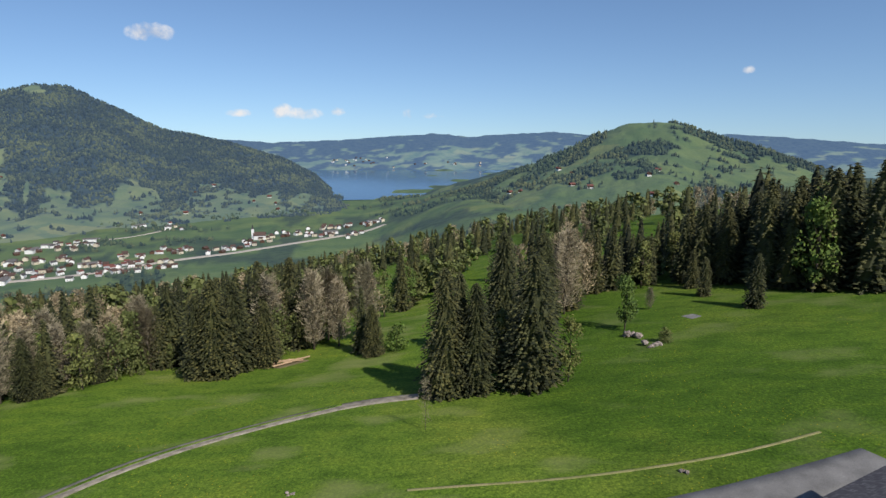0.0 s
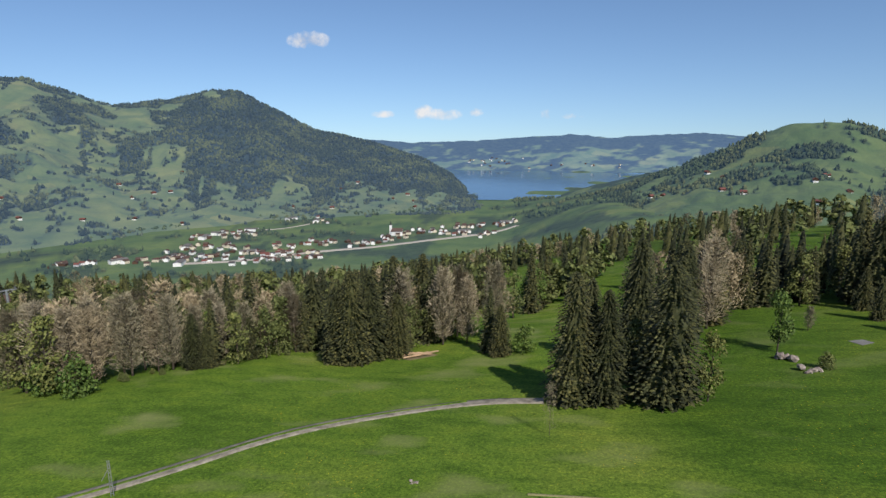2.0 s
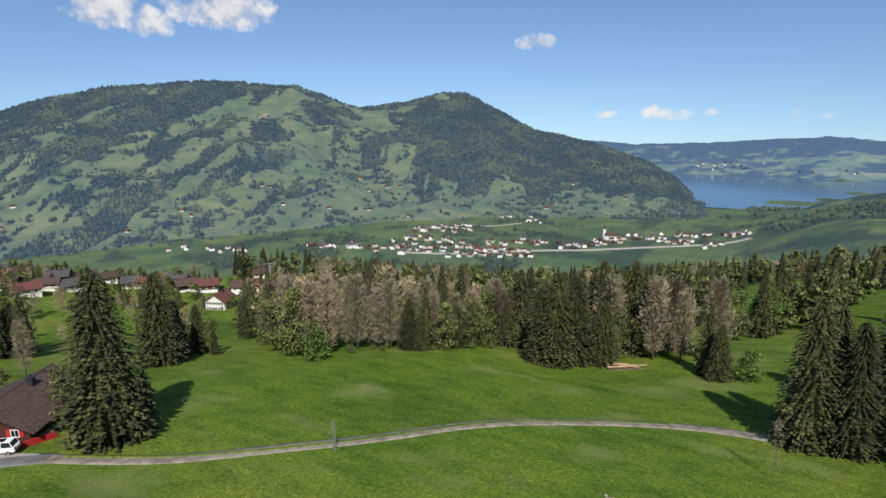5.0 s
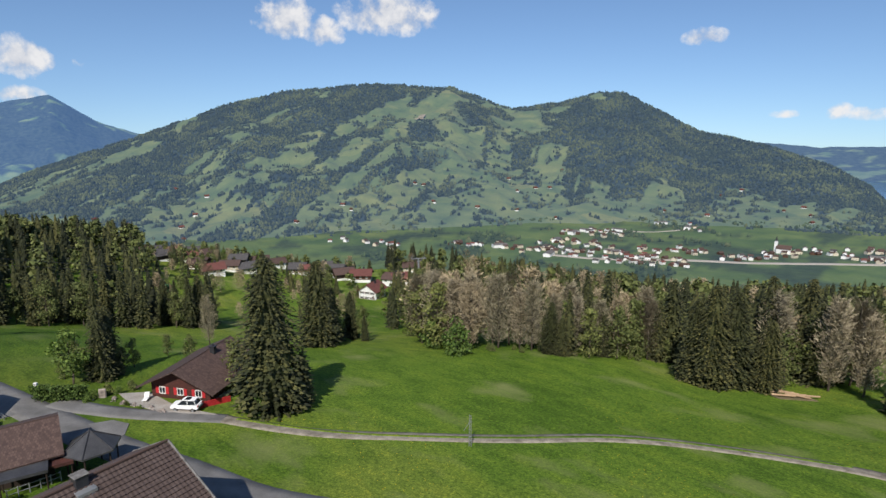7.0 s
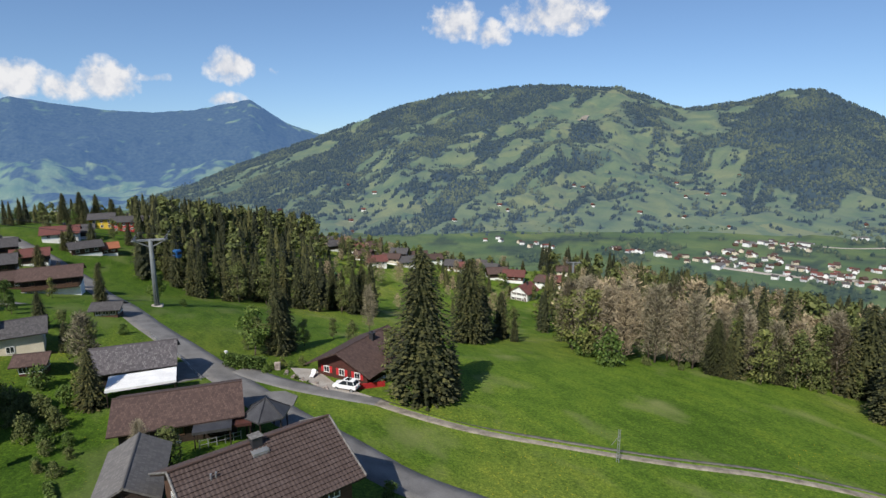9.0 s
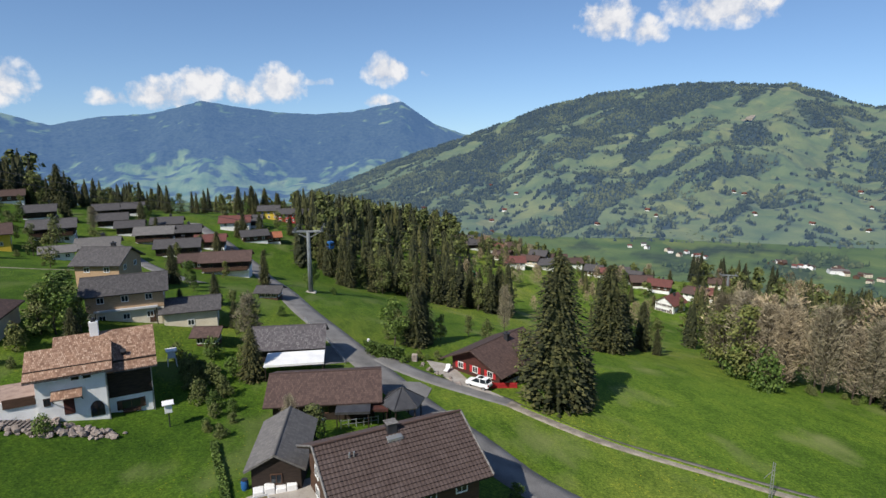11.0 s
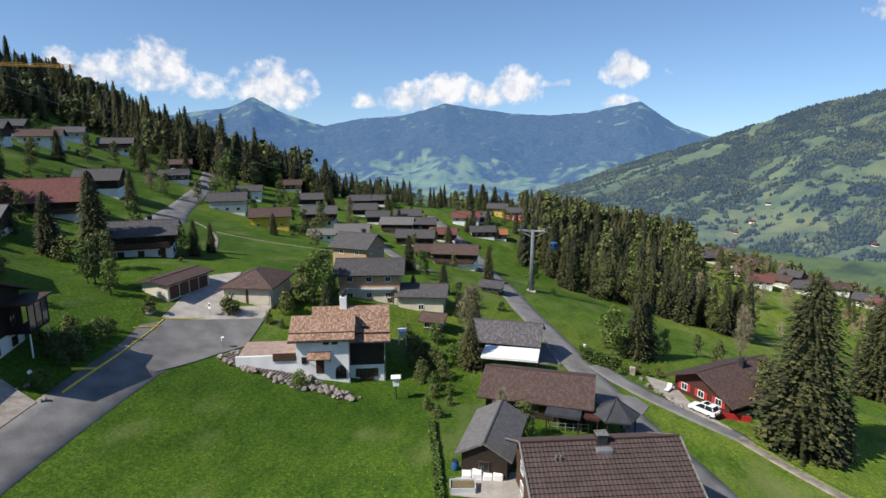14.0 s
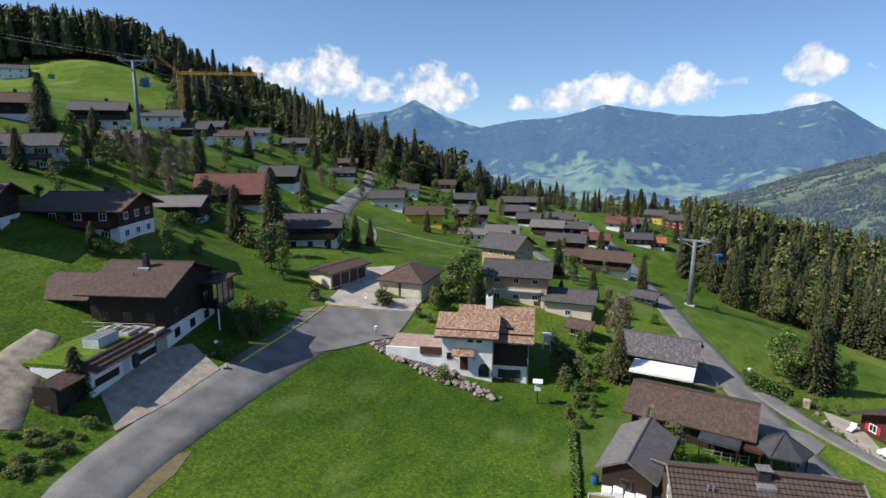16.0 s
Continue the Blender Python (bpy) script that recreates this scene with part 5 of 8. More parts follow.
# village houses farther off: place, size, walls, roof, words
D_, W_ = WOOD_DARK, WHITE
FARTHER = [
    (-110.0, -153.1, -226, 13, 10, 2.4, 2.6, D_, W_, ROOF_GREY, "dark chalet with a grey roof and white base"),
    (-142.1, -167.4, -232, 12, 9, 2.6, 2.8, W_, W_, ROOF_GREY, "white house with a grey gabled roof"),
    (-102.1, -136.7, -231, 12, 8, 0, 2.8, CREAM, W_, ROOF_GREY, "low cream house with a grey roof"),
    (-146.8, -160.1, -239, 11, 9, 1.5, 2.6, D_, W_, ROOF_GREY, "dark chalet with a grey roof"),
    (-175.6, -180.1, -240, 9, 9, 1.5, 2.8, WOOD_BROWN, W_, ROOF_GREY, "brown chalet with a grey roof"),
    (-173.9, -166.4, -238, 12, 9, 1.5, 2.6, W_, W_, ROOF_BROWN, "white house with a brown roof"),
    (-207.3, -185.0, -240, 10, 9, 1.5, 2.6, GREYWALL, W_, ROOF_GREY, "grey house with a grey roof"),
    (-216.1, -171.7, -238, 12, 9, 2.8, 2.0, D_, W_, ROOF_GREY, "white-based chalet with a dark roof"),
    (-273.2, -203.1, -239, 10, 9, 2.0, 2.0, W_, W_, ROOF_GREY, "white house with solar panels on its roof"),
    (-283.1, -197.2, -241, 10, 9, 1.6, 2.0, GREYWALL, W_, ROOF_GREY, "grey house beside the road"),
    (-304.4, -199.1, -245, 14, 11, 0, 3.4, WOOD_BROWN, W_, ROOF_ORANGE, "long timber building with an orange tiled roof"),
    (-224.5, -149.1, -240, 8, 7, 1.5, 2.0, D_, W_, ROOF_BROWN, "small dark chalet among garden bushes"),
    (-194.3, -131.8, -240, 9, 7, 1.2, 2.0, WOOD_BROWN, W_, ROOF_GREY, "small brown chalet among garden bushes"),
    (-176.7, -101.7, -246, 11, 9, 2.6, 1.8, GREYWALL, W_, ROOF_GREY, "grey-white house with a grey roof"),
    (-206.3, -109.2, -248, 8, 7, 2.2, 1.8, W_, W_, ROOF_GREY, "small white house with a grey roof"),
    (-303.8, -163.6, -246, 9, 8, 2.2, 1.8, GREYWALL, W_, ROOF_GREY, "pale house beside the upper road"),
    (-263.9, -141.0, -246, 10, 8, 2.4, 1.8, W_, W_, ROOF_PALE, "white house with a pale roof"),
    (-254.5, -114.2, -250, 9, 8, 1.4, 2.2, WOOD_BROWN, W_, ROOF_BROWN, "brown chalet in front of the wood"),
    (-171.7, -84.6, -248, 11.5, 9, 0, 4.2, YELLOW, YELLOW, ROOF_BROWN, "bright yellow house with a brown hipped roof"),
    (-194.1, -77.2, -254, 11.5, 9, 2.4, 2.4, D_, W_, ROOF_GREY, "dark chalet on a white base"),
    (-221.7, -91.4, -254, 9, 8, 1.6, 2.2, D_, W_, ROOF_GREY, "dark chalet with a grey roof"),
    (-167.5, -66.0, -252, 7, 5, 0, 2.4, W_, W_, ROOF_PALE, "white garage with a flat pale roof"),
    (-170.6, -57.5, -259, 9.5, 8, 0, 4.4, WOOD_TAN, CREAM, ROOF_PALE, "tan boarded house with a pale grey roof"),
    (-246.2, -78.5, -256, 8, 8, 1.4, 2.2, D_, W_, ROOF_GREY, "dark chalet with a grey roof"),
    (-259.1, -73.3, -258, 9, 8, 1.4, 2.2, D_, W_, ROOF_GREY, "dark chalet with a grey roof"),
    (-226.3, -70.5, -257, 9, 8, 1.4, 2.2, D_, W_, ROOF_GREY, "dark chalet with a grey roof"),
    (-216.9, -62.3, -258, 8, 7, 1.4, 2.4, D_, W_, ROOF_GREY, "dark chalet with a pent roof"),
    (-207.4, -52.6, -264, 11, 8, 1.8, 2.4, D_, W_, ROOF_PALE, "dark chalet with a pale grey roof"),
    (-230.4, -53.7, -265, 10, 8, 1.6, 2.2, D_, W_, ROOF_GREY, "dark chalet with a grey roof"),
    (-219.1, -45.5, -266, 10, 8, 1.6, 2.2, D_, W_, ROOF_GREY, "dark chalet with a grey roof"),
    (-188.9, -41.7, -266, 12, 8, 1.2, 2.6, D_, W_, ROOF_GREY, "long dark chalet with a grey roof"),
    (-209.7, -35.6, -268, 9, 7, 1.2, 2.4, D_, W_, ROOF_RED, "dark chalet with a red sheet roof"),
    (-163.2, -24.3, -270, 12, 8, 1.9, 2.6, D_, W_, ROOF_BROWN, "dark chalet with a brown roof on a white base"),
    (-169.7, -33.9, -265, 6, 6, 0, 2.6, WOOD_BROWN, W_, ROOF_BROWN, "small brown chalet wing"),
    (-246.6, -31.9, -269, 11, 9, 2.0, 2.2, W_, W_, ROOF_RED, "white house with a dull red roof"),
    (-257.7, -27.1, -270, 9, 8, 1.2, 2.2, D_, W_, ROOF_GREY, "dark chalet with a grey roof"),
    (-288.2, -21.5, -272, 9, 8, 0, 4.6, YELLOW, W_, ROOF_GREY, "pale yellow house with a grey roof"),
    (-284.3, -13.1, -277, 9.5, 8, 0, 4.6, RED, W_, ROOF_GREY, "bright red house with a grey roof"),
    (-316.5, -4.2, -275, 9, 8, 2.2, 2.0, D_, W_, ROOF_GREY, "dark chalet on a white base"),
    (-306.7, 3.1, 83, 8, 7, 1.2, 2.4, WOOD_RED, W_, ROOF_RED, "red-brown chalet among spruces"),
    (-231.0, -22.6, -256, 9, 7, 1.2, 2.2, WOOD_BROWN, W_, ROOF_GREY, "brown chalet beside garden trees"),
    (-233.5, -17.1, -262, 7, 6, 1.0, 2.0, WOOD_BROWN, W_, ROOF_ORANGE, "small chalet with an orange roof"),
    (-128.4, -10.8, -285, 4.2, 3.2, 0, 2.0, WOOD_BROWN, W_, ROOF_GREY, "small wooden hut beside the lane"),
    (-95.8, -18.1, -279, 3.0, 3.0, 0, 2.2, WOOD_RED, W_, ROOF_BROWN, "little red-brown garden hut"),
    (-199.1, -342.0, -216, 15, 10, 2.8, 3.0, W_, W_, ROOF_GREY, "large white house on the upper meadow"),
    (-87.0, -152.6, -216, 12, 10, 1.5, 2.8, D_, W_, ROOF_BROWN, "dark chalet on the slope"),
]
for x, y, yaw, L, D, bh, wh, wm, bmat, rm, words in FARTHER:
    house(x, y, yaw, L, D, bh * 0.9, wh, 23, 0.9, wm, bmat, rm, words, front=3, side=2, chimney=L > 9, group=VILLAGE_GROUP, sink=0.3, balcony=(bh > 1.5 and wm is D_ and L > 10), door=False)

# the lower village behind the wood
LOWER = [-326.0, 75.4, 87, -324.7, 84.7, 55, -333.2, 98.2, 89, -339.9, 108.7, 62, -328.4, 113.1, 96, -283.7, 108.5, 49, -270.0, 96.6, 80, -311.3, 124.4, 53, -278.3, 116.6, 87, -337.7, 149.5, 71,
         -275.5, 141.4, 51, -268.6, 147.4, 73, -264.5, 157.0, 37, -250.5, 155.5, 72, -242.5, 159.3, 49, -226.8, 166.9, 34, -224.6, 172.1, 73, -245.0, 194.2, 57,
         -284.3, 93.1, 47, -306.8, 146.1, 83, -276.8, 158.0, 55, -306.3, 84.5, 97, -319.5, 78.1, 76, -307.2, 81.3, 89, -306.4, 97.1, 52]
lower_rng = random.Random(3)
for k in range(0, len(LOWER), 3):
    x, y, yaw = LOWER[k:k + 3]
    wm, words = lower_rng.choice([(WHITE, "white village house"), (WOOD_BROWN, "brown timber village house"), (WOOD_DARK, "dark timber village house"), (CREAM, "cream village house")])
    rm, rw = lower_rng.choice([(ROOF_BROWN, "with a brown roof"), (ROOF_BROWN, "with a brown tiled roof"), (ROOF_RED, "with a dull red roof"), (ROOF_GREY, "with a dark grey roof"), (ROOF_GREY, "with a grey roof")])
    house(x, y, yaw, lower_rng.uniform(7.5, 10), lower_rng.uniform(6.5, 8), 1.4, 2.4, 28, 0.9, wm, WHITE, rm, words + " " + rw, front=3, side=2, chimney=True, group="houses of the lower village", door=False)
house(-215.0, 144.6, 26, 8.5, 9.5, 2.0, 2.2, 34, 0.9, WHITE, WHITE, ROOF_RED, "white house with a steep red-brown roof", "white_chalet", "y", 3, 2, shutters=WOOD_RED)


# ---- the town on the valley floor ----
def town():
    rng = random.Random(12)
    kinds = []
    for k in range(8):
        L, D, h = rng.uniform(9, 13), rng.uniform(8, 10), rng.uniform(4, 6.5)
        if k == 6:
            L, D, h = 34, 16, 7
        wm = [WHITE, WHITE, CREAM, WHITE, GREYWALL, CREAM, WHITE, WOOD_BROWN][k]
        rm = [ROOF_BROWN, ROOF_RED, ROOF_BROWN, ROOF_GREY, ROOF_RED, ROOF_BROWN, ROOF_PALE, ROOF_BROWN][k]
        words = ["white house with a brown roof", "white house with a red roof", "cream house with a brown roof", "white house with a grey roof", "grey house with a red roof",
                 "cream block with a brown flat roof", "large white hall with a pale roof", "brown timber house with a brown roof"][k]
        kinds.append((L, D, h, wm, rm, "small " + words + " on the valley floor" if k != 6 else words + " on the valley floor"))
    made = {}
    for t, (x0, y0), (x1, y1), n, spread in STREETS:
        n = int(n * 1.3)
        for i in range(n):
            u = (i + rng.uniform(-0.3, 0.3)) / n
            x, y = x0 + (x1 - x0) * u + rng.gauss(0, spread), y0 + (y1 - y0) * u + rng.gauss(0, spread)
            k = rng.choice((0, 1, 2, 3, 4, 5, 7, 0, 2, 1, 7, 3)) if rng.random() < 0.97 else 6
            yaw = rng.choice((20, 110, 65)) + rng.uniform(-12, 12)
            L, D, h, wm, rm, words = kinds[k]
            if k not in made:
                made[k] = house(x, y, yaw, L, D, 0, h, 14 if k in (5, 6) else 30, 0.6, wm, wm, rm, words, "town_house", chimney=False, group="houses of the valley town", door=False, far=True)
            else:
                copy_thing(made[k], pose(x, y, ground_z(x, y), 0, 0, yaw))


STREETS = [
    (0, (-1011.9, 927.0), (-777.1, 1055.4), 22, 14), (0, (-852.6, 1008.6), (-556.6, 1165.9), 34, 20), (0, (-923.3, 1250.4), (-796.4, 1343.5), 22, 22),
    (0, (-1171.8, 1381.8), (-1086.1, 1439.3), 9, 16), (0, (-656.9, 1048.7), (-511.9, 1122.6), 18, 16), (0, (-664.9, 1197.4), (-539.3, 1286.3), 16, 14),
    (0, (-506.7, 1238.9), (-398.7, 1443.3), 18, 12), (0, (-392.7, 1459.8), (-202.8, 1435.1), 20, 18), (0, (-337.6, 1538.7), (-162.8, 1605.2), 20, 16),
    (0, (-870.7, 1132.6), (-741.4, 1179.9), 18, 22), (0, (-1228.5, 731.9), (-1054.1, 822.9), 9, 20), (0, (-796.9, 1549.1), (-683.5, 1513.3), 4, 30)]
town()


def church(x, y):
    e = thing("church", x, y, ground_z(x, y), 100, "white village church with a bulbous dark spire", "church")
    part("nave", prism([(-7, -2), (7, -2), (7, 11), (0, 18), (-7, 11)], "y", -12, 16), WHITE, e)
    part("nave_roof", roof_slab(-13, 17, -8, 10.2, 0, 18.4, 0.4, True, ROOF_BROWN), None, e)
    part("nave_roof", roof_slab(-13, 17, 8, 10.2, 0, 18.4, 0.4, True, ROOF_BROWN), None, e)
    part("tower", block(-3, 3, 15, 21, -2, 26), WHITE, e)
    s = bmesh.new()
    tube(s, (0, 18, 26), (0, 18, 29), 3.6, 2.0, 8)
    tube(s, (0, 18, 29), (0, 18, 38), 2.0, 0.1, 8)
    part("spire", s, DARK_METAL, e)


church(-443.0, 1399.0)
ribbon("valley_road", [-778.5, 1006.3, -666.7, 1055.1, -561.6, 1170.4, -440.2, 1258.7, -306.7, 1392.5, -156.1, 1536.0], 16, CONCRETE, "pale valley road past the town", 0.6, step=20)
ribbon("valley_lane", [-834.8, 1378.9, -764.4, 1428.0, -728.2, 1526.2, -738.2, 1613.1], 8, CONCRETE, "pale lane across the valley meadows", 0.6, step=20)


# ---- trees and woods ----
CLUMP = "spruces in the meadow clump"
for x, y, h, w in [(0.3, 82.4, 20.0, 0.92), (4.9, 82.2, 17.2, 0.95), (13.3, 82.3, 20.6, 1.12), (10.4, 97.0, 23.0, 0.9), (2.6, 85.5, 18.5, 0.8)]:
    tree("big_spruce", x, y, h, w, CLUMP)
tree("olive", 8.9, 86.0, 12.5, 0.7, CLUMP)
tree("olive", 18.9, 82.2, 11.5, 0.8)
tree("sapling", -2.2, 68.6, 8.0, 0.7, label="thin leafless shrub-like tree in the meadow")
tree("beech", 34.8, 106.4, 12.2, 0.8, label="slender young tree in fresh leaf on the meadow")
tree("bare", 44.3, 120.3, 5.4, 1.1)
for x, y, h in [(63.3, 114.1, 11.4), (59.5, 128.4, 9.1), (60.9, 138.7, 9.9), (82.7, 124.7, 10.3)]:
    tree("spruce", x, y, h, 0.9, "spruces at the wood's edge")
tree("beech", 84.6, 128.8, 22.7, 0.62, label="tall bright green beech among dark spruces")
tree("olive", 92.2, 121.0, 6.5, 1.1)
tree("big_spruce", -74.7, 33.4, 22.5, 1.18, label="tall lone spruce beside the red chalet")
tree("big_spruce", -113.4, 62.7, 20.0, 1.2)
tree("olive", -118.8, 70.4, 8.7, 1.2)
tree("bush", -73.1, 30.4, 3.2, 1.0)
tree("spruce", -101.9, 17.3, 12.3, 0.9)
tree("beech", -101.4, 13.2, 9.0, 1.2)
tree("olive", -104.3, 20.9, 4.9, 1.2)
tree("bare", -124.8, 42.3, 12.1, 0.8)
tree("spruce", -115.3, 76.5, 6.7, 0.8)
tree("spruce", -120.3, 76.2, 5.6, 0.8)
tree("spruce", -74.5, 38.2, 8.1, 1.0)
EDGE = "trees along the wood's edge"
for x, y, h in [(-43.0, 104.2, 19.5), (-46.3, 104.5, 16.3), (-41.0, 108.6, 18.7), (-35.4, 110.7, 13.8), (-13.9, 109.8, 10.7), (-70.7, 92.4, 11.2), (-68.3, 92.9, 8.2), (-64.7, 102.2, 10.0)]:
    tree("big_spruce", x, y, h, 1.05, EDGE)
for x, y, h in [(-82.6, 76.9, 7.6), (-92.9, 79.5, 6.5), (-9.3, 111.0, 5.7)]:
    tree("bush", x, y, h, 0.9, EDGE)
# budding beeches on the wood's edge, then spruces farther along
grove([-116.0, 91.9, -89.6, 79.3, -82.8, 86.0, -75.1, 90.7], (-4, 4.5), 4.6, ["bare", "bare", "bare", "olive", "bare"], (14, 20), EDGE, 4)
grove([-77.1, 93.2, -67.8, 100.3, -57.1, 117.5], (-4, 6), 4.6, ["bare", "olive", "beech", "slim_spruce", "bare"], (13, 19), EDGE, 4)
grove([-97.9, 82.5, -80.9, 83.9, -72.5, 91.0, -63.0, 101.7, -55.9, 114.9], (-1, 1.5), 5.0, ["shrub", "bush", "shrub", "olive", "shrub"], (5, 8), EDGE, 2)
grove([-38.3, 111.9, -28.8, 123.2, -15.2, 114.8], (0, 7), 6, ["bare", "olive", "slim_spruce", "bare", "slim_spruce"], (14, 20), EDGE, 3)
grove([-57.8, 118.9, -41.3, 120.4, -24.0, 124.5], (-2, 9), 7, ["slim_spruce", "slim_spruce", "olive", "spruce"], (15, 21), EDGE, 4)
grove([-75.4, 91.8, -70.3, 92.9, -65.1, 98.7, -56.9, 114.0], (-4, 7), 6, ["slim_spruce", "olive", "olive", "bare"], (13, 17), EDGE, 3)
grove([-14.7, 154.8, -10.7, 198.8, -5.0, 211.0], (5, 9), 6, ["slim_spruce", "olive", "beech"], (13, 18), EDGE, 4)
# dark wood on the far side of the meadow
tree("beech", *polar(-33.2, 146), 21, 0.8, "spruces of the dark wood")
grove(polar(-10, 150, -16, 152, -22, 160), (2, 7), 5.0, ["slim_spruce", "slim_spruce", "spruce", "olive"], (13, 18), "spruces of the dark wood", 4)
grove(polar(-23, 160, -26, 158, -29, 154), (2, 7), 5.0, ["slim_spruce", "slim_spruce", "spruce"], (18, 22), "spruces of the dark wood", 4)
grove(polar(-29.5, 154, -33, 152, -39, 150), (2, 7), 5.0, ["slim_spruce", "slim_spruce", "spruce"], (22, 28), "spruces of the dark wood", 4)
grove([9.8, 111.2, 17.4, 116.8, 29.2, 127.7], (4, 8), 6, ["slim_spruce", "spruce", "bare"], (15, 21), EDGE, 3)
# wood beside the gondola line
grove(polar(92, 222, 88.5, 195, 86, 182, 82, 176, 78, 172, 73, 170, 70, 168), (-6.5, 2), 5.5, ["slim_spruce", "slim_spruce", "spruce", "slim_spruce", "slim_spruce", "slim_spruce", "olive"], (12, 17), "spruces beside the gondola line", 4)
grove([-119.9, 65.6, -119.0, 72.9, -118.7, 77.7], (-5, 3), 6, ["spruce", "olive", "olive"], (11, 16), EDGE, 2)
# trees behind and among the village
HOUSE_TREES = "trees among the village houses"
for x, y, h in [(-93.0, -80.2, 16.7), (-139.0, -107.4, 10.7), (-82.2, -132.5, 13.1), (-148.9, -13.1, 9.0), (-104.0, 19.1, 12.0), (-68.8, -119.2, 5.3), (-124.1, -132.8, 10.2), (-103.4, -128.2, 8.5), (-85.5, -124.0, 8.5), (-85.3, -10.0, 8.2), (-93.9, -80.8, 16.4), (-105.3, -68.4, 7.6), (-112.2, -69.0, 6.5)]:
    tree("spruce", x, y, h, 0.85, HOUSE_TREES)
for k, (x, y, h) in enumerate([(-94.8, -39.0, 9.3), (-96.7, -42.3, 4.3), (-97.3, -36.5, 5.9), (-93.9, -109.0, 11.8), (-92.9, -125.8, 2.6), (-138.8, -136.7, 6.0), (-168.8, -118.2, 7.8), (-169.5, -123.4, 7.8), (-218.6, -124.0, 15.5), (-188.9, -74.3, 9.9), (-258.8, -83.3, 10.5), (-218.8, -74.0, 9.0), (-203.4, -95.8, 6.4), (-199.8, -119.3, 10.6), (-177.5, -112.3, 8.0), (-88.3, -113.3, 4.8), (-247.7, -21.9, 6.1), (-99.4, -11.8, 8.9), (-108.7, 14.9, 6.0)]):
    tree(("beech", "olive", "olive", "bare")[k % 4] if k != 3 else "bare", x, y, h, 1.15, HOUSE_TREES)
tree("olive", -62.6, -1.2, 4.9, 1.5, HOUSE_TREES, "dense rounded yellow-green tree beside the shed")
tree("bare", -66.5, -4.0, 5.0, 1.2, HOUSE_TREES)
for k, (x, y, h) in enumerate([(-33.6, -54.1, 5.1), (-49.9, -51.3, 2.6), (-82.9, -48.5, 3.5), (-84.6, -16.9, 4.5), (-75.3, -13.9, 4.2), (-83.7, -17.7, 3.7), (-70.4, -11.1, 2.4), (-68.1, -30.7, 2.4), (-71.1, -34.7, 1.5), (-57.9, -54.2, 2.8), (-58.0, -57.1, 2.4), (-68.0, -74.3, 2.8), (-64.1, -56.6, 2.6), (-48.4, 18.0, 1.9), (-48.4, 13.3, 2.1), (-61.6, -58.3, 2.7), (-63.4, -55.9, 2.7), (-75.6, -57.6, 2.2), (-52.1, -76.0, 2.3), (-80.2, -16.5, 3.1), (-66.2, -11.8, 3.0), (-80.5, -13.6, 3.1), (-69.4, -13.9, 2.4), (38.7, 96.6, 2.7)]):
    tree("spruce" if k == 0 else ("shrub", "bush", "shrub")[k % 3], x, y, h * (0.6 if -20 < y < -10 else 1.0), 1.25 if k == 0 else 1.0, "garden bushes beside the houses")
# unseen spruces on the slope above the chalets, added to shade the meadow below
grove(polar(154.5, 112, 157, 107, 159.5, 103), (-2, -2), 4.2, ["spruce", "slim_spruce", "spruce"], (20, 25), "tall spruces above the chalets", 2)
# skyline wood behind the village
grove(polar(137, 425, 133, 420, 130, 380, 126, 315, 122, 292, 118, 285, 116.5, 285), (-6, -3), 7, ["slim_spruce", "spruce", "slim_spruce", "slim_spruce"], (21, 29), "spruces on the skyline", 2, single=1)
grove(polar(116.5, 290, 113, 285, 110, 285), (-6, -1), 7, ["slim_spruce", "olive", "spruce", "beech"], (13, 20), "spruces on the skyline", 2, single=1)
grove(polar(110, 290, 106, 285, 102, 290, 99, 300), (-7, 0), 7, ["slim_spruce", "olive", "beech", "slim_spruce"], (8, 14), HOUSE_TREES, 2)
grove(polar(152, 430, 148, 440, 144, 445, 140, 450, 136, 450), (-4, -9), 6, ["slim_spruce", "spruce", "slim_spruce"], (22, 29), "spruces on the skyline", 4, single=0)
grove(polar(138, 300, 136, 330, 134, 370, 133, 400), (-5, -3), 8, ["slim_spruce", "olive", "spruce"], (18, 24), "spruces on the skyline", 2, single=1)
grove(polar(97, 330, 94, 335, 91, 330, 88.5, 320), (-8, 1), 7, ["slim_spruce", "spruce", "beech"], (10, 16), HOUSE_TREES, 3, single=1)


def slope_wood(X, Y, A, Rr):
    """The wood that falls away below the meadow, with the lower village kept clear."""
    clear = (A > 54) & (A < 76) & (Rr < 470) & (Rr > 235)
    opening = (np.abs(A - 3.5) < 2.5) & (Rr < 330)
    field = fbm(X / 90, Y / 90, 81, 3) > np.where(A < 12, 0.52, 0.60)
    return (~clear & ~opening & ~(field & (Rr > np.where(A < 12, 330, 480)))).astype(float)


at_ground = lambda X, Y, A, Rr: land(X, Y)
def fill(n, az, rad, seed, tall, kinds):
    rng = random.Random(seed)
    for x, y, z in scatter(n, az, rad, slope_wood, at_ground, seed):
        join_tree(rng.choice(kinds), float(x), float(y), rng.uniform(*tall))


MIXED = ["spruce", "spruce", "spruce", "beech", "bare", "spruce", "beech", "spruce", "spruce"]
fill(950, (8, 54), (165, 420), 1, (11, 18), MIXED)
fill(1100, (-44, 100), (420, 640), 2, (11, 17), MIXED)
fill(260, (76, 92), (200, 400), 3, (13, 19), ["spruce", "spruce", "spruce", "beech"])
fill(300, (-44, 8), (190, 420), 4, (12, 18), MIXED)
fill(160, (54, 74), (430, 560), 5, (10, 15), MIXED)


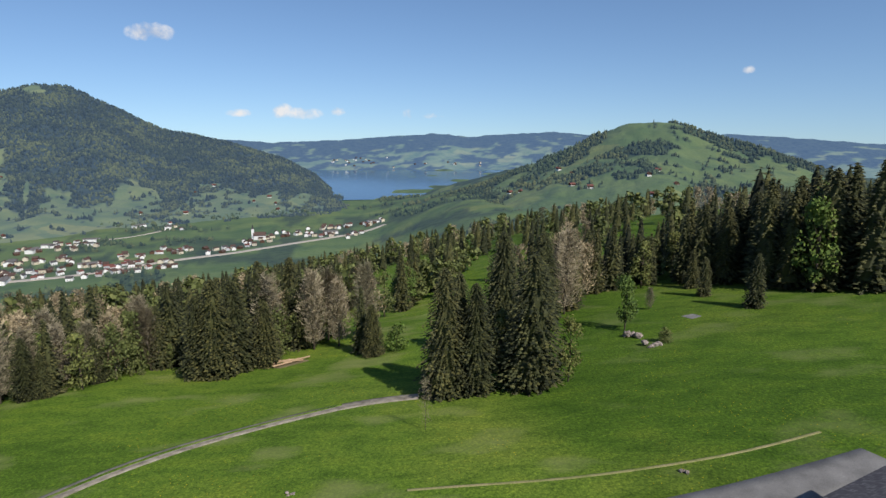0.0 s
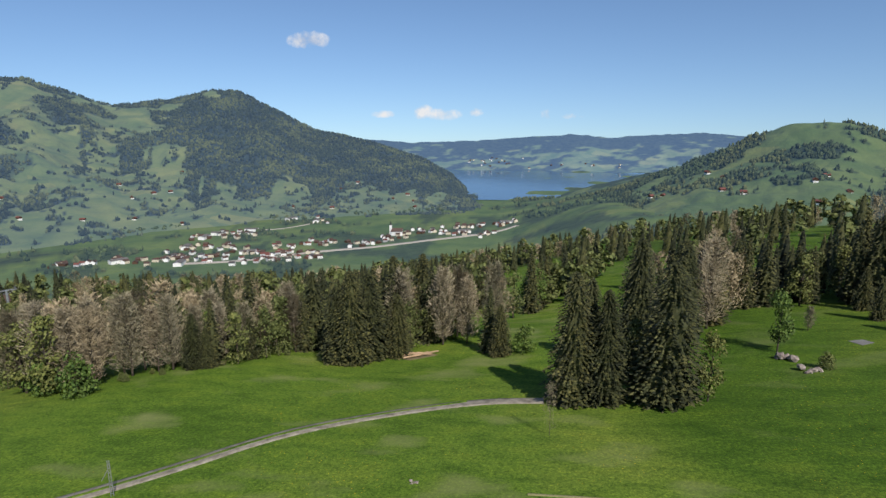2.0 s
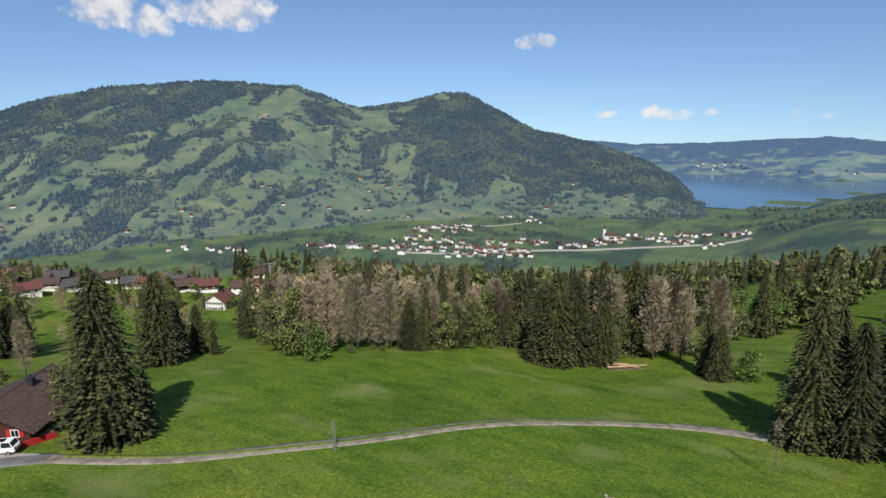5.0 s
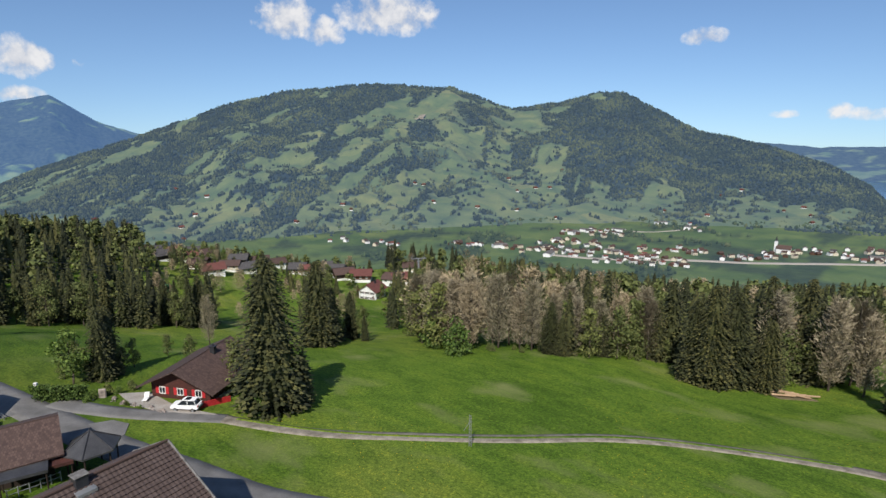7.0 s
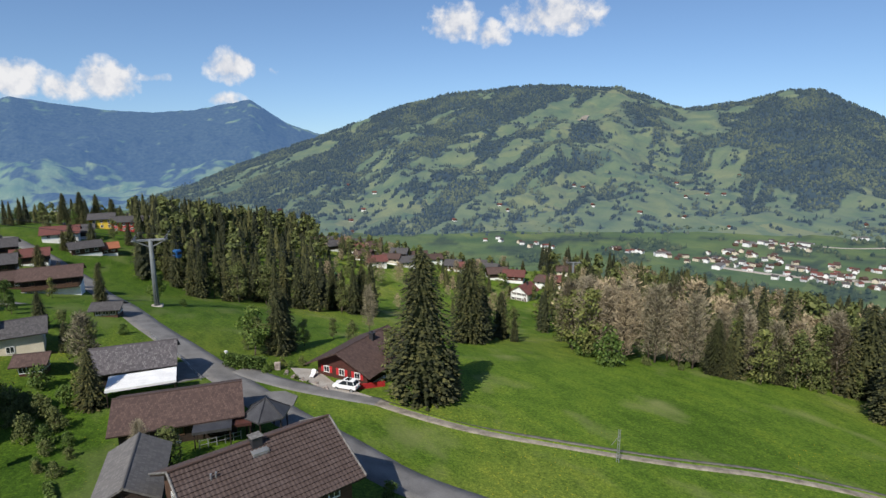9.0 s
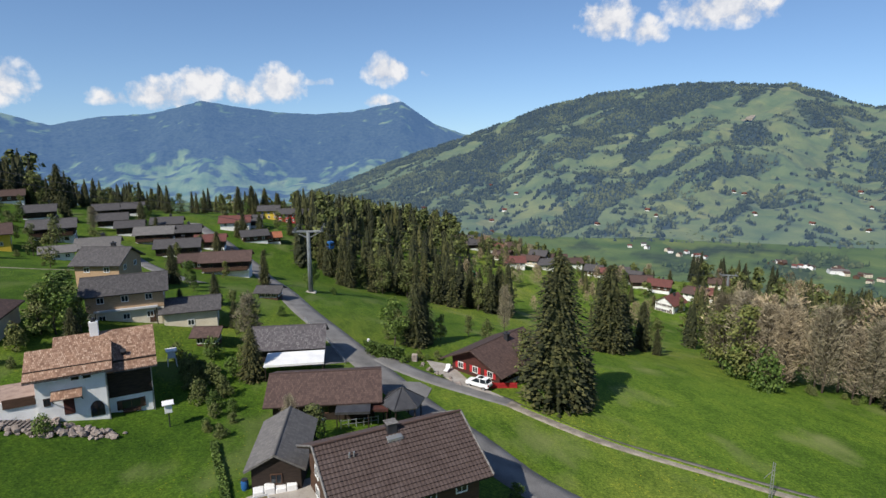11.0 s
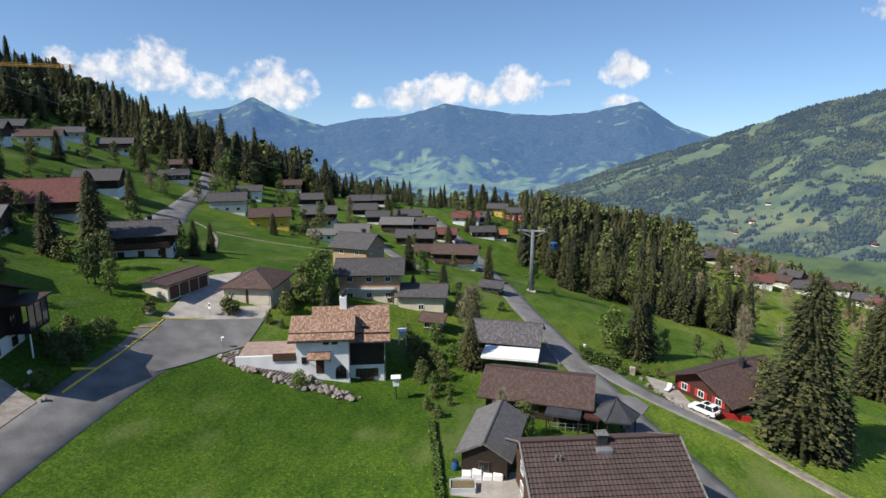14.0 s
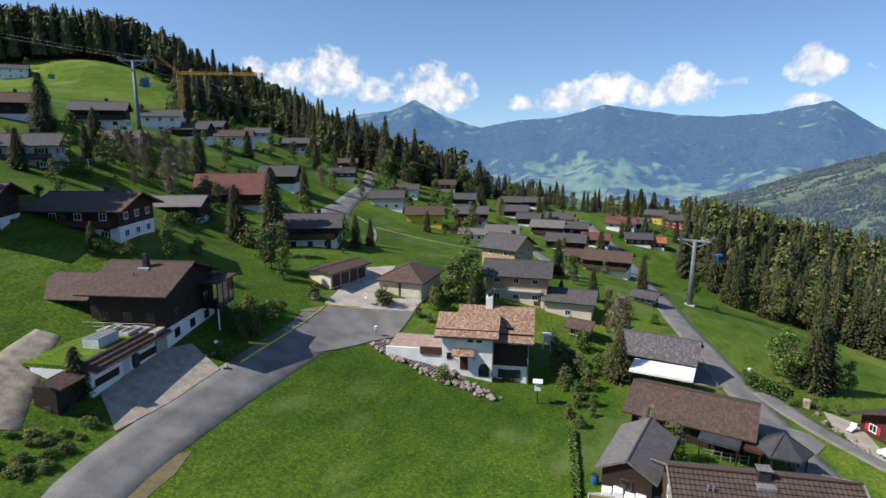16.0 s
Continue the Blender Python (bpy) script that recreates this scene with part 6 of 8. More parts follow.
def behind_village(n, az, rad, seed, tall):
    rng = random.Random(seed)
    for x, y, z in scatter(n, az, rad, lambda X, Y, A, Rr: np.ones_like(X), at_ground, seed):
        join_tree(rng.choice(["spruce", "spruce", "spruce", "beech"]), float(x), float(y), rng.uniform(*tall))


behind_village(130, (112, 125), (300, 400), 41, (15, 23))
behind_village(110, (103, 113), (300, 400), 42, (9, 14))
behind_village(60, (88, 100), (330, 420), 43, (9, 14))
behind_village(90, (126, 140), (395, 470), 44, (18, 25))
behind_village(420, (137, 153), (425, 520), 45, (23, 32))
behind_village(170, (125, 138), (335, 440), 46, (12, 19))
behind_village(110, (116, 126), (290, 380), 47, (14, 22))


def village_gaps(X, Y, A, Rr):
    return (fbm(X / 30, Y / 30, 88, 2) > 0.5).astype(float)


rng_low = random.Random(77)
for x, y, z in scatter(420, (57, 77), (195, 440), village_gaps, at_ground, 9):
    join_tree(rng_low.choice(["spruce", "beech", "beech", "bare"]), float(x), float(y), rng_low.uniform(5, 11))
wood_of("conifer_wood", "spruce", NEEDLES, "dark conifers deep in the mixed forest")
wood_of("broadleaf_wood", "beech", OLIVE, "young olive broadleaf trees in the forest")
wood_of("budding_wood", "bare", TWIGS, "grey-brown budding trees in the forest")


def valley_wood(X, Y, A, Rr):
    return (valley_cover(X, Y, A, Rr) > 0.5) * (Rr > 620) * (vnoise(X / 400, Y / 400, 9) > 0.3)


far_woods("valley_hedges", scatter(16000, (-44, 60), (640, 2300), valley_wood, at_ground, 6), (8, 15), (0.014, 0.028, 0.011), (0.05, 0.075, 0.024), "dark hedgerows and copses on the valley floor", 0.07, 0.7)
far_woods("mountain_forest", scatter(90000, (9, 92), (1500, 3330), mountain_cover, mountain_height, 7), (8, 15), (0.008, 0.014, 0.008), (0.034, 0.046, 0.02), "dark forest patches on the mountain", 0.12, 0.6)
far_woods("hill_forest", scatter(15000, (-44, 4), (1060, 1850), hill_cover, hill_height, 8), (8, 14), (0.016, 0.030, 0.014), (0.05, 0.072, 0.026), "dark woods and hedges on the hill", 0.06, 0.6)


def lakeside_town():
    rng = random.Random(14)
    first = [o for o in scene.objects if o.name.startswith("town_house") and o.parent is None][:4]
    for k in range(30):
        a, r = (rng.gauss(8.5, 1.3), rng.gauss(3720, 90)) if k < 20 else (rng.uniform(-4, 7), rng.uniform(3560, 3640))
        A, Rr = np.array([a]), np.array([r])
        x, y = -r * math.sin(radians(a)), r * math.cos(radians(a))
        m = pose(x, y, float(far_hills_height(np.array([x]), np.array([y]), A, Rr)[0]), 0, 0, rng.uniform(0, 180))
        copy_thing(rng.choice(first), m)


lakeside_town()


# farmsteads on the far slopes
def farms():
    rng = random.Random(21)
    first = None
    n = 0
    while n < 46:
        if n < 32:
            a = rng.uniform(14, 88)
            r = float(table(a, MOUNTAIN_FOOT)) + rng.uniform(60, 800)
            cov, hgt = mountain_cover, mountain_height
        else:
            a, r = rng.uniform(-34, -3), rng.uniform(1150, 1600)
            cov, hgt = hill_cover, hill_height
        A, Rr = np.array([a]), np.array([r])
        X, Y = -Rr * np.sin(np.radians(A)), Rr * np.cos(np.radians(A))
        if cov(X, Y, A, Rr)[0] > 0.2:
            continue
        n += 1
        z = float(hgt(X, Y, A, Rr)[0])
        if first is None:
            first = house(float(X[0]), float(Y[0]), rng.uniform(0, 360), 13, 9, 1.5, 3.5, 30, 0.8, WOOD_BROWN, WHITE, ROOF_RED, "brown farmhouse with a red roof on the mountain pasture", "farmhouse", chimney=False, z=z, group="farms on the far slopes", door=False, far=True)
        else:
            copy_thing(first, pose(float(X[0]), float(Y[0]), z, 0, 0, rng.uniform(0, 360)))


farms()


# ---- garden greenery among the village houses ----
PAVED = [o for o in scene.objects if o.name.split(".")[0] in ("road_main", "road_upper", "parking_place", "garage_yard", "road_far", "lane_village", "track_paved", "footpath")]
PAVED_AT = np.array([(v.co.x, v.co.y) for o in PAVED for v in o.data.vertices])


def near_road(x, y):
    return np.hypot(PAVED_AT[:, 0] - x, PAVED_AT[:, 1] - y).min() < 3.0


def gardens():
    rng = random.Random(31)
    walls = [(o.location.x, o.location.y) for o in scene.objects if o.get("category") == "house" and o.parent is None and o.location.length < 450]
    made = 0
    while made < 300:
        hx, hy = rng.choice(walls)
        r0 = math.hypot(hx, hy)
        az0 = math.degrees(math.atan2(-hx, hy)) % 360
        if not 54 < az0 < 156 or r0 < 72:
            continue
        x, y = hx + rng.uniform(-17, 17), hy + rng.uniform(-17, 17)
        if min(math.hypot(x - a, y - b) for a, b in walls) < 6.5 or math.hypot(x, y) < 88 or near_road(x, y):
            continue
        # keep clear of the ground between a house front and the lane
        if math.hypot(x, y) < math.hypot(hx, hy) - 3 and rng.random() < 0.75:
            continue
        kind = rng.choice(("bush", "shrub", "bush", "olive", "shrub", "spruce", "beech", "olive"))
        h = {"bush": (1.2, 2.4), "shrub": (1.0, 2.2), "olive": (5, 10), "beech": (4, 9), "spruce": (5, 12)}[kind]
        tree(kind, x, y, rng.uniform(*h), 1.0, "garden bushes beside the houses" if kind in ("bush", "shrub") else HOUSE_TREES)
        made += 1


gardens()
# trees, birches and shrubs between the upper chalets
for kind, x, y, h in [
        ("spruce", -66.2, -115.0, 7.7), ("spruce", -88.7, -142.6, 13.8), ("olive", -88.3, -121.7, 8.7), ("olive", -95.5, -126.5, 9.2), ("shrub", -79.0, -115.9, 3.4), ("bare", -96.0, -123.5, 9.8),
        ("bare", -96.1, -118.2, 11.8), ("bare", -100.5, -117.2, 14.2), ("bare", -108.7, -120.6, 11.0), ("spruce", -125.5, -133.2, 8.8), ("olive", -141.7, -138.3, 8.6), ("spruce", -161.1, -148.0, 9.5),
        ("spruce", -52.6, -77.2, 4.1), ("shrub", -54.2, -75.5, 2.0), ("shrub", -56.2, -74.7, 2.0), ("shrub", -91.1, -85.2, 4.4), ("shrub", -106.5, -112.0, 4.5), ("olive", -104.7, -106.7, 5.8),
        ("olive", -91.2, -136.4, 7.9), ("spruce", -97.9, -138.0, 9.0), ("spruce", -194.5, -143.9, 10.5), ("olive", -196.6, -137.4, 10.4), ("bare", -228.5, -132.5, 18.0), ("olive", -71.8, -126.6, 5.6),
        ("spruce", -112.0, -139.9, 6.1), ("olive", -178.5, -152.9, 9.1), ("olive", -186.6, -148.8, 9.2), ("olive", -237.7, -123.0, 11.7), ("shrub", -74.7, -88.1, 2.5), ("shrub", -83.2, -94.1, 2.9),
        ("shrub", -89.0, -96.6, 3.1), ("shrub", -93.9, -97.7, 2.6), ("shrub", -53.7, -85.0, 1.6)]:
    tree(kind, x, y, h, 1.1, HOUSE_TREES if kind != "shrub" else "garden bushes beside the houses")
# rough bank beside the driveway
bank_rng = random.Random(8)
for k in range(32):
    u, v = bank_rng.random(), bank_rng.random()
    x, y = -23.5 - 9.5 * u + 1.0 * v, -46.8 - 2.6 * u - 5.2 * v
    tree("shrub" if k % 3 else "bush", x, y, bank_rng.uniform(0.5, 1.0), 1.7, "rough growth on the bank", "low weedy shrub on the rough bank")
# dark shrubbery beside the parking place and behind the white house
for k, (x, y, h) in enumerate([(-55.9, -55.7, 3.1), (-58.3, -55.5, 3.6), (-61.3, -55.6, 3.5), (-65.0, -56.2, 3.3), (-55.3, -53.7, 2.3), (-57.6, -53.4, 2.8), (-67.0, -56.8, 2.4), (-57.6, -58.7, 2.8),
                               (-85.4, -18.8, 4.6), (-76.9, -16.0, 4.2), (-91.8, -16.6, 4.3), (-78.7, -13.2, 3.8), (-90.4, -21.4, 3.4), (-97.6, -19.3, 3.1), (-85.4, -12.8, 4.0), (-72.5, -13.5, 2.4), (-90.6, -11.9, 3.8), (-81.4, -18.3, 3.1), (-73.8, -11.5, 2.4), (-68.3, -13.7, 1.9), (-82.6, -15.2, 4.0),
                               (-88.3, -41.5, 4.6), (-93.1, -41.5, 4.2), (-83.5, -42.4, 2.5), (-98.7, -37.0, 3.8), (-83.2, -40.1, 1.9)]):
    tree(("shrub", "shrub", "bush", "shrub")[k % 4], x, y, h * 0.8, 0.9, "garden bushes beside the houses")
for x, y, h in [(-99.4, -39.6, 8.7), (-93.9, -40.7, 7.9)]:
    tree("beech" if h > 8 else "olive", x, y, h, 1.25, HOUSE_TREES)
tree("spruce", -84.5, -10.0, 7.0, 1.3, HOUSE_TREES, "dark round-topped conifer beside the barn")
tree("bare", -97.5, -11.5, 10.0, 1.15, HOUSE_TREES)


# ---- the white house with its stairs and terrace ----
def hero_white(x, y, yaw):
    e = thing("white_house", x, y, ground_z(x, y) + 1.0, yaw, "white plastered house with two mottled clay tile roofs", "house")
    t27 = math.tan(radians(27))
    part("front_wall", prism([(0, -4), (7, -4), (7, 5.2), (3.5, 5.2 + 3.5 * t27), (0, 5.2)], "x", -3.5, 3.5), WHITE, e)
    part("main_wall", prism([(1.5, -5), (12.5, -5), (12.5, 4.4), (7, 4.4 + 5.5 * t27), (1.5, 4.4)], "x", -1.5, 8.3), WHITE, e)
    part("timber_front", block(3.6, 8.36, 1.42, 1.52, 0.4, 4.2), WOOD_DARK, e, "black timber upper storey")
    part("timber_side", block(8.28, 8.4, 1.45, 12.5, 0.4, 4.3), WOOD_DARK, e)
    for va, zz in ((-0.7, 5.2 - 0.7 * t27), (7.7, 5.2 - 0.7 * t27)):
        part("front_roof", roof_slab(-4.5, 4.4, va, zz, 3.5, 5.2 + 3.5 * t27, 0.22, False, ROOF_MIXED), None, e)
    for va, zz in ((0.6, 4.4 - 0.9 * t27), (13.4, 4.4 - 0.9 * t27)):
        part("main_roof", roof_slab(-2.0, 9.2, va, zz, 7.0, 4.4 + 5.5 * t27, 0.22, False, ROOF_MIXED), None, e)
    part("snow_board", block(-4.5, 4.4, 0.35, 0.45, 5.45, 5.75), WOOD_DARK, e)
    part("snow_board", block(4.4, 9.2, 1.75, 1.85, 4.75, 5.02), WOOD_DARK, e)
    for xx, yy, zz, ll in ((-4.5, -0.78, 4.78, 8.9), (4.4, 0.52, 3.95, 4.8)):
        g = bmesh.new()
        tube(g, (xx, yy, zz), (xx + ll, yy, zz), 0.08)
        part("gutter", g, DARK_METAL, e)
    for xx, yy, z1, z0 in ((3.62, -0.1, 4.7, -3), (8.45, 1.35, 3.9, -4)):
        g = bmesh.new()
        tube(g, (xx, yy, z0), (xx, yy, z1), 0.07)
        part("downpipe", g, METAL, e)
    c = block(2.0, 3.0, 6.3, 7.2, 6.0, 8.9, 0.03)
    part("chimney", c, WHITE, e)
    cp = bmesh.new()
    tube(cp, (2.5, 6.7, 8.9), (2.5, 6.7, 9.4), 0.28, 0.2)
    part("chimney_cowl", cp, DARK_METAL, e)
    sd = bmesh.new()
    tube(sd, (5.6, 3.0, 5.3), (5.6, 2.6, 5.9), 0.32, 0.32, 12)
    part("dish", sd, DARK_METAL, e, "dark round satellite dish")
    # porch roof over the door
    part("porch_roof", roof_slab(-2.0, 1.1, -1.3, 2.35, 0.05, 3.0, 0.14, False, ROOF_MIXED), None, e)
    for xx in (-1.9, 1.0):
        b = bmesh.new()
        tube(b, (xx, -1.1, 2.4), (xx, 0, 1.6), 0.06)
        part("porch_brace", b, WOOD_DARK, e)
    d = block(-0.95, 0.15, -0.06, 0.04, 0.0, 2.1)
    box(d, -0.8, 0.0, -0.09, 0, 1.1, 1.9)
    part("door", d, WOOD_RED, e, "red-brown wooden door")
    # windows
    for xx in (0.5, 1.7):
        add_window(e, xx, 0, 4.15, 0, 0.8, 0.75, WOOD_DARK)
    add_window(e, -2.5, 0, 1.5, 0, 0.7, 0.9, WOOD_DARK)
    aw = bmesh.new()
    pts = [(2.4 + 0.65 * math.cos(a), 0.4 + 0.65 * math.sin(a)) for a in np.linspace(0, math.pi, 10)]
    outline = [(3.05, -0.9)] + pts + [(1.75, -0.9)]
    part("arched_window", prism(outline, "y", -0.06, 0.05), GLASS, e)
    for xx in (1.72, 2.4, 3.08):
        part("window_bar", block(xx - 0.05, xx + 0.05, -0.1, 0.02, -0.9, 0.45 if xx != 2.4 else 1.0), WOOD_DARK, e)
    add_window(e, 5.9, 1.5, -1.4, 0, 2.2, 1.2, WOOD_BROWN)
    for xx in (4.6, 7.2):
        part("shutter", block(xx - 0.28, xx + 0.28, 1.38, 1.46, -1.4, -0.15), WOOD_BROWN, e)
    part("planter", block(4.9, 6.9, 1.1, 1.42, -1.75, -1.45, 0.02), WOOD_BROWN, e)
    part("cellar_hatch", block(5.6, 6.5, 1.4, 1.47, -3.0, -2.1, 0.01), GREYWALL, e)
    # terrace with its white retaining wall on the uphill side
    part("terrace", block(-11.5, -3.5, 0.6, 6.5, -1.5, 2.5, 0.05), PAVERS, e, "reddish paved terrace")
    part("retaining_wall", block(-11.7, -3.5, 0.25, 0.6, -2.5, 2.62), WHITE, e, "white plastered retaining wall")
    part("railing", block(-6.7, -3.6, 0.05, 0.2, 1.9, 3.0, 0.02), WOOD_BROWN, e, "brown board railing")
    return e


wh = hero_white(-71.7, -28.8, -255)


def beside(h, dx, dy):
    """Plan place at dx, dy in a thing's own axes."""
    m = Matrix.Rotation(h.rotation_euler.z, 4, "Z") @ Vector((dx, dy, 0)) + h.location
    return m.x, m.y


STONE = mottled("rock", (0.13, 0.105, 0.095), (0.27, 0.225, 0.2), 1.5, 0.9, (0.34, 0.3, 0.27), 9.0, 0, 0.7, None, 0.25)
STEP = mottled("step_stone", (0.10, 0.085, 0.08), (0.19, 0.165, 0.155), 2.0, 0.9, None, 10.0)


def rock_meshes():
    out = []
    for k in range(6):
        rng = random.Random(k + 90)
        bm = bmesh.new()
        bmesh.ops.create_icosphere(bm, subdivisions=1, radius=0.5)
        for v in bm.verts:
            v.co *= rng.uniform(0.7, 1.2)
            v.co.z *= 0.75
        out.append(mesh_of("rock", bm, STONE))
    return out


ROCKS = rock_meshes()


def rock_garden():
    x, y = beside(wh, -6, -2)
    e = thing("rock_garden", x, y, 0, 0, "stone stairs between rows of reddish boulders", "stairs")
    rng = random.Random(4)
    n = 30
    a, b = Vector((*beside(wh, -13.6, 3.0), 0)), Vector((*beside(wh, -1.6, -2.4), 0))
    yaw = math.atan2(b.y - a.y, b.x - a.x)
    for i in range(n):
        p = a.lerp(b, i / n)
        s = part("step", block(-0.17, 0.17, -0.85, 0.85, -0.5, 0.0, 0.02), STEP, e)
        s.matrix_world = Matrix.Translation((p.x, p.y, ground_z(p.x, p.y) + 0.3)) @ Matrix.Rotation(yaw, 4, "Z")
    side = Vector((-math.sin(yaw), math.cos(yaw), 0))
    for i in range(150):
        u = rng.random() * 1.55
        o = rng.choice((1, -1)) * rng.uniform(1.0, 1.9)
        p = a + (b - a) * u + side * o
        if u > 1.0:
            p = b + (b - a) * (u - 1) + side * rng.uniform(-0.9, 1.2)
        r = new("rock", rng.choice(ROCKS))
        r.parent = e
        sc = rng.uniform(0.5, 1.15)
        r.matrix_world = Matrix.LocRotScale((p.x, p.y, ground_z(p.x, p.y) + rng.uniform(0.1, 0.35) * sc), Euler((rng.uniform(-0.4, 0.4), rng.uniform(-0.4, 0.4), rng.uniform(0, 6))), (sc, sc, sc))
    e.location.z = 0


rock_garden()


# ---- garages, gazebo, canopies ----
def hip_roof(e, L, D, z0, rise, over, mat):
    bm = bmesh.new()
    uvl = bm.loops.layers.uv.new("UVMap")
    o = over
    a = [bm.verts.new(p) for p in ((-L / 2 - o, -o, z0), (L / 2 + o, -o, z0), (L / 2 + o, D + o, z0), (-L / 2 - o, D + o, z0))]
    if D >= L:
        r = [bm.verts.new((0, L / 2, z0 + rise)), bm.verts.new((0, D - L / 2, z0 + rise))]
        fs = [(a[0], a[1], r[0]), (a[1], a[2], r[1], r[0]), (a[2], a[3], r[1]), (a[3], a[0], r[0], r[1])]
    else:
        r = [bm.verts.new((-L / 2 + D / 2, D / 2, z0 + rise)), bm.verts.new((L / 2 - D / 2, D / 2, z0 + rise))]
        fs = [(a[0], a[1], r[1], r[0]), (a[1], a[2], r[1]), (a[2], a[3], r[0], r[1]), (a[3], a[0], r[0])]
    for f in fs:
        bm.faces.new(f)
    low = [bm.verts.new(v.co - Vector((0, 0, 0.25))) for v in a]
    for i in range(4):
        j = (i + 1) % 4
        bm.faces.new((a[j], a[i], low[i], low[j]))
    bm.faces.new(low[::-1])
    bmesh.ops.recalc_face_normals(bm, faces=bm.faces)
    for f in bm.faces:
        n = f.normal
        for lp in f.loops:
            c = lp.vert.co
            lp[uvl].uv = (c.y, c.x * 1.1) if abs(n.x) > abs(n.y) else (c.x, c.y * 1.1)
    part("roof", bm, mat, e)
    for p, q in [(a0, r0) for a0, r0 in zip([(-L / 2 - o, -o, z0), (L / 2 + o, -o, z0)], [(0, L / 2, z0 + rise)] * 2)] if D >= L else []:
        b = bmesh.new()
        tube(b, p, q, 0.1, None, 6)
        part("hip_cap", b, mat, e)


def garage(x, y, yaw):
    e = thing("garage", x, y, ground_z(x, y) - 0.1, yaw, "cream double garage with a brown hipped tile roof", "garage")
    part("wall", block(-4, 4, 0, 10, -1, 2.9), CREAM, e)
    hip_roof(e, 8, 10, 2.9, 2.2, 0.7, ROOF_BROWN)
    for k in (-2.0, 2.0):
        d = block(k - 1.75, k + 1.75, -0.05, 0.02, 0.02, 2.45, 0.01)
        for i in range(5):
            box(d, k - 1.75, k + 1.75, -0.07, 0.0, 0.1 + i * 0.48, 0.52 + i * 0.48)
        part("garage_door", d, CREAM, e)
    part("pillar", block(-0.18, 0.18, -0.1, 0.02, 0, 2.6), WOOD_BROWN, e)


garage(-87.6, -48.0, -265)


def gazebo(x, y, yaw):
    e = thing("gazebo", x, y, ground_z(x, y), yaw, "open gazebo with a dark pyramid metal roof", "gazebo")
    bm = bmesh.new()
    n = 6
    ring = [bm.verts.new((2.9 * math.cos(a), 2.9 * math.sin(a), 2.7)) for a in np.arange(n) / n * 2 * math.pi]
    top = bm.verts.new((0, 0, 4.5))
    low = [bm.verts.new(v.co - Vector((0, 0, 0.18))) for v in ring]
    for i in range(n):
        j = (i + 1) % n
        bm.faces.new((ring[i], ring[j], top))
        bm.faces.new((low[i], low[j], ring[j], ring[i]))
    bm.faces.new(low[::-1])
    part("roof", bm, ROOF_METAL, e)
    for i in range(n):
        a = i / n * 2 * math.pi
        b = bmesh.new()
        tube(b, (2.9 * math.cos(a), 2.9 * math.sin(a), 2.74), (0, 0, 4.54), 0.06, None, 6)
        part("hip_rib", b, DARK_METAL, e)
        b = bmesh.new()
        tube(b, (2.4 * math.cos(a), 2.4 * math.sin(a), -0.5), (2.4 * math.cos(a), 2.4 * math.sin(a), 2.6), 0.09)
        part("post", b, WOOD_DARK, e)
    f = bmesh.new()
    tube(f, (0, 0, 4.4), (0, 0, 4.9), 0.1, 0.02)
    part("finial", f, DARK_METAL, e)


ROOF_METAL = mottled("dark_sheet_metal", (0.05, 0.05, 0.055), (0.085, 0.085, 0.09), 0.8, 0.45, None, 10.0, 0.3)
gazebo(-68.1, 9.7, 92)


def canopy(x, y, yaw, L, D, h, mat, label, posts=WOOD_DARK):
    e = thing("canopy", x, y, ground_z(x, y), yaw, label, "canopy")
    part("roof", block(-L / 2, L / 2, 0, D, h, h + 0.16, 0.02), mat, e)
    part("fascia", block(-L / 2, L / 2, -0.06, 0.0, h - 0.12, h + 0.2), mat, e)
    for xx in (-L / 2 + 0.2, L / 2 - 0.2):
        for yy in (0.2, D - 0.2):
            b = bmesh.new()
            tube(b, (xx, yy, -1.0), (xx, yy, h), 0.08)
            part("post", b, posts, e)


canopy(-83.1, -4.0, -273, 8.6, 5.0, 2.7, WHITE, "flat white roofed terrace canopy")
canopy(-102.9, -31.5, -259, 9.5, 2.4, 2.3, GREYWALL, "pale balcony slab on posts before the tan house")
canopy(-65.7, 3.3, 81, 4.2, 2.4, 2.0, ROOF_METAL, "small lean-to with a dark sheet roof")
canopy(-66.6, 6.2, 79, 3.0, 2.6, 1.9, WOOD_RED, "little garden shelter with a red roof")


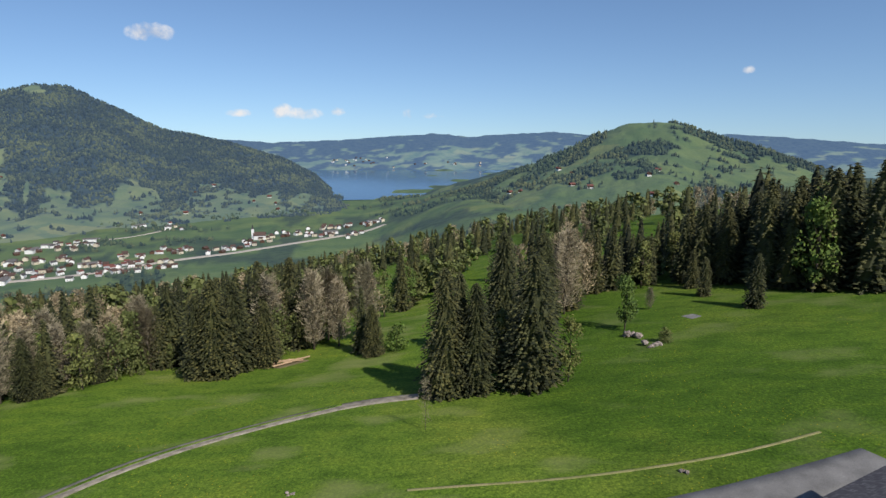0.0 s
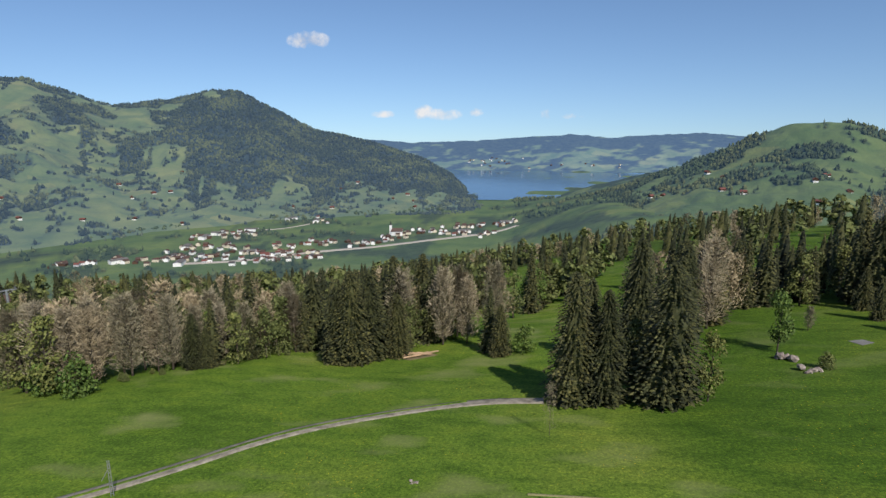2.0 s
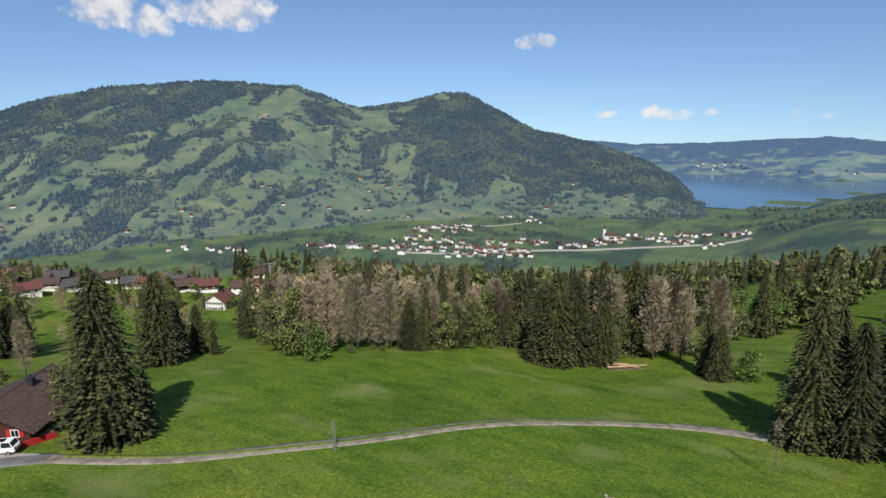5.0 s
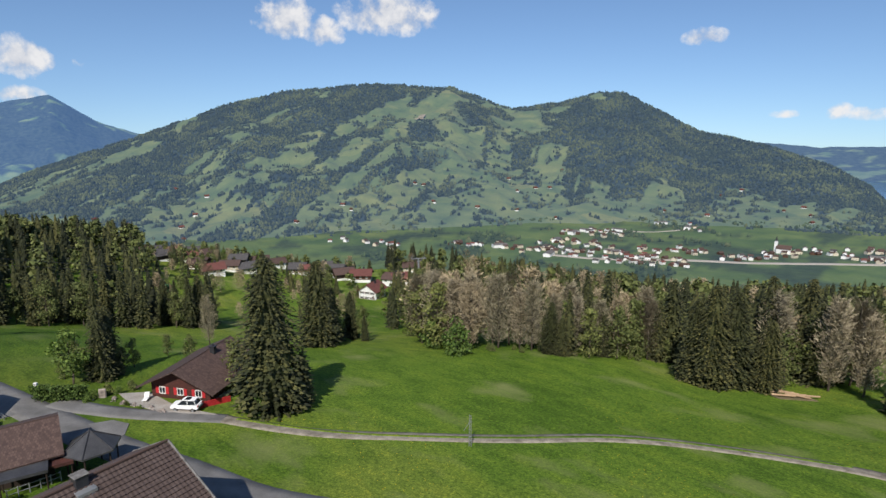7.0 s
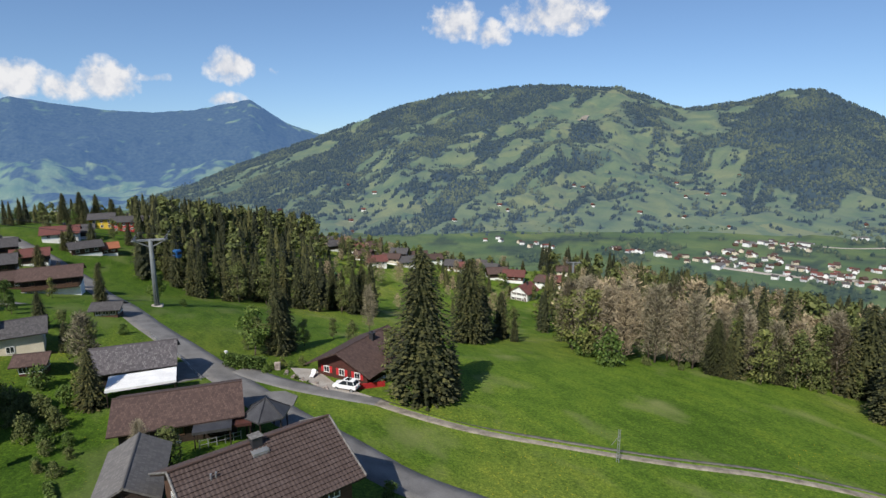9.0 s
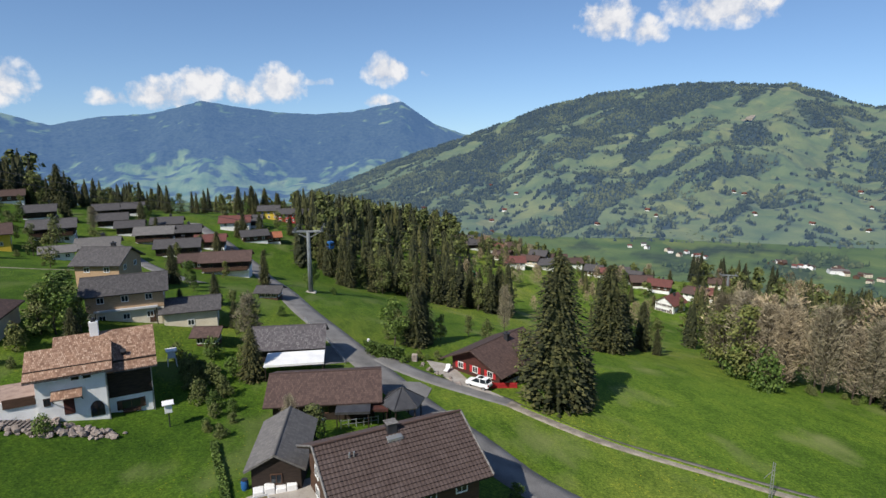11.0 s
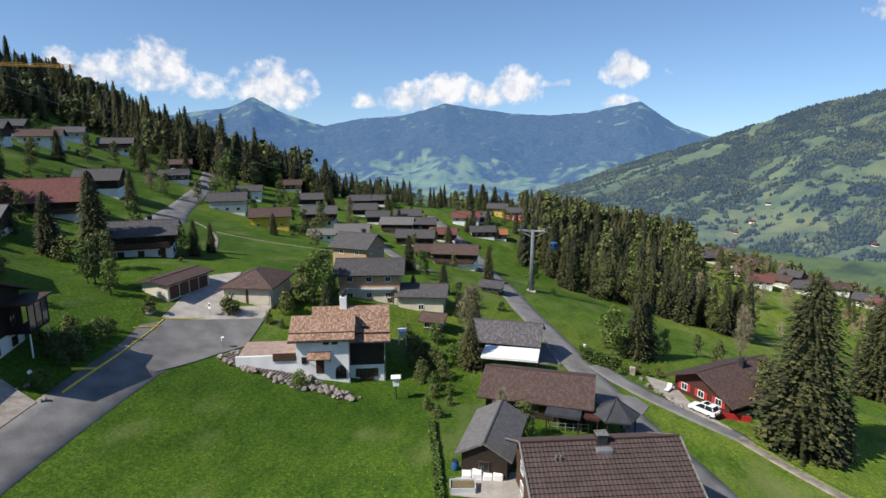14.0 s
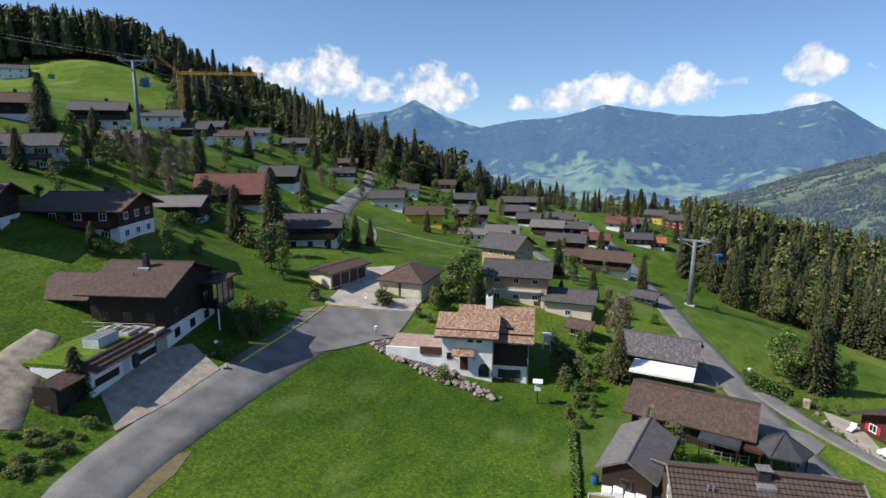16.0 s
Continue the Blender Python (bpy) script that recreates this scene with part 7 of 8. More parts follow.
# parts of the dark chalet: annex, glazed balcony and the garage before it
def dark_chalet_parts(e):
    part("annex_wall", block(-11.4, -4.5, 1.0, 9.2, -1.0, 5.7), WOOD_DARK, e)
    part("annex_roof", roof_slab(-12.3, -4.7, -0.2, 5.55, 5.0, 7.5, 0.2, False, ROOF_BROWN), None, e)
    part("annex_roof", roof_slab(-12.3, -4.7, 10.2, 5.55, 5.0, 7.5, 0.2, False, ROOF_BROWN), None, e)
    stack = block(-0.3, 0.3, 4.2, 4.8, 8.0, 10.4, 0.02)
    tube(stack, (0, 4.5, 10.4), (0, 4.5, 10.8), 0.14)
    part("chimney", stack, DARK_METAL, e)
    part("chimney_flashing", block(-0.7, 0.7, 3.7, 4.2, 8.3, 8.75, 0.02), METAL, e)
    vent = bmesh.new()
    tube(vent, (-0.6, 2.6, 7.9), (-0.6, 2.6, 8.6), 0.09)
    part("vent_pipe", vent, METAL, e)
    # glazed balcony at the far end of the gable
    part("balcony_floor", block(4.55, 7.0, 8.0, 12.4, 2.5, 2.7), WOOD_DARK, e)
    for yy in (8.0, 9.5, 11.0, 12.4):
        part("balcony_post", block(6.9, 7.02, yy - 0.06, yy + 0.06, 2.7, 5.9), WOOD_DARK, e)
    for xx in (5.3, 6.2):
        part("balcony_post", block(xx, xx + 0.12, 7.94, 8.06, 2.7, 5.9), WOOD_DARK, e)
    part("balcony_glass", block(6.94, 6.97, 8.1, 12.3, 2.8, 5.8), GLASS, e, "tall glass panes of the balcony")
    part("balcony_rail", block(4.6, 7.05, 7.9, 7.98, 3.6, 3.72), WOOD_DARK, e)
    part("balcony_roof", block(4.4, 7.5, 7.5, 12.9, 5.9, 6.1), ROOF_BROWN, e)
    for yy in (8.2, 12.2):
        leg = bmesh.new()
        tube(leg, (6.8, yy, -2), (6.8, yy, 2.5), 0.1)
        part("balcony_leg", leg, WHITE, e)
    # terrace before the front, with a thin rail
    part("terrace_slab", block(-4.6, 4.4, -1.9, 0.0, -1.5, 2.75, 0.03), CONCRETE, e, "pale concrete terrace slab")
    rail = bmesh.new()
    for k in range(8):
        xx = -4.4 + k * 1.24
        tube(rail, (xx, -1.8, 2.7), (xx, -1.8, 3.65), 0.03, None, 6)
    tube(rail, (-4.4, -1.8, 3.65), (4.3, -1.8, 3.65), 0.03, None, 6)
    tube(rail, (-4.4, -1.8, 3.2), (4.3, -1.8, 3.2), 0.02, None, 6)
    part("terrace_rail", rail, METAL, e, "thin metal terrace rail")


dark_chalet_parts(black)


def front_garage(x, y, yaw):
    e = thing("garage_block", x, y, ground_z(x, y) - 0.2, yaw, "white garage block with a grass roof and brown edge", "garage")
    part("wall", block(-5.4, 5.4, 0, 6.6, -1.5, 2.6), WHITE, e)
    part("roof_edge", roof_slab(-5.7, 6.6, -0.9, 2.45, 1.3, 3.15, 0.14, False, ROOF_BROWN), None, e)
    for k in range(3):
        part("snow_bar", block(-5.7, 6.6, -0.6 + k * 0.7, -0.52 + k * 0.7, 2.75 + k * 0.223, 2.86 + k * 0.223), DARK_METAL, e)
    part("side_roof", roof_slab(-9.3, -5.7, -0.2, 2.35, 1.6, 2.9, 0.14, False, ROOF_BROWN), None, e)
    part("side_wall", block(-9.0, -5.4, 0.6, 3.0, -1.5, 2.45), WOOD_DARK, e)
    part("turf", block(-5.4, 5.4, 1.25, 7.4, 2.6, 3.02), GRASS, e, "grass-grown flat roof")
    for k in (-3.3, 3.2):
        part("garage_door", block(k - 1.8, k + 1.8, -0.06, 0.02, 0.05, 2.2, 0.01), WHITE, e)
        part("door_panel", block(k - 1.7, k + 1.7, -0.10, -0.05, 0.75, 1.55), WOOD_DARK, e)
    part("door", block(-0.9, 0.0, -0.06, 0.02, 0, 2.05), GREYWALL, e)
    part("meter_box", block(0.5, 1.3, -0.35, 0.0, 0.5, 1.9, 0.03), DARK_METAL, e)


front_garage(-39.5, -54.45, 195.6)


def raised_bed(x, y, z, yaw, L, D, h, glazed):
    e = thing("raised_bed", x, y, z, yaw, "grey timber raised bed on the turf roof" + (", glass lid" if glazed else ""), "garden bed")
    for v0, v1 in ((-D / 2, -D / 2 + 0.08), (D / 2 - 0.08, D / 2)):
        for k in range(3):
            part("board", block(-L / 2, L / 2, v0, v1, h * k / 3 - 0.05, h * (k + 1) / 3 - 0.07), GREYWALL, e)
    for u0, u1 in ((-L / 2, -L / 2 + 0.08), (L / 2 - 0.08, L / 2)):
        part("end_board", block(u0, u1, -D / 2 + 0.08, D / 2 - 0.08, -0.05, h - 0.07), GREYWALL, e)
    part("soil", block(-L / 2 + 0.08, L / 2 - 0.08, -D / 2 + 0.08, D / 2 - 0.08, -0.05, h - 0.2), DIRT, e)
    if glazed:
        for k in range(3):
            u = -L / 2 + L * k / 3
            part("lid", block(u + 0.04, u + L / 3 - 0.04, -D / 2, D / 2, h - 0.05, h), METAL, e)


raised_bed(-39.1, -57.9, 17.42, 105, 1.9, 3.0, 1.1, True)
raised_bed(-42.9, -58.2, 17.42, 105, 1.2, 2.4, 0.5, False)
raised_bed(-42.3, -60.4, 17.42, 105, 1.0, 2.0, 0.6, False)
# dark panels standing in for the shade inside the open garage bays
for k in range(4):
    gd = block(-4.4 + k * 2.25, -2.4 + k * 2.25, -0.08, 0.02, 0.1, 2.15, 0.01)
    part("garage_door", gd, WOOD_BROWN, garages, "dark brown panel in place of a shaded garage opening")


# ---- vehicles ----
TYRE = mottled("tyre_rubber", (0.012, 0.012, 0.012), (0.025, 0.025, 0.025), 3.0, 0.8)
LAMP_RED = mottled("tail_lamp", (0.3, 0.01, 0.01), (0.4, 0.02, 0.02), 3.0, 0.3)


def car(x, y, yaw, paint, label):
    e = thing("car", x, y, ground_z(x, y) + 0.14, yaw, label, "car")
    # side outline of the body, then the glasshouse
    body = [(-2.2, 0.32), (2.2, 0.32), (2.25, 0.62), (2.15, 0.86), (1.2, 1.02), (-1.95, 1.08), (-2.25, 0.95), (-2.27, 0.55)]
    bm = prism(body, "y", -0.9, 0.9)
    bmesh.ops.bevel(bm, geom=list(bm.edges), offset=0.09, segments=2, affect="EDGES")
    part("body", bm, paint, e, smooth_faces=False)
    cab = bmesh.new()
    lo = [(-2.0, -0.84, 1.04), (1.15, -0.84, 1.0), (1.15, 0.84, 1.0), (-2.0, 0.84, 1.04)]
    hi = [(-1.65, -0.66, 1.62), (0.25, -0.66, 1.64), (0.25, 0.66, 1.64), (-1.65, 0.66, 1.62)]
    a, b = [cab.verts.new(p) for p in lo], [cab.verts.new(p) for p in hi]
    cab.faces.new(b)
    cab.faces.new(a[::-1])
    for i in range(4):
        j = (i + 1) % 4
        cab.faces.new((a[i], a[j], b[j], b[i]))
    bmesh.ops.recalc_face_normals(cab, faces=cab.faces)
    part("glasshouse", cab, GLASS, e, "dark window glass")
    rf = block(-1.72, 0.3, -0.68, 0.68, 1.60, 1.69, 0.04)
    part("roof", rf, paint, e)
    part("sunroof", block(-0.9, 0.0, -0.5, 0.5, 1.69, 1.70), GLASS, e)
    for yy in (-0.72, 0.72):
        for x0, x1 in ((-1.95, -1.62), (1.1, 0.25), (-0.6, -0.55)):
            p = bmesh.new()
            tube(p, (x0, yy * 1.15, 1.05), (x1, yy * 0.94, 1.62), 0.05, None, 5)
            part("pillar", p, paint, e)
    for xx in (-1.4, 1.38):
        for yy in (-0.82, 0.82):
            w = bmesh.new()
            tube(w, (xx, yy - 0.11, 0.2), (xx, yy + 0.11, 0.2), 0.34, None, 18)
            o = part("wheel", w, TYRE, e)
            h = bmesh.new()
            tube(h, (xx, yy - 0.12, 0.2), (xx, yy + 0.12, 0.2), 0.21, None, 10)
            part("rim", h, METAL, o)
    for yy in (-0.68, 0.68):
        part("tail_lamp", block(-2.28, -2.2, yy - 0.16, yy + 0.16, 0.72, 0.95, 0.01), LAMP_RED, e)
        part("headlamp", block(2.14, 2.24, yy - 0.18, yy + 0.18, 0.64, 0.80, 0.01), METAL, e)
    part("bumper", block(-2.3, -2.22, -0.75, 0.75, 0.36, 0.52, 0.01), DARK_METAL, e)
    e.scale = (0.9, 0.92, 0.95)
    return e


CAR_WHITE, _n, _l, _b = material("white_car_paint", 0.25)
_b.inputs["Base Color"].default_value = (0.78, 0.78, 0.78, 1)
CAR_BLUE, _n, _l, _b = material("grey_blue_car_paint", 0.25)
_b.inputs["Base Color"].default_value = (0.16, 0.20, 0.26, 1)
car(-80.4, 23.3, 224, CAR_WHITE, "white car parked on the chalet's forecourt")
car(-101.1, -97.5, -36, CAR_BLUE, "grey-blue car parked below the hedge")
car(-215.7, -146.2, -176, CAR_WHITE, "white car beside the upper road")
car(-261.9, -168.5, -197, CAR_BLUE, "dark car on the upper parking place")

# ---- gondola line ----
BLUE_CABIN = mottled("blue_cabin", (0.02, 0.09, 0.26), (0.03, 0.12, 0.32), 1.0, 0.35)
GREEN_CABIN = mottled("green_cabin", (0.03, 0.25, 0.06), (0.05, 0.32, 0.09), 1.0, 0.35)


MAST = mottled("weathered_mast_steel", (0.13, 0.15, 0.155), (0.19, 0.21, 0.215), 0.6, 0.6, None, 12.0, 0.3)


def pylon(x, y, yaw, h):
    e = thing("gondola_pylon", x, y, ground_z(x, y), yaw, "grey tubular steel gondola pylon with a wide crossarm", "pylon")
    t = bmesh.new()
    tube(t, (0, 0, -1), (0, 0, h), 0.62, 0.42, 16)
    part("mast", t, MAST, e, smooth_faces=True)
    part("footing", block(-1.2, 1.2, -1.2, 1.2, -1.5, 0.25, 0.05), CONCRETE, e)
    a = block(-3.6, 3.6, -0.25, 0.25, h - 0.2, h + 0.25, 0.04)
    part("crossarm", a, METAL, e)
    for s in (-3.2, 3.2):
        b = block(s - 0.2, s + 0.2, -2.6, 2.6, h + 0.3, h + 0.55, 0.03)
        part("sheave_beam", b, METAL, e)
        for k in range(6):
            w = bmesh.new()
            tube(w, (s - 0.08, -2.3 + k * 0.92, h + 0.72), (s + 0.08, -2.3 + k * 0.92, h + 0.72), 0.24, None, 10)
            part("sheave", w, DARK_METAL, e)
        r = bmesh.new()
        for k in (-2.6, 2.6):
            tube(r, (s + 0.5, k, h + 0.4), (s + 0.5, k, h + 1.4), 0.03, None, 5)
        tube(r, (s + 0.5, -2.6, h + 1.4), (s + 0.5, 2.6, h + 1.4), 0.03, None, 5)
        part("catwalk_rail", r, METAL, e)
    l = bmesh.new()
    for xx in (-0.2, 0.2):
        tube(l, (xx, -0.8, 0.5), (xx, -0.62, h - 0.5), 0.025, None, 5)
    part("ladder", l, METAL, e)
    for s in (-1.4, 1.4):
        b = bmesh.new()
        tube(b, (s * 2.4, 0, h), (0, 0, h - 1.6), 0.1, None, 6)
        part("brace", b, METAL, e)
    return e


p1 = pylon(-142.4, -1.8, -277, 15.2)
p2 = pylon(-115.6, -144.4, 128, 21.3)
p3 = pylon(-223.1, 181.5, 61, 13.0)


def gondola(x, y, z, yaw, mat, label):
    e = thing("gondola_cabin", x, y, z, yaw, label, "gondola", "gondola cabins on the cable")
    c = block(-0.95, 0.95, -0.85, 0.85, 0, 2.1)
    for v in c.verts:
        if v.co.z > 1 or v.co.z < 0.1:
            v.co.x *= 0.82
            v.co.y *= 0.85
    bmesh.ops.subdivide_edges(c, edges=list(c.edges), cuts=1, use_grid_fill=True)
    for v in c.verts:
        if 0.4 < v.co.z < 1.7:
            v.co.x *= 1.12
            v.co.y *= 1.1
    bmesh.ops.bevel(c, geom=list(c.edges), offset=0.05, segments=1, affect="EDGES")
    part("cabin_shell", c, mat, e)
    for yy, n in ((-0.98, 0), (0.98, 0)):
        part("cabin_window", block(-0.7, 0.7, yy - 0.03, yy + 0.03, 0.95, 1.7), GLASS, e)
    for xx in (-1.09, 1.09):
        part("cabin_window", block(xx - 0.03, xx + 0.03, -0.6, 0.6, 0.95, 1.7), GLASS, e)
    part("ski_rack", block(-0.7, 0.7, -1.2, -1.0, 0.3, 0.7), DARK_METAL, e)
    h = bmesh.new()
    tube(h, (0, 0, 2.05), (0, 0, 3.9), 0.05)
    tube(h, (-0.4, 0, 3.9), (0.4, 0, 3.9), 0.08)
    part("hanger", h, DARK_METAL, e)


gondola(-170.0, 4.0, 5.4, 30, BLUE_CABIN, "blue gondola cabin hanging from the cable")
gondola(-173.6, 47.7, -6.8, 30, GREEN_CABIN, "green gondola cabin hanging from the cable")
gondola(-95.4, -115.7, 49.1, 30, BLUE_CABIN, "blue gondola cabin hanging from the cable")
gondola(-162.7, -252.1, 60.3, 30, GREEN_CABIN, "green gondola cabin hanging from the cable")


def cable(a, b, sag, label, r=0.05):
    cu = bpy.data.curves.new("cable", "CURVE")
    cu.dimensions, cu.bevel_depth, cu.bevel_resolution = "3D", r, 1
    s = cu.splines.new("POLY")
    s.points.add(19)
    for i in range(20):
        u = i / 19
        p = Vector(a).lerp(Vector(b), u)
        s.points[i].co = (p.x, p.y, p.z - sag * 4 * u * (1 - u), 1)
    cu.materials.append(DARK_METAL)
    tmp = bpy.data.objects.new("tmp", cu)
    me = bpy.data.meshes.new_from_object(tmp)
    bpy.data.objects.remove(tmp)
    o = new("cable", me)
    tagged(o, label, "cable", "cables of the gondola line")


def pulley(p, h, s):
    m = Matrix.Translation(p.location) @ Matrix.Rotation(p.rotation_euler.z, 4, "Z")
    return m @ Vector((s, 0, h + 1.0))


for s in (-3.2, 3.2):
    cable(pulley(p1, 15.2, s), pulley(p2, 21.3, s), 3.0, "dark steel gondola rope over the village")
    cable(pulley(p3, 13.0, s), pulley(p1, 15.2, s), 5.0, "dark steel gondola rope over the wood")
    cable(pulley(p2, 21.3, s), pulley(p2, 21.3, s) + Vector((20, -260, 55)), 4.0, "dark steel gondola rope up the mountain")


# ---- crane ----
CRANE = mottled("crane_yellow", (0.45, 0.24, 0.04), (0.56, 0.32, 0.06), 1.0, 0.5)


def lattice_beam(bm, a, b, w, step):
    a, b = Vector(a), Vector(b)
    d = (b - a).normalized()
    u = d.orthogonal().normalized()
    v = d.cross(u)
    n = int((b - a).length / step)
    cs = [u * w + v * w, u * w - v * w, -u * w - v * w, -u * w + v * w]
    for c in cs:
        tube(bm, a + c, b + c, 0.06, None, 4)
    for i in range(n):
        p, q = a + d * (i * step), a + d * ((i + 1) * step)
        for k in range(4):
            tube(bm, p + cs[k], q + cs[(k + 1) % 4], 0.03, None, 3)


def crane(x, y, z, h, jib_yaw):
    e = thing("crane", x, y, z, jib_yaw, "yellow lattice tower crane among the houses", "crane")
    b = bmesh.new()
    lattice_beam(b, (0, 0, -2), (0, 0, h), 0.6, 1.4)
    part("mast", b, CRANE, e)
    b = bmesh.new()
    lattice_beam(b, (-1, 0, h), (30, 0, h + 0.6), 0.35, 1.4)
    part("jib", b, CRANE, e)
    b = bmesh.new()
    lattice_beam(b, (0, 0, h), (-7, 0, h + 6), 0.3, 1.4)
    part("counter_jib", b, CRANE, e)
    b = bmesh.new()
    tube(b, (-7, 0, h + 6), (18, 0, h + 0.8), 0.05, None, 4)
    part("tie_rod", b, DARK_METAL, e)


crane(-157.7, -174.2, 40.8, 18.7, -222)


# ---- small things about the place ----
def hedge(points, w, h):
    p = np.array(points, float).reshape(-1, 2)
    rng = random.Random(6)
    e = thing("hedge", p[0][0], p[0][1], 0, 0, "clipped green hedge beside the drive", "hedge")
    v, f = [], []
    d = np.concatenate([[0], np.cumsum(np.hypot(*np.diff(p, axis=0).T))])
    for k in range(3200):
        u = rng.uniform(0, d[-1])
        x, y = np.interp(u, d, p[:, 0]) + rng.uniform(-w, w), np.interp(u, d, p[:, 1]) + rng.uniform(-w, w)
        c = Vector((x - p[0][0], y - p[0][1], ground_z(x, y) + rng.random() ** 0.6 * h))
        nn = Vector((rng.uniform(-1, 1), rng.uniform(-1, 1), rng.uniform(-0.2, 1))).normalized()
        e1 = nn.orthogonal().normalized() * rng.uniform(0.1, 0.2)
        e2 = nn.cross(e1)
        n = len(v)
        v += [tuple(c + e1), tuple(c + e2), tuple(c - e1), tuple(c - e2)]
        f.append((n, n + 1, n + 2, n + 3))
    part("foliage", pieces_mesh("foliage", v, f, LEAVES), None, e)


hedge([-96.2, 7.8, -94.2, 10.4, -92.9, 13.2], 0.7, 2.2)
hedge([-79.3, -93.5, -89.2, -98.3, -97.9, -101.7], 0.8, 1.8)


def post(x, y, h):
    e = thing("lattice_post", x, y, ground_z(x, y), 20, "weathered steel post with a strut beside the track", "post")
    b = bmesh.new()
    for dx in (-0.16, 0.16):
        tube(b, (dx, 0, -0.4), (dx * 0.6, 0, h), 0.05, None, 6)
    part("pole", b, METAL, e)
    b = bmesh.new()
    tube(b, (-0.9, 0, h * 0.45), (0, 0, h * 0.8), 0.04, None, 6)
    part("strut", b, METAL, e)
    for k in range(8):
        part("rung", block(-0.15, 0.15, -0.03, 0.03, 0.3 + k * 0.5, 0.36 + k * 0.5), METAL, e)


post(-48.0, 47.1, 4.3)


def white_box(x, y, h, s, name, label):
    e = thing(name, x, y, ground_z(x, y), 15, label, "weather box")
    part("cabinet", block(-s, s, -s, s, h, h + 1.1, 0.02), WHITE, e)
    part("cap", block(-s - 0.25, s + 0.25, -s - 0.25, s + 0.25, h + 1.1, h + 1.22, 0.02), WHITE, e)
    if name == "weather_screen":
        for dx in (-s, s):
            for dy in (-s, s):
                b = bmesh.new()
                tube(b, (dx * 1.3, dy * 1.3, -0.3), (dx, dy, h), 0.07, None, 6)
                part("leg", b, WHITE, e)
    else:
        b = bmesh.new()
        tube(b, (0, 0, -0.3), (0, 0, h), 0.07)
        part("pole", b, DARK_METAL, e)


white_box(-70.3, -18.2, 2.0, 0.4, "birdhouse", "white box on a dark pole in the garden")
white_box(-88.5, -21.7, 1.2, 0.5, "weather_screen", "white louvred weather screen on four legs")


def flagpole(x, y, h):
    e = thing("flagpole", x, y, ground_z(x, y), 0, "white flagpole with a red and white flag", "flagpole")
    b = bmesh.new()
    tube(b, (0, 0, -0.3), (0, 0, h), 0.06, 0.04)
    part("pole", b, METAL, e)
    part("flag", block(0.03, 0.08, 0.02, 0.7, h * 0.45, h * 0.75), RED, e)
    part("flag_cross", block(0.0, 0.11, 0.2, 0.5, h * 0.56, h * 0.62), WHITE, e)


flagpole(-71.9, 6.8, 4.6)


def lamp_globe(x, y, h):
    e = thing("garden_lamp", x, y, ground_z(x, y), 0, "garden lamp with a white globe", "lamp")
    b = bmesh.new()
    tube(b, (0, 0, -0.2), (0, 0, h), 0.05)
    part("pole", b, DARK_METAL, e)
    b = bmesh.new()
    bmesh.ops.create_icosphere(b, subdivisions=2, radius=0.25, matrix=Matrix.Translation((0, 0, h + 0.2)))
    part("globe", b, WHITE, e, smooth_faces=True)


lamp_globe(-49.4, -52.2, 1.6)
lamp_globe(-64.2, -0.1, 1.8)


def sign(x, y):
    e = thing("parking_sign", x, y, ground_z(x, y), 60, "no parking sign on a short post", "sign")
    b = bmesh.new()
    tube(b, (0, 0, -0.2), (0, 0, 1.5), 0.04)
    part("pole", b, METAL, e)
    part("panel", block(-0.35, 0.35, -0.05, -0.02, 1.1, 2.1, 0.01), WHITE, e)
    d = bmesh.new()
    tube(d, (0, -0.09, 1.75), (0, -0.05, 1.75), 0.25, None, 16)
    part("disc", d, RED, e, "red-rimmed round symbol")
    d = bmesh.new()
    tube(d, (0, -0.11, 1.75), (0, -0.08, 1.75), 0.17, None, 16)
    part("disc_centre", d, BLUE_CABIN, e)


sign(-80.7, -50.7)


def planter(x, y):
    e = thing("planter", x, y, ground_z(x, y), 10, "concrete tub with a dry grey shrub", "planter")
    part("tub", block(-0.8, 0.8, -0.5, 0.5, -0.1, 0.7, 0.05), STONE, e)
    rng = random.Random(2)
    v, f = leafy_crown(rng, 2.6, 1.0, 10, 40, 0.14, 0.2)
    part("shrub", pieces_mesh("shrub", v, f, OLIVE), None, e)


planter(-82.5, -49.0)
planter(-75.8, -57.4)


def barrel(x, y):
    e = thing("barrel", x, y, ground_z(x, y), 0, "blue plastic rain barrel by the shed", "barrel")
    b = bmesh.new()
    for k, (r0, r1, z0, z1) in enumerate(((0.3, 0.36, 0, 0.3), (0.36, 0.36, 0.3, 0.7), (0.36, 0.3, 0.7, 1.0))):
        tube(b, (0, 0, z0), (0, 0, z1), r0, r1, 14)
    part("drum", b, BLUE_CABIN, e)
    b = bmesh.new()
    tube(b, (0, 0, 1.0), (0, 0, 1.06), 0.32, None, 14)
    part("lid", b, DARK_METAL, e)


barrel(-52.2, -7.6)


def crate(x, y, yaw, L, D, h, mat, name, label):
    e = thing(name, x, y, ground_z(x, y), yaw, label, name.replace("_", " "))
    for xx in (-L / 2, L / 2 - 0.08):
        part("side_board", block(xx, xx + 0.08, -D / 2, D / 2, -0.3, h), mat, e)
    for yy in (-D / 2, D / 2 - 0.08):
        part("end_board", block(-L / 2, L / 2, yy, yy + 0.08, -0.3, h), mat, e)
    part("soil", block(-L / 2 + 0.08, L / 2 - 0.08, -D / 2 + 0.08, D / 2 - 0.08, -0.3, h - 0.15), DIRT, e)


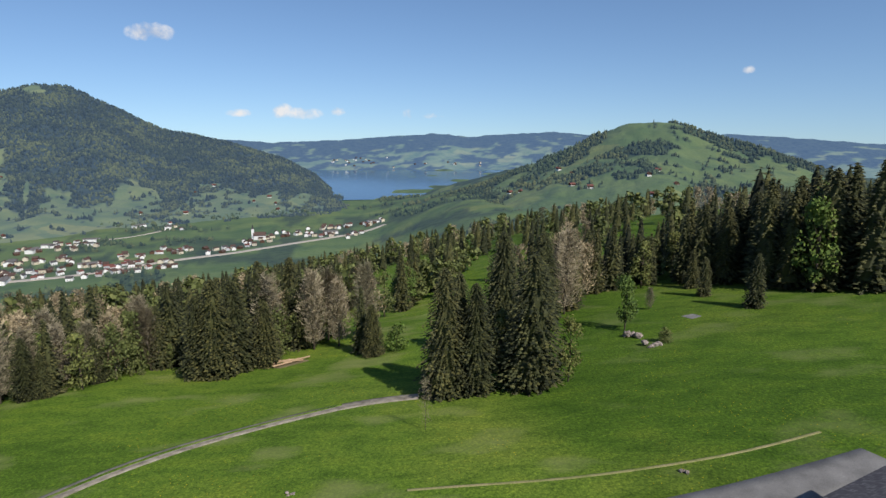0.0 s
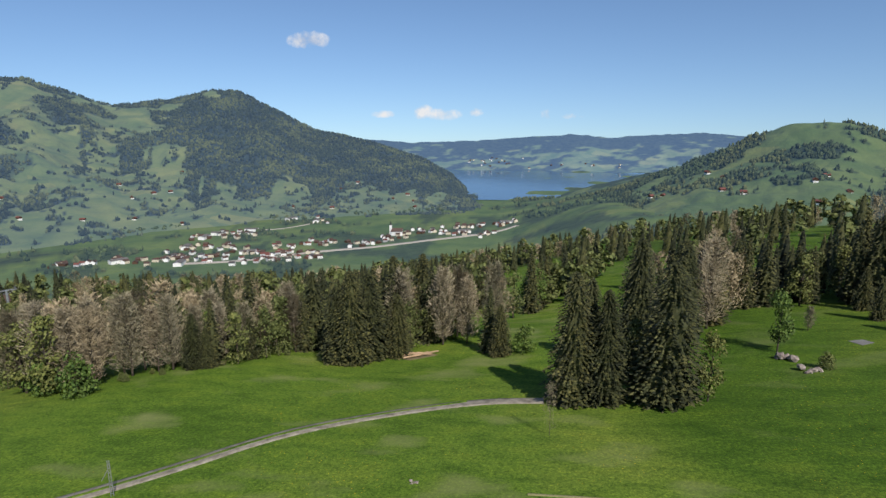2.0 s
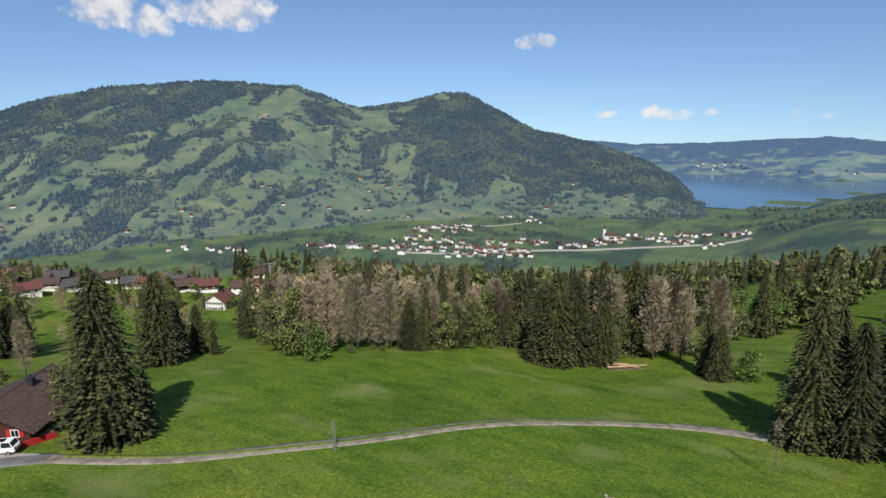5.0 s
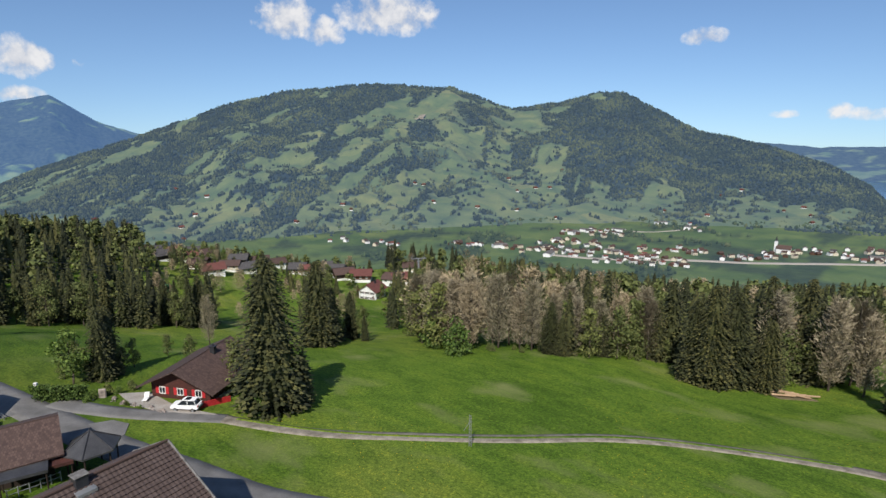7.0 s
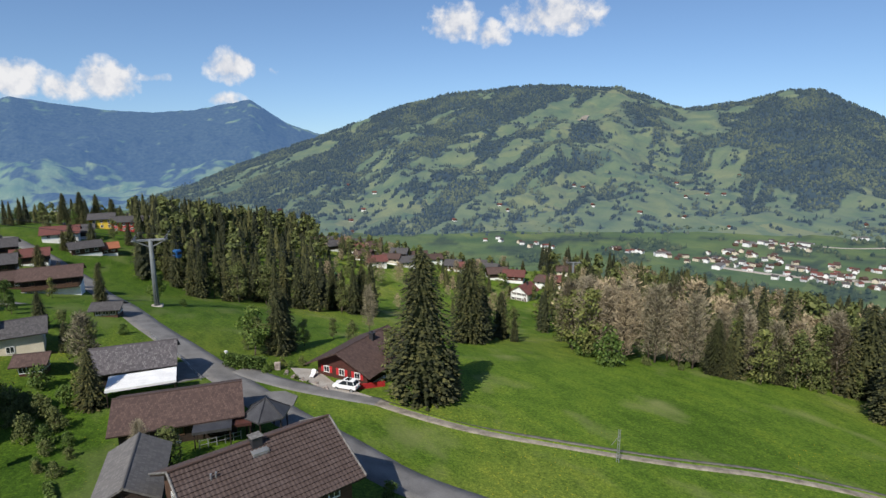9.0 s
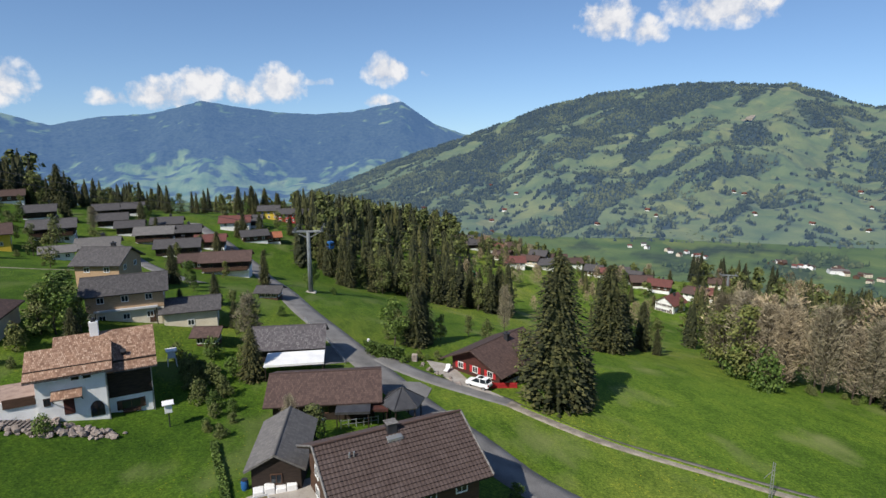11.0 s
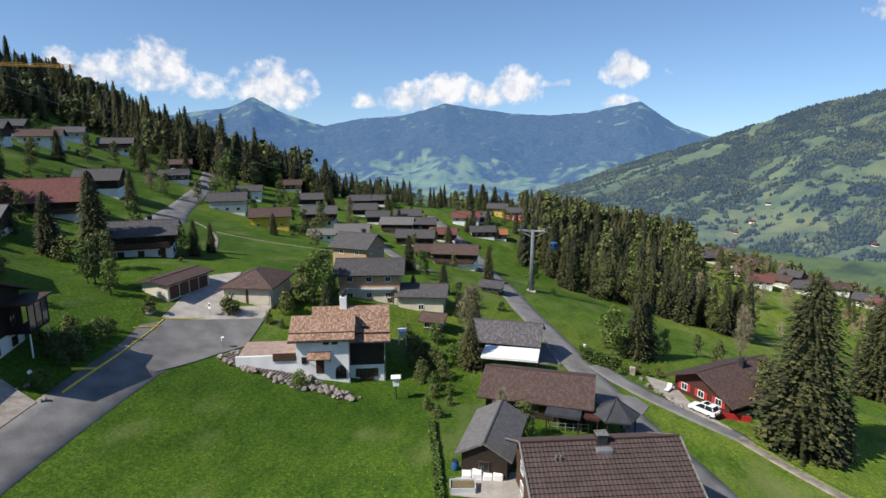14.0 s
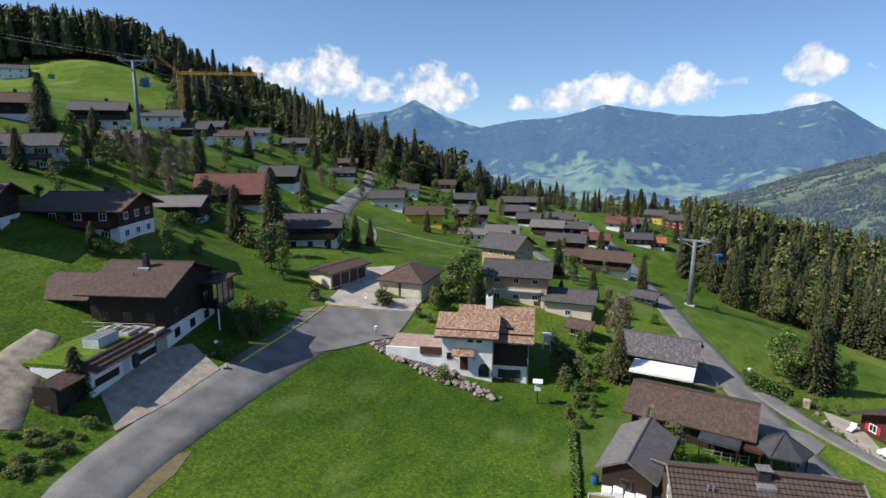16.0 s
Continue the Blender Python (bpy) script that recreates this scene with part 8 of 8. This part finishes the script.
crate(-48.2, -6.3, 100, 2.4, 1.6, 0.7, GREYWALL, "seed_bed", "grey timber seed bed filled with soil")


def firewood(x, y, yaw):
    e = thing("covered_stack", x, y, ground_z(x, y), yaw, "low stack covered with white sheeting beside the shed", "stack")
    rng = random.Random(8)
    for k in range(4):
        part("sheet", block(-2 + k, -1.05 + k, -0.5, 0.5, 0, rng.uniform(0.6, 0.85), 0.08), WHITE, e)


firewood(-50.7, -4.7, 96)


def rocks(spots, size, label):
    rng = random.Random(14)
    for k in range(0, len(spots), 2):
        x, y = spots[k], spots[k + 1]
        e = thing("boulder_pile", x, y, ground_z(x, y), 0, label, "rocks", "boulders in the meadow")
        for i in range(7):
            r = new("rock", rng.choice(ROCKS))
            r.parent = e
            s = size * rng.uniform(0.6, 1.4)
            r.matrix_local = Matrix.LocRotScale((rng.uniform(-1, 1) * size * 1.4, rng.uniform(-0.7, 0.7) * size, s * 0.2), Euler((rng.random(), rng.random(), rng.random() * 6)), (s, s, s * 0.8))


rocks([34.7, 101.6, 36.7, 95.2], 1.5, "pile of grey boulders beneath a young tree")
rocks([24.5, 53.4, -15.7, 54.0, -47.8, -50.1, -48.8, -52.8, -42.4, 103.9], 0.45, "small pale stones lying in the grass")
patch("cut_logs", [-34.7, 108.7, -30.2, 114.1, -27.1, 111.4, -31.9, 107.3], DIRT, "bare soil with felled trunks at the wood's edge", 0.1, "soil")


def log_pile(x, y):
    e = thing("felled_trunks", x, y, ground_z(x, y) + 0.3, 30, "pale felled trunks lying on bare soil", "logs", "")
    rng = random.Random(3)
    for k in range(7):
        b = bmesh.new()
        a = rng.uniform(-0.5, 0.5)
        o = Vector((rng.uniform(-2.5, 2.5), rng.uniform(-1, 1), rng.uniform(0, 0.4)))
        tube(b, o - Vector((2 * math.cos(a), 2 * math.sin(a), 0)), o + Vector((2 * math.cos(a), 2 * math.sin(a), 0)), 0.2, 0.16, 8)
        part("trunk", b, WOOD_TAN, e)


log_pile(-30.5, 110.9)
patch("pond", [47.9, 112.2, 50.6, 113.2, 51.5, 111.0, 49.0, 109.5], ASPHALT, "small dark cattle pond in the meadow", 0.05, "water")
patch("bare_earth", [-27.9, -41.1, -32.6, -43.2, -35.4, -41.5, -32.3, -40.2, -28.3, -39.4], DIRT, "bare trodden earth beside the road", 0.03, "soil")
# low walls, fences
def fence(points, n, h, mat, label, rails=2):
    p = np.array(points, float).reshape(-1, 2)
    d = np.concatenate([[0], np.cumsum(np.hypot(*np.diff(p, axis=0).T))])
    e = thing("fence", p[0][0], p[0][1], ground_z(p[0][0], p[0][1]), 0, label, "fence")
    base = e.location.copy()
    last = None
    for k in range(n):
        u = d[-1] * k / (n - 1)
        x, y = np.interp(u, d, p[:, 0]), np.interp(u, d, p[:, 1])
        q = Vector((x, y, ground_z(x, y))) - base
        b = bmesh.new()
        tube(b, q - Vector((0, 0, 0.3)), q + Vector((0, 0, h)), 0.06, None, 6)
        part("post", b, mat, e)
        if last is not None:
            for r in range(rails):
                z = Vector((0, 0, h * (0.45 + 0.45 * r)))
                b = bmesh.new()
                tube(b, last + z, q + z, 0.04, None, 5)
                part("rail", b, mat, e)
        last = q


hedge([-46.1, -8.1, -53.6, -9.8, -64.2, -12.3], 0.35, 0.55)
fence([-75.0, -118.3, -88.8, -124.2], 14, 1.6, GREYWALL, "pale concrete fence on a garden terrace")
fence([-90.4, 3.7, -101.1, 1.2, -113.5, -2.9], 10, 0.8, METAL, "thin metal guard rail along the lane")
fence([-65.9, 1.9, -66.6, 5.2, -67.1, 6.5], 6, 1.1, METAL, "thin metal railing around the terrace")


# ---- forecourt of the red chalet ----
def board_fence(x0, y0, x1, y1, n, h, mat, label):
    e = thing("board_fence", x0, y0, ground_z(x0, y0), 0, label, "fence")
    yaw = math.atan2(y1 - y0, x1 - x0)
    L = math.hypot(x1 - x0, y1 - y0) / n
    mesh = mesh_of("board", block(-L * 0.46, L * 0.46, -0.03, 0.03, -0.3, h, 0.01), mat)
    for i in range(n):
        u = (i + 0.5) / n
        x, y = x0 + (x1 - x0) * u, y0 + (y1 - y0) * u
        b = new("board", mesh)
        b.parent = e
        b.matrix_local = Matrix.Translation((x - x0, y - y0, ground_z(x, y) - ground_z(x0, y0))) @ Matrix.Rotation(yaw, 4, "Z")


board_fence(-80.0, 25.0, -80.6, 29.6, 26, 0.9, RED, "bright red board fence beside the chalet")


def lounger(x, y, yaw):
    e = thing("garden_lounger", x, y, ground_z(x, y) + 0.1, yaw, "white garden lounger on the forecourt", "lounger")
    part("seat", block(-0.35, 0.35, -0.9, 0.4, 0.32, 0.40, 0.02), WHITE, e)
    b = block(-0.35, 0.35, 0, 0.75, 0.0, 0.08, 0.02)
    o = part("backrest", b, WHITE, e)
    o.matrix_local = pose(0, 0.4, 0.36, 45)
    for xx in (-0.3, 0.3):
        for yy in (-0.8, 0.3):
            part("leg", block(xx - 0.03, xx + 0.03, yy - 0.03, yy + 0.03, 0, 0.32), METAL, e)


lounger(-87.4, 19.9, 60)


def standing_stone(x, y, h):
    e = new("garden_stone", mesh_of("garden_stone", block(-0.5, 0.5, -0.2, 0.2, -0.3, h, 0.12), STONE))
    e.matrix_world = pose(x, y, ground_z(x, y), 3, 2, 70)
    tagged(e, "upright grey stone slab in the rockery", "stone")


standing_stone(-92.5, 15.4, 1.4)
rocks([-88.2, 17.1, -86.2, 18.0, -90.2, 16.2, -83.5, 19.5, -92.7, 14.4, -81.7, 20.3], 0.5, "low rockery of grey stones along the drive")
for k, (x, y, h) in enumerate([(-92.7, 14.4, 1.5), (-93.8, 16.4, 1.8), (-92.9, 17.6, 1.4), (-93.8, 19.7, 1.8), (-91.5, 13.3, 1.4), (-86.9, 17.2, 0.9), (-84.4, 18.4, 0.7), (-73.7, 30.4, 2.5), (-104.7, 12.6, 4.8), (-107.1, 23.2, 5.9), (-106.5, 15.8, 4.9), (-113.3, 30.5, 4.9)]):
    tree(("bush", "shrub")[k % 2] if h < 4 else "olive", x, y, h, 1.0, "garden bushes beside the houses")


def mailbox(x, y):
    e = thing("mailbox", x, y, ground_z(x, y), 40, "pale blue mailbox on a post by the lane", "mailbox")
    b = bmesh.new()
    tube(b, (0, 0, -0.2), (0, 0, 1.1), 0.04)
    part("post", b, METAL, e)
    part("box", block(-0.25, 0.25, -0.2, 0.2, 1.1, 1.6, 0.03), WHITE, e)
    part("flap", block(-0.2, 0.2, -0.22, -0.19, 1.35, 1.5), METAL, e)


mailbox(-99.4, 8.3)
mailbox(-73.1, -44.3)
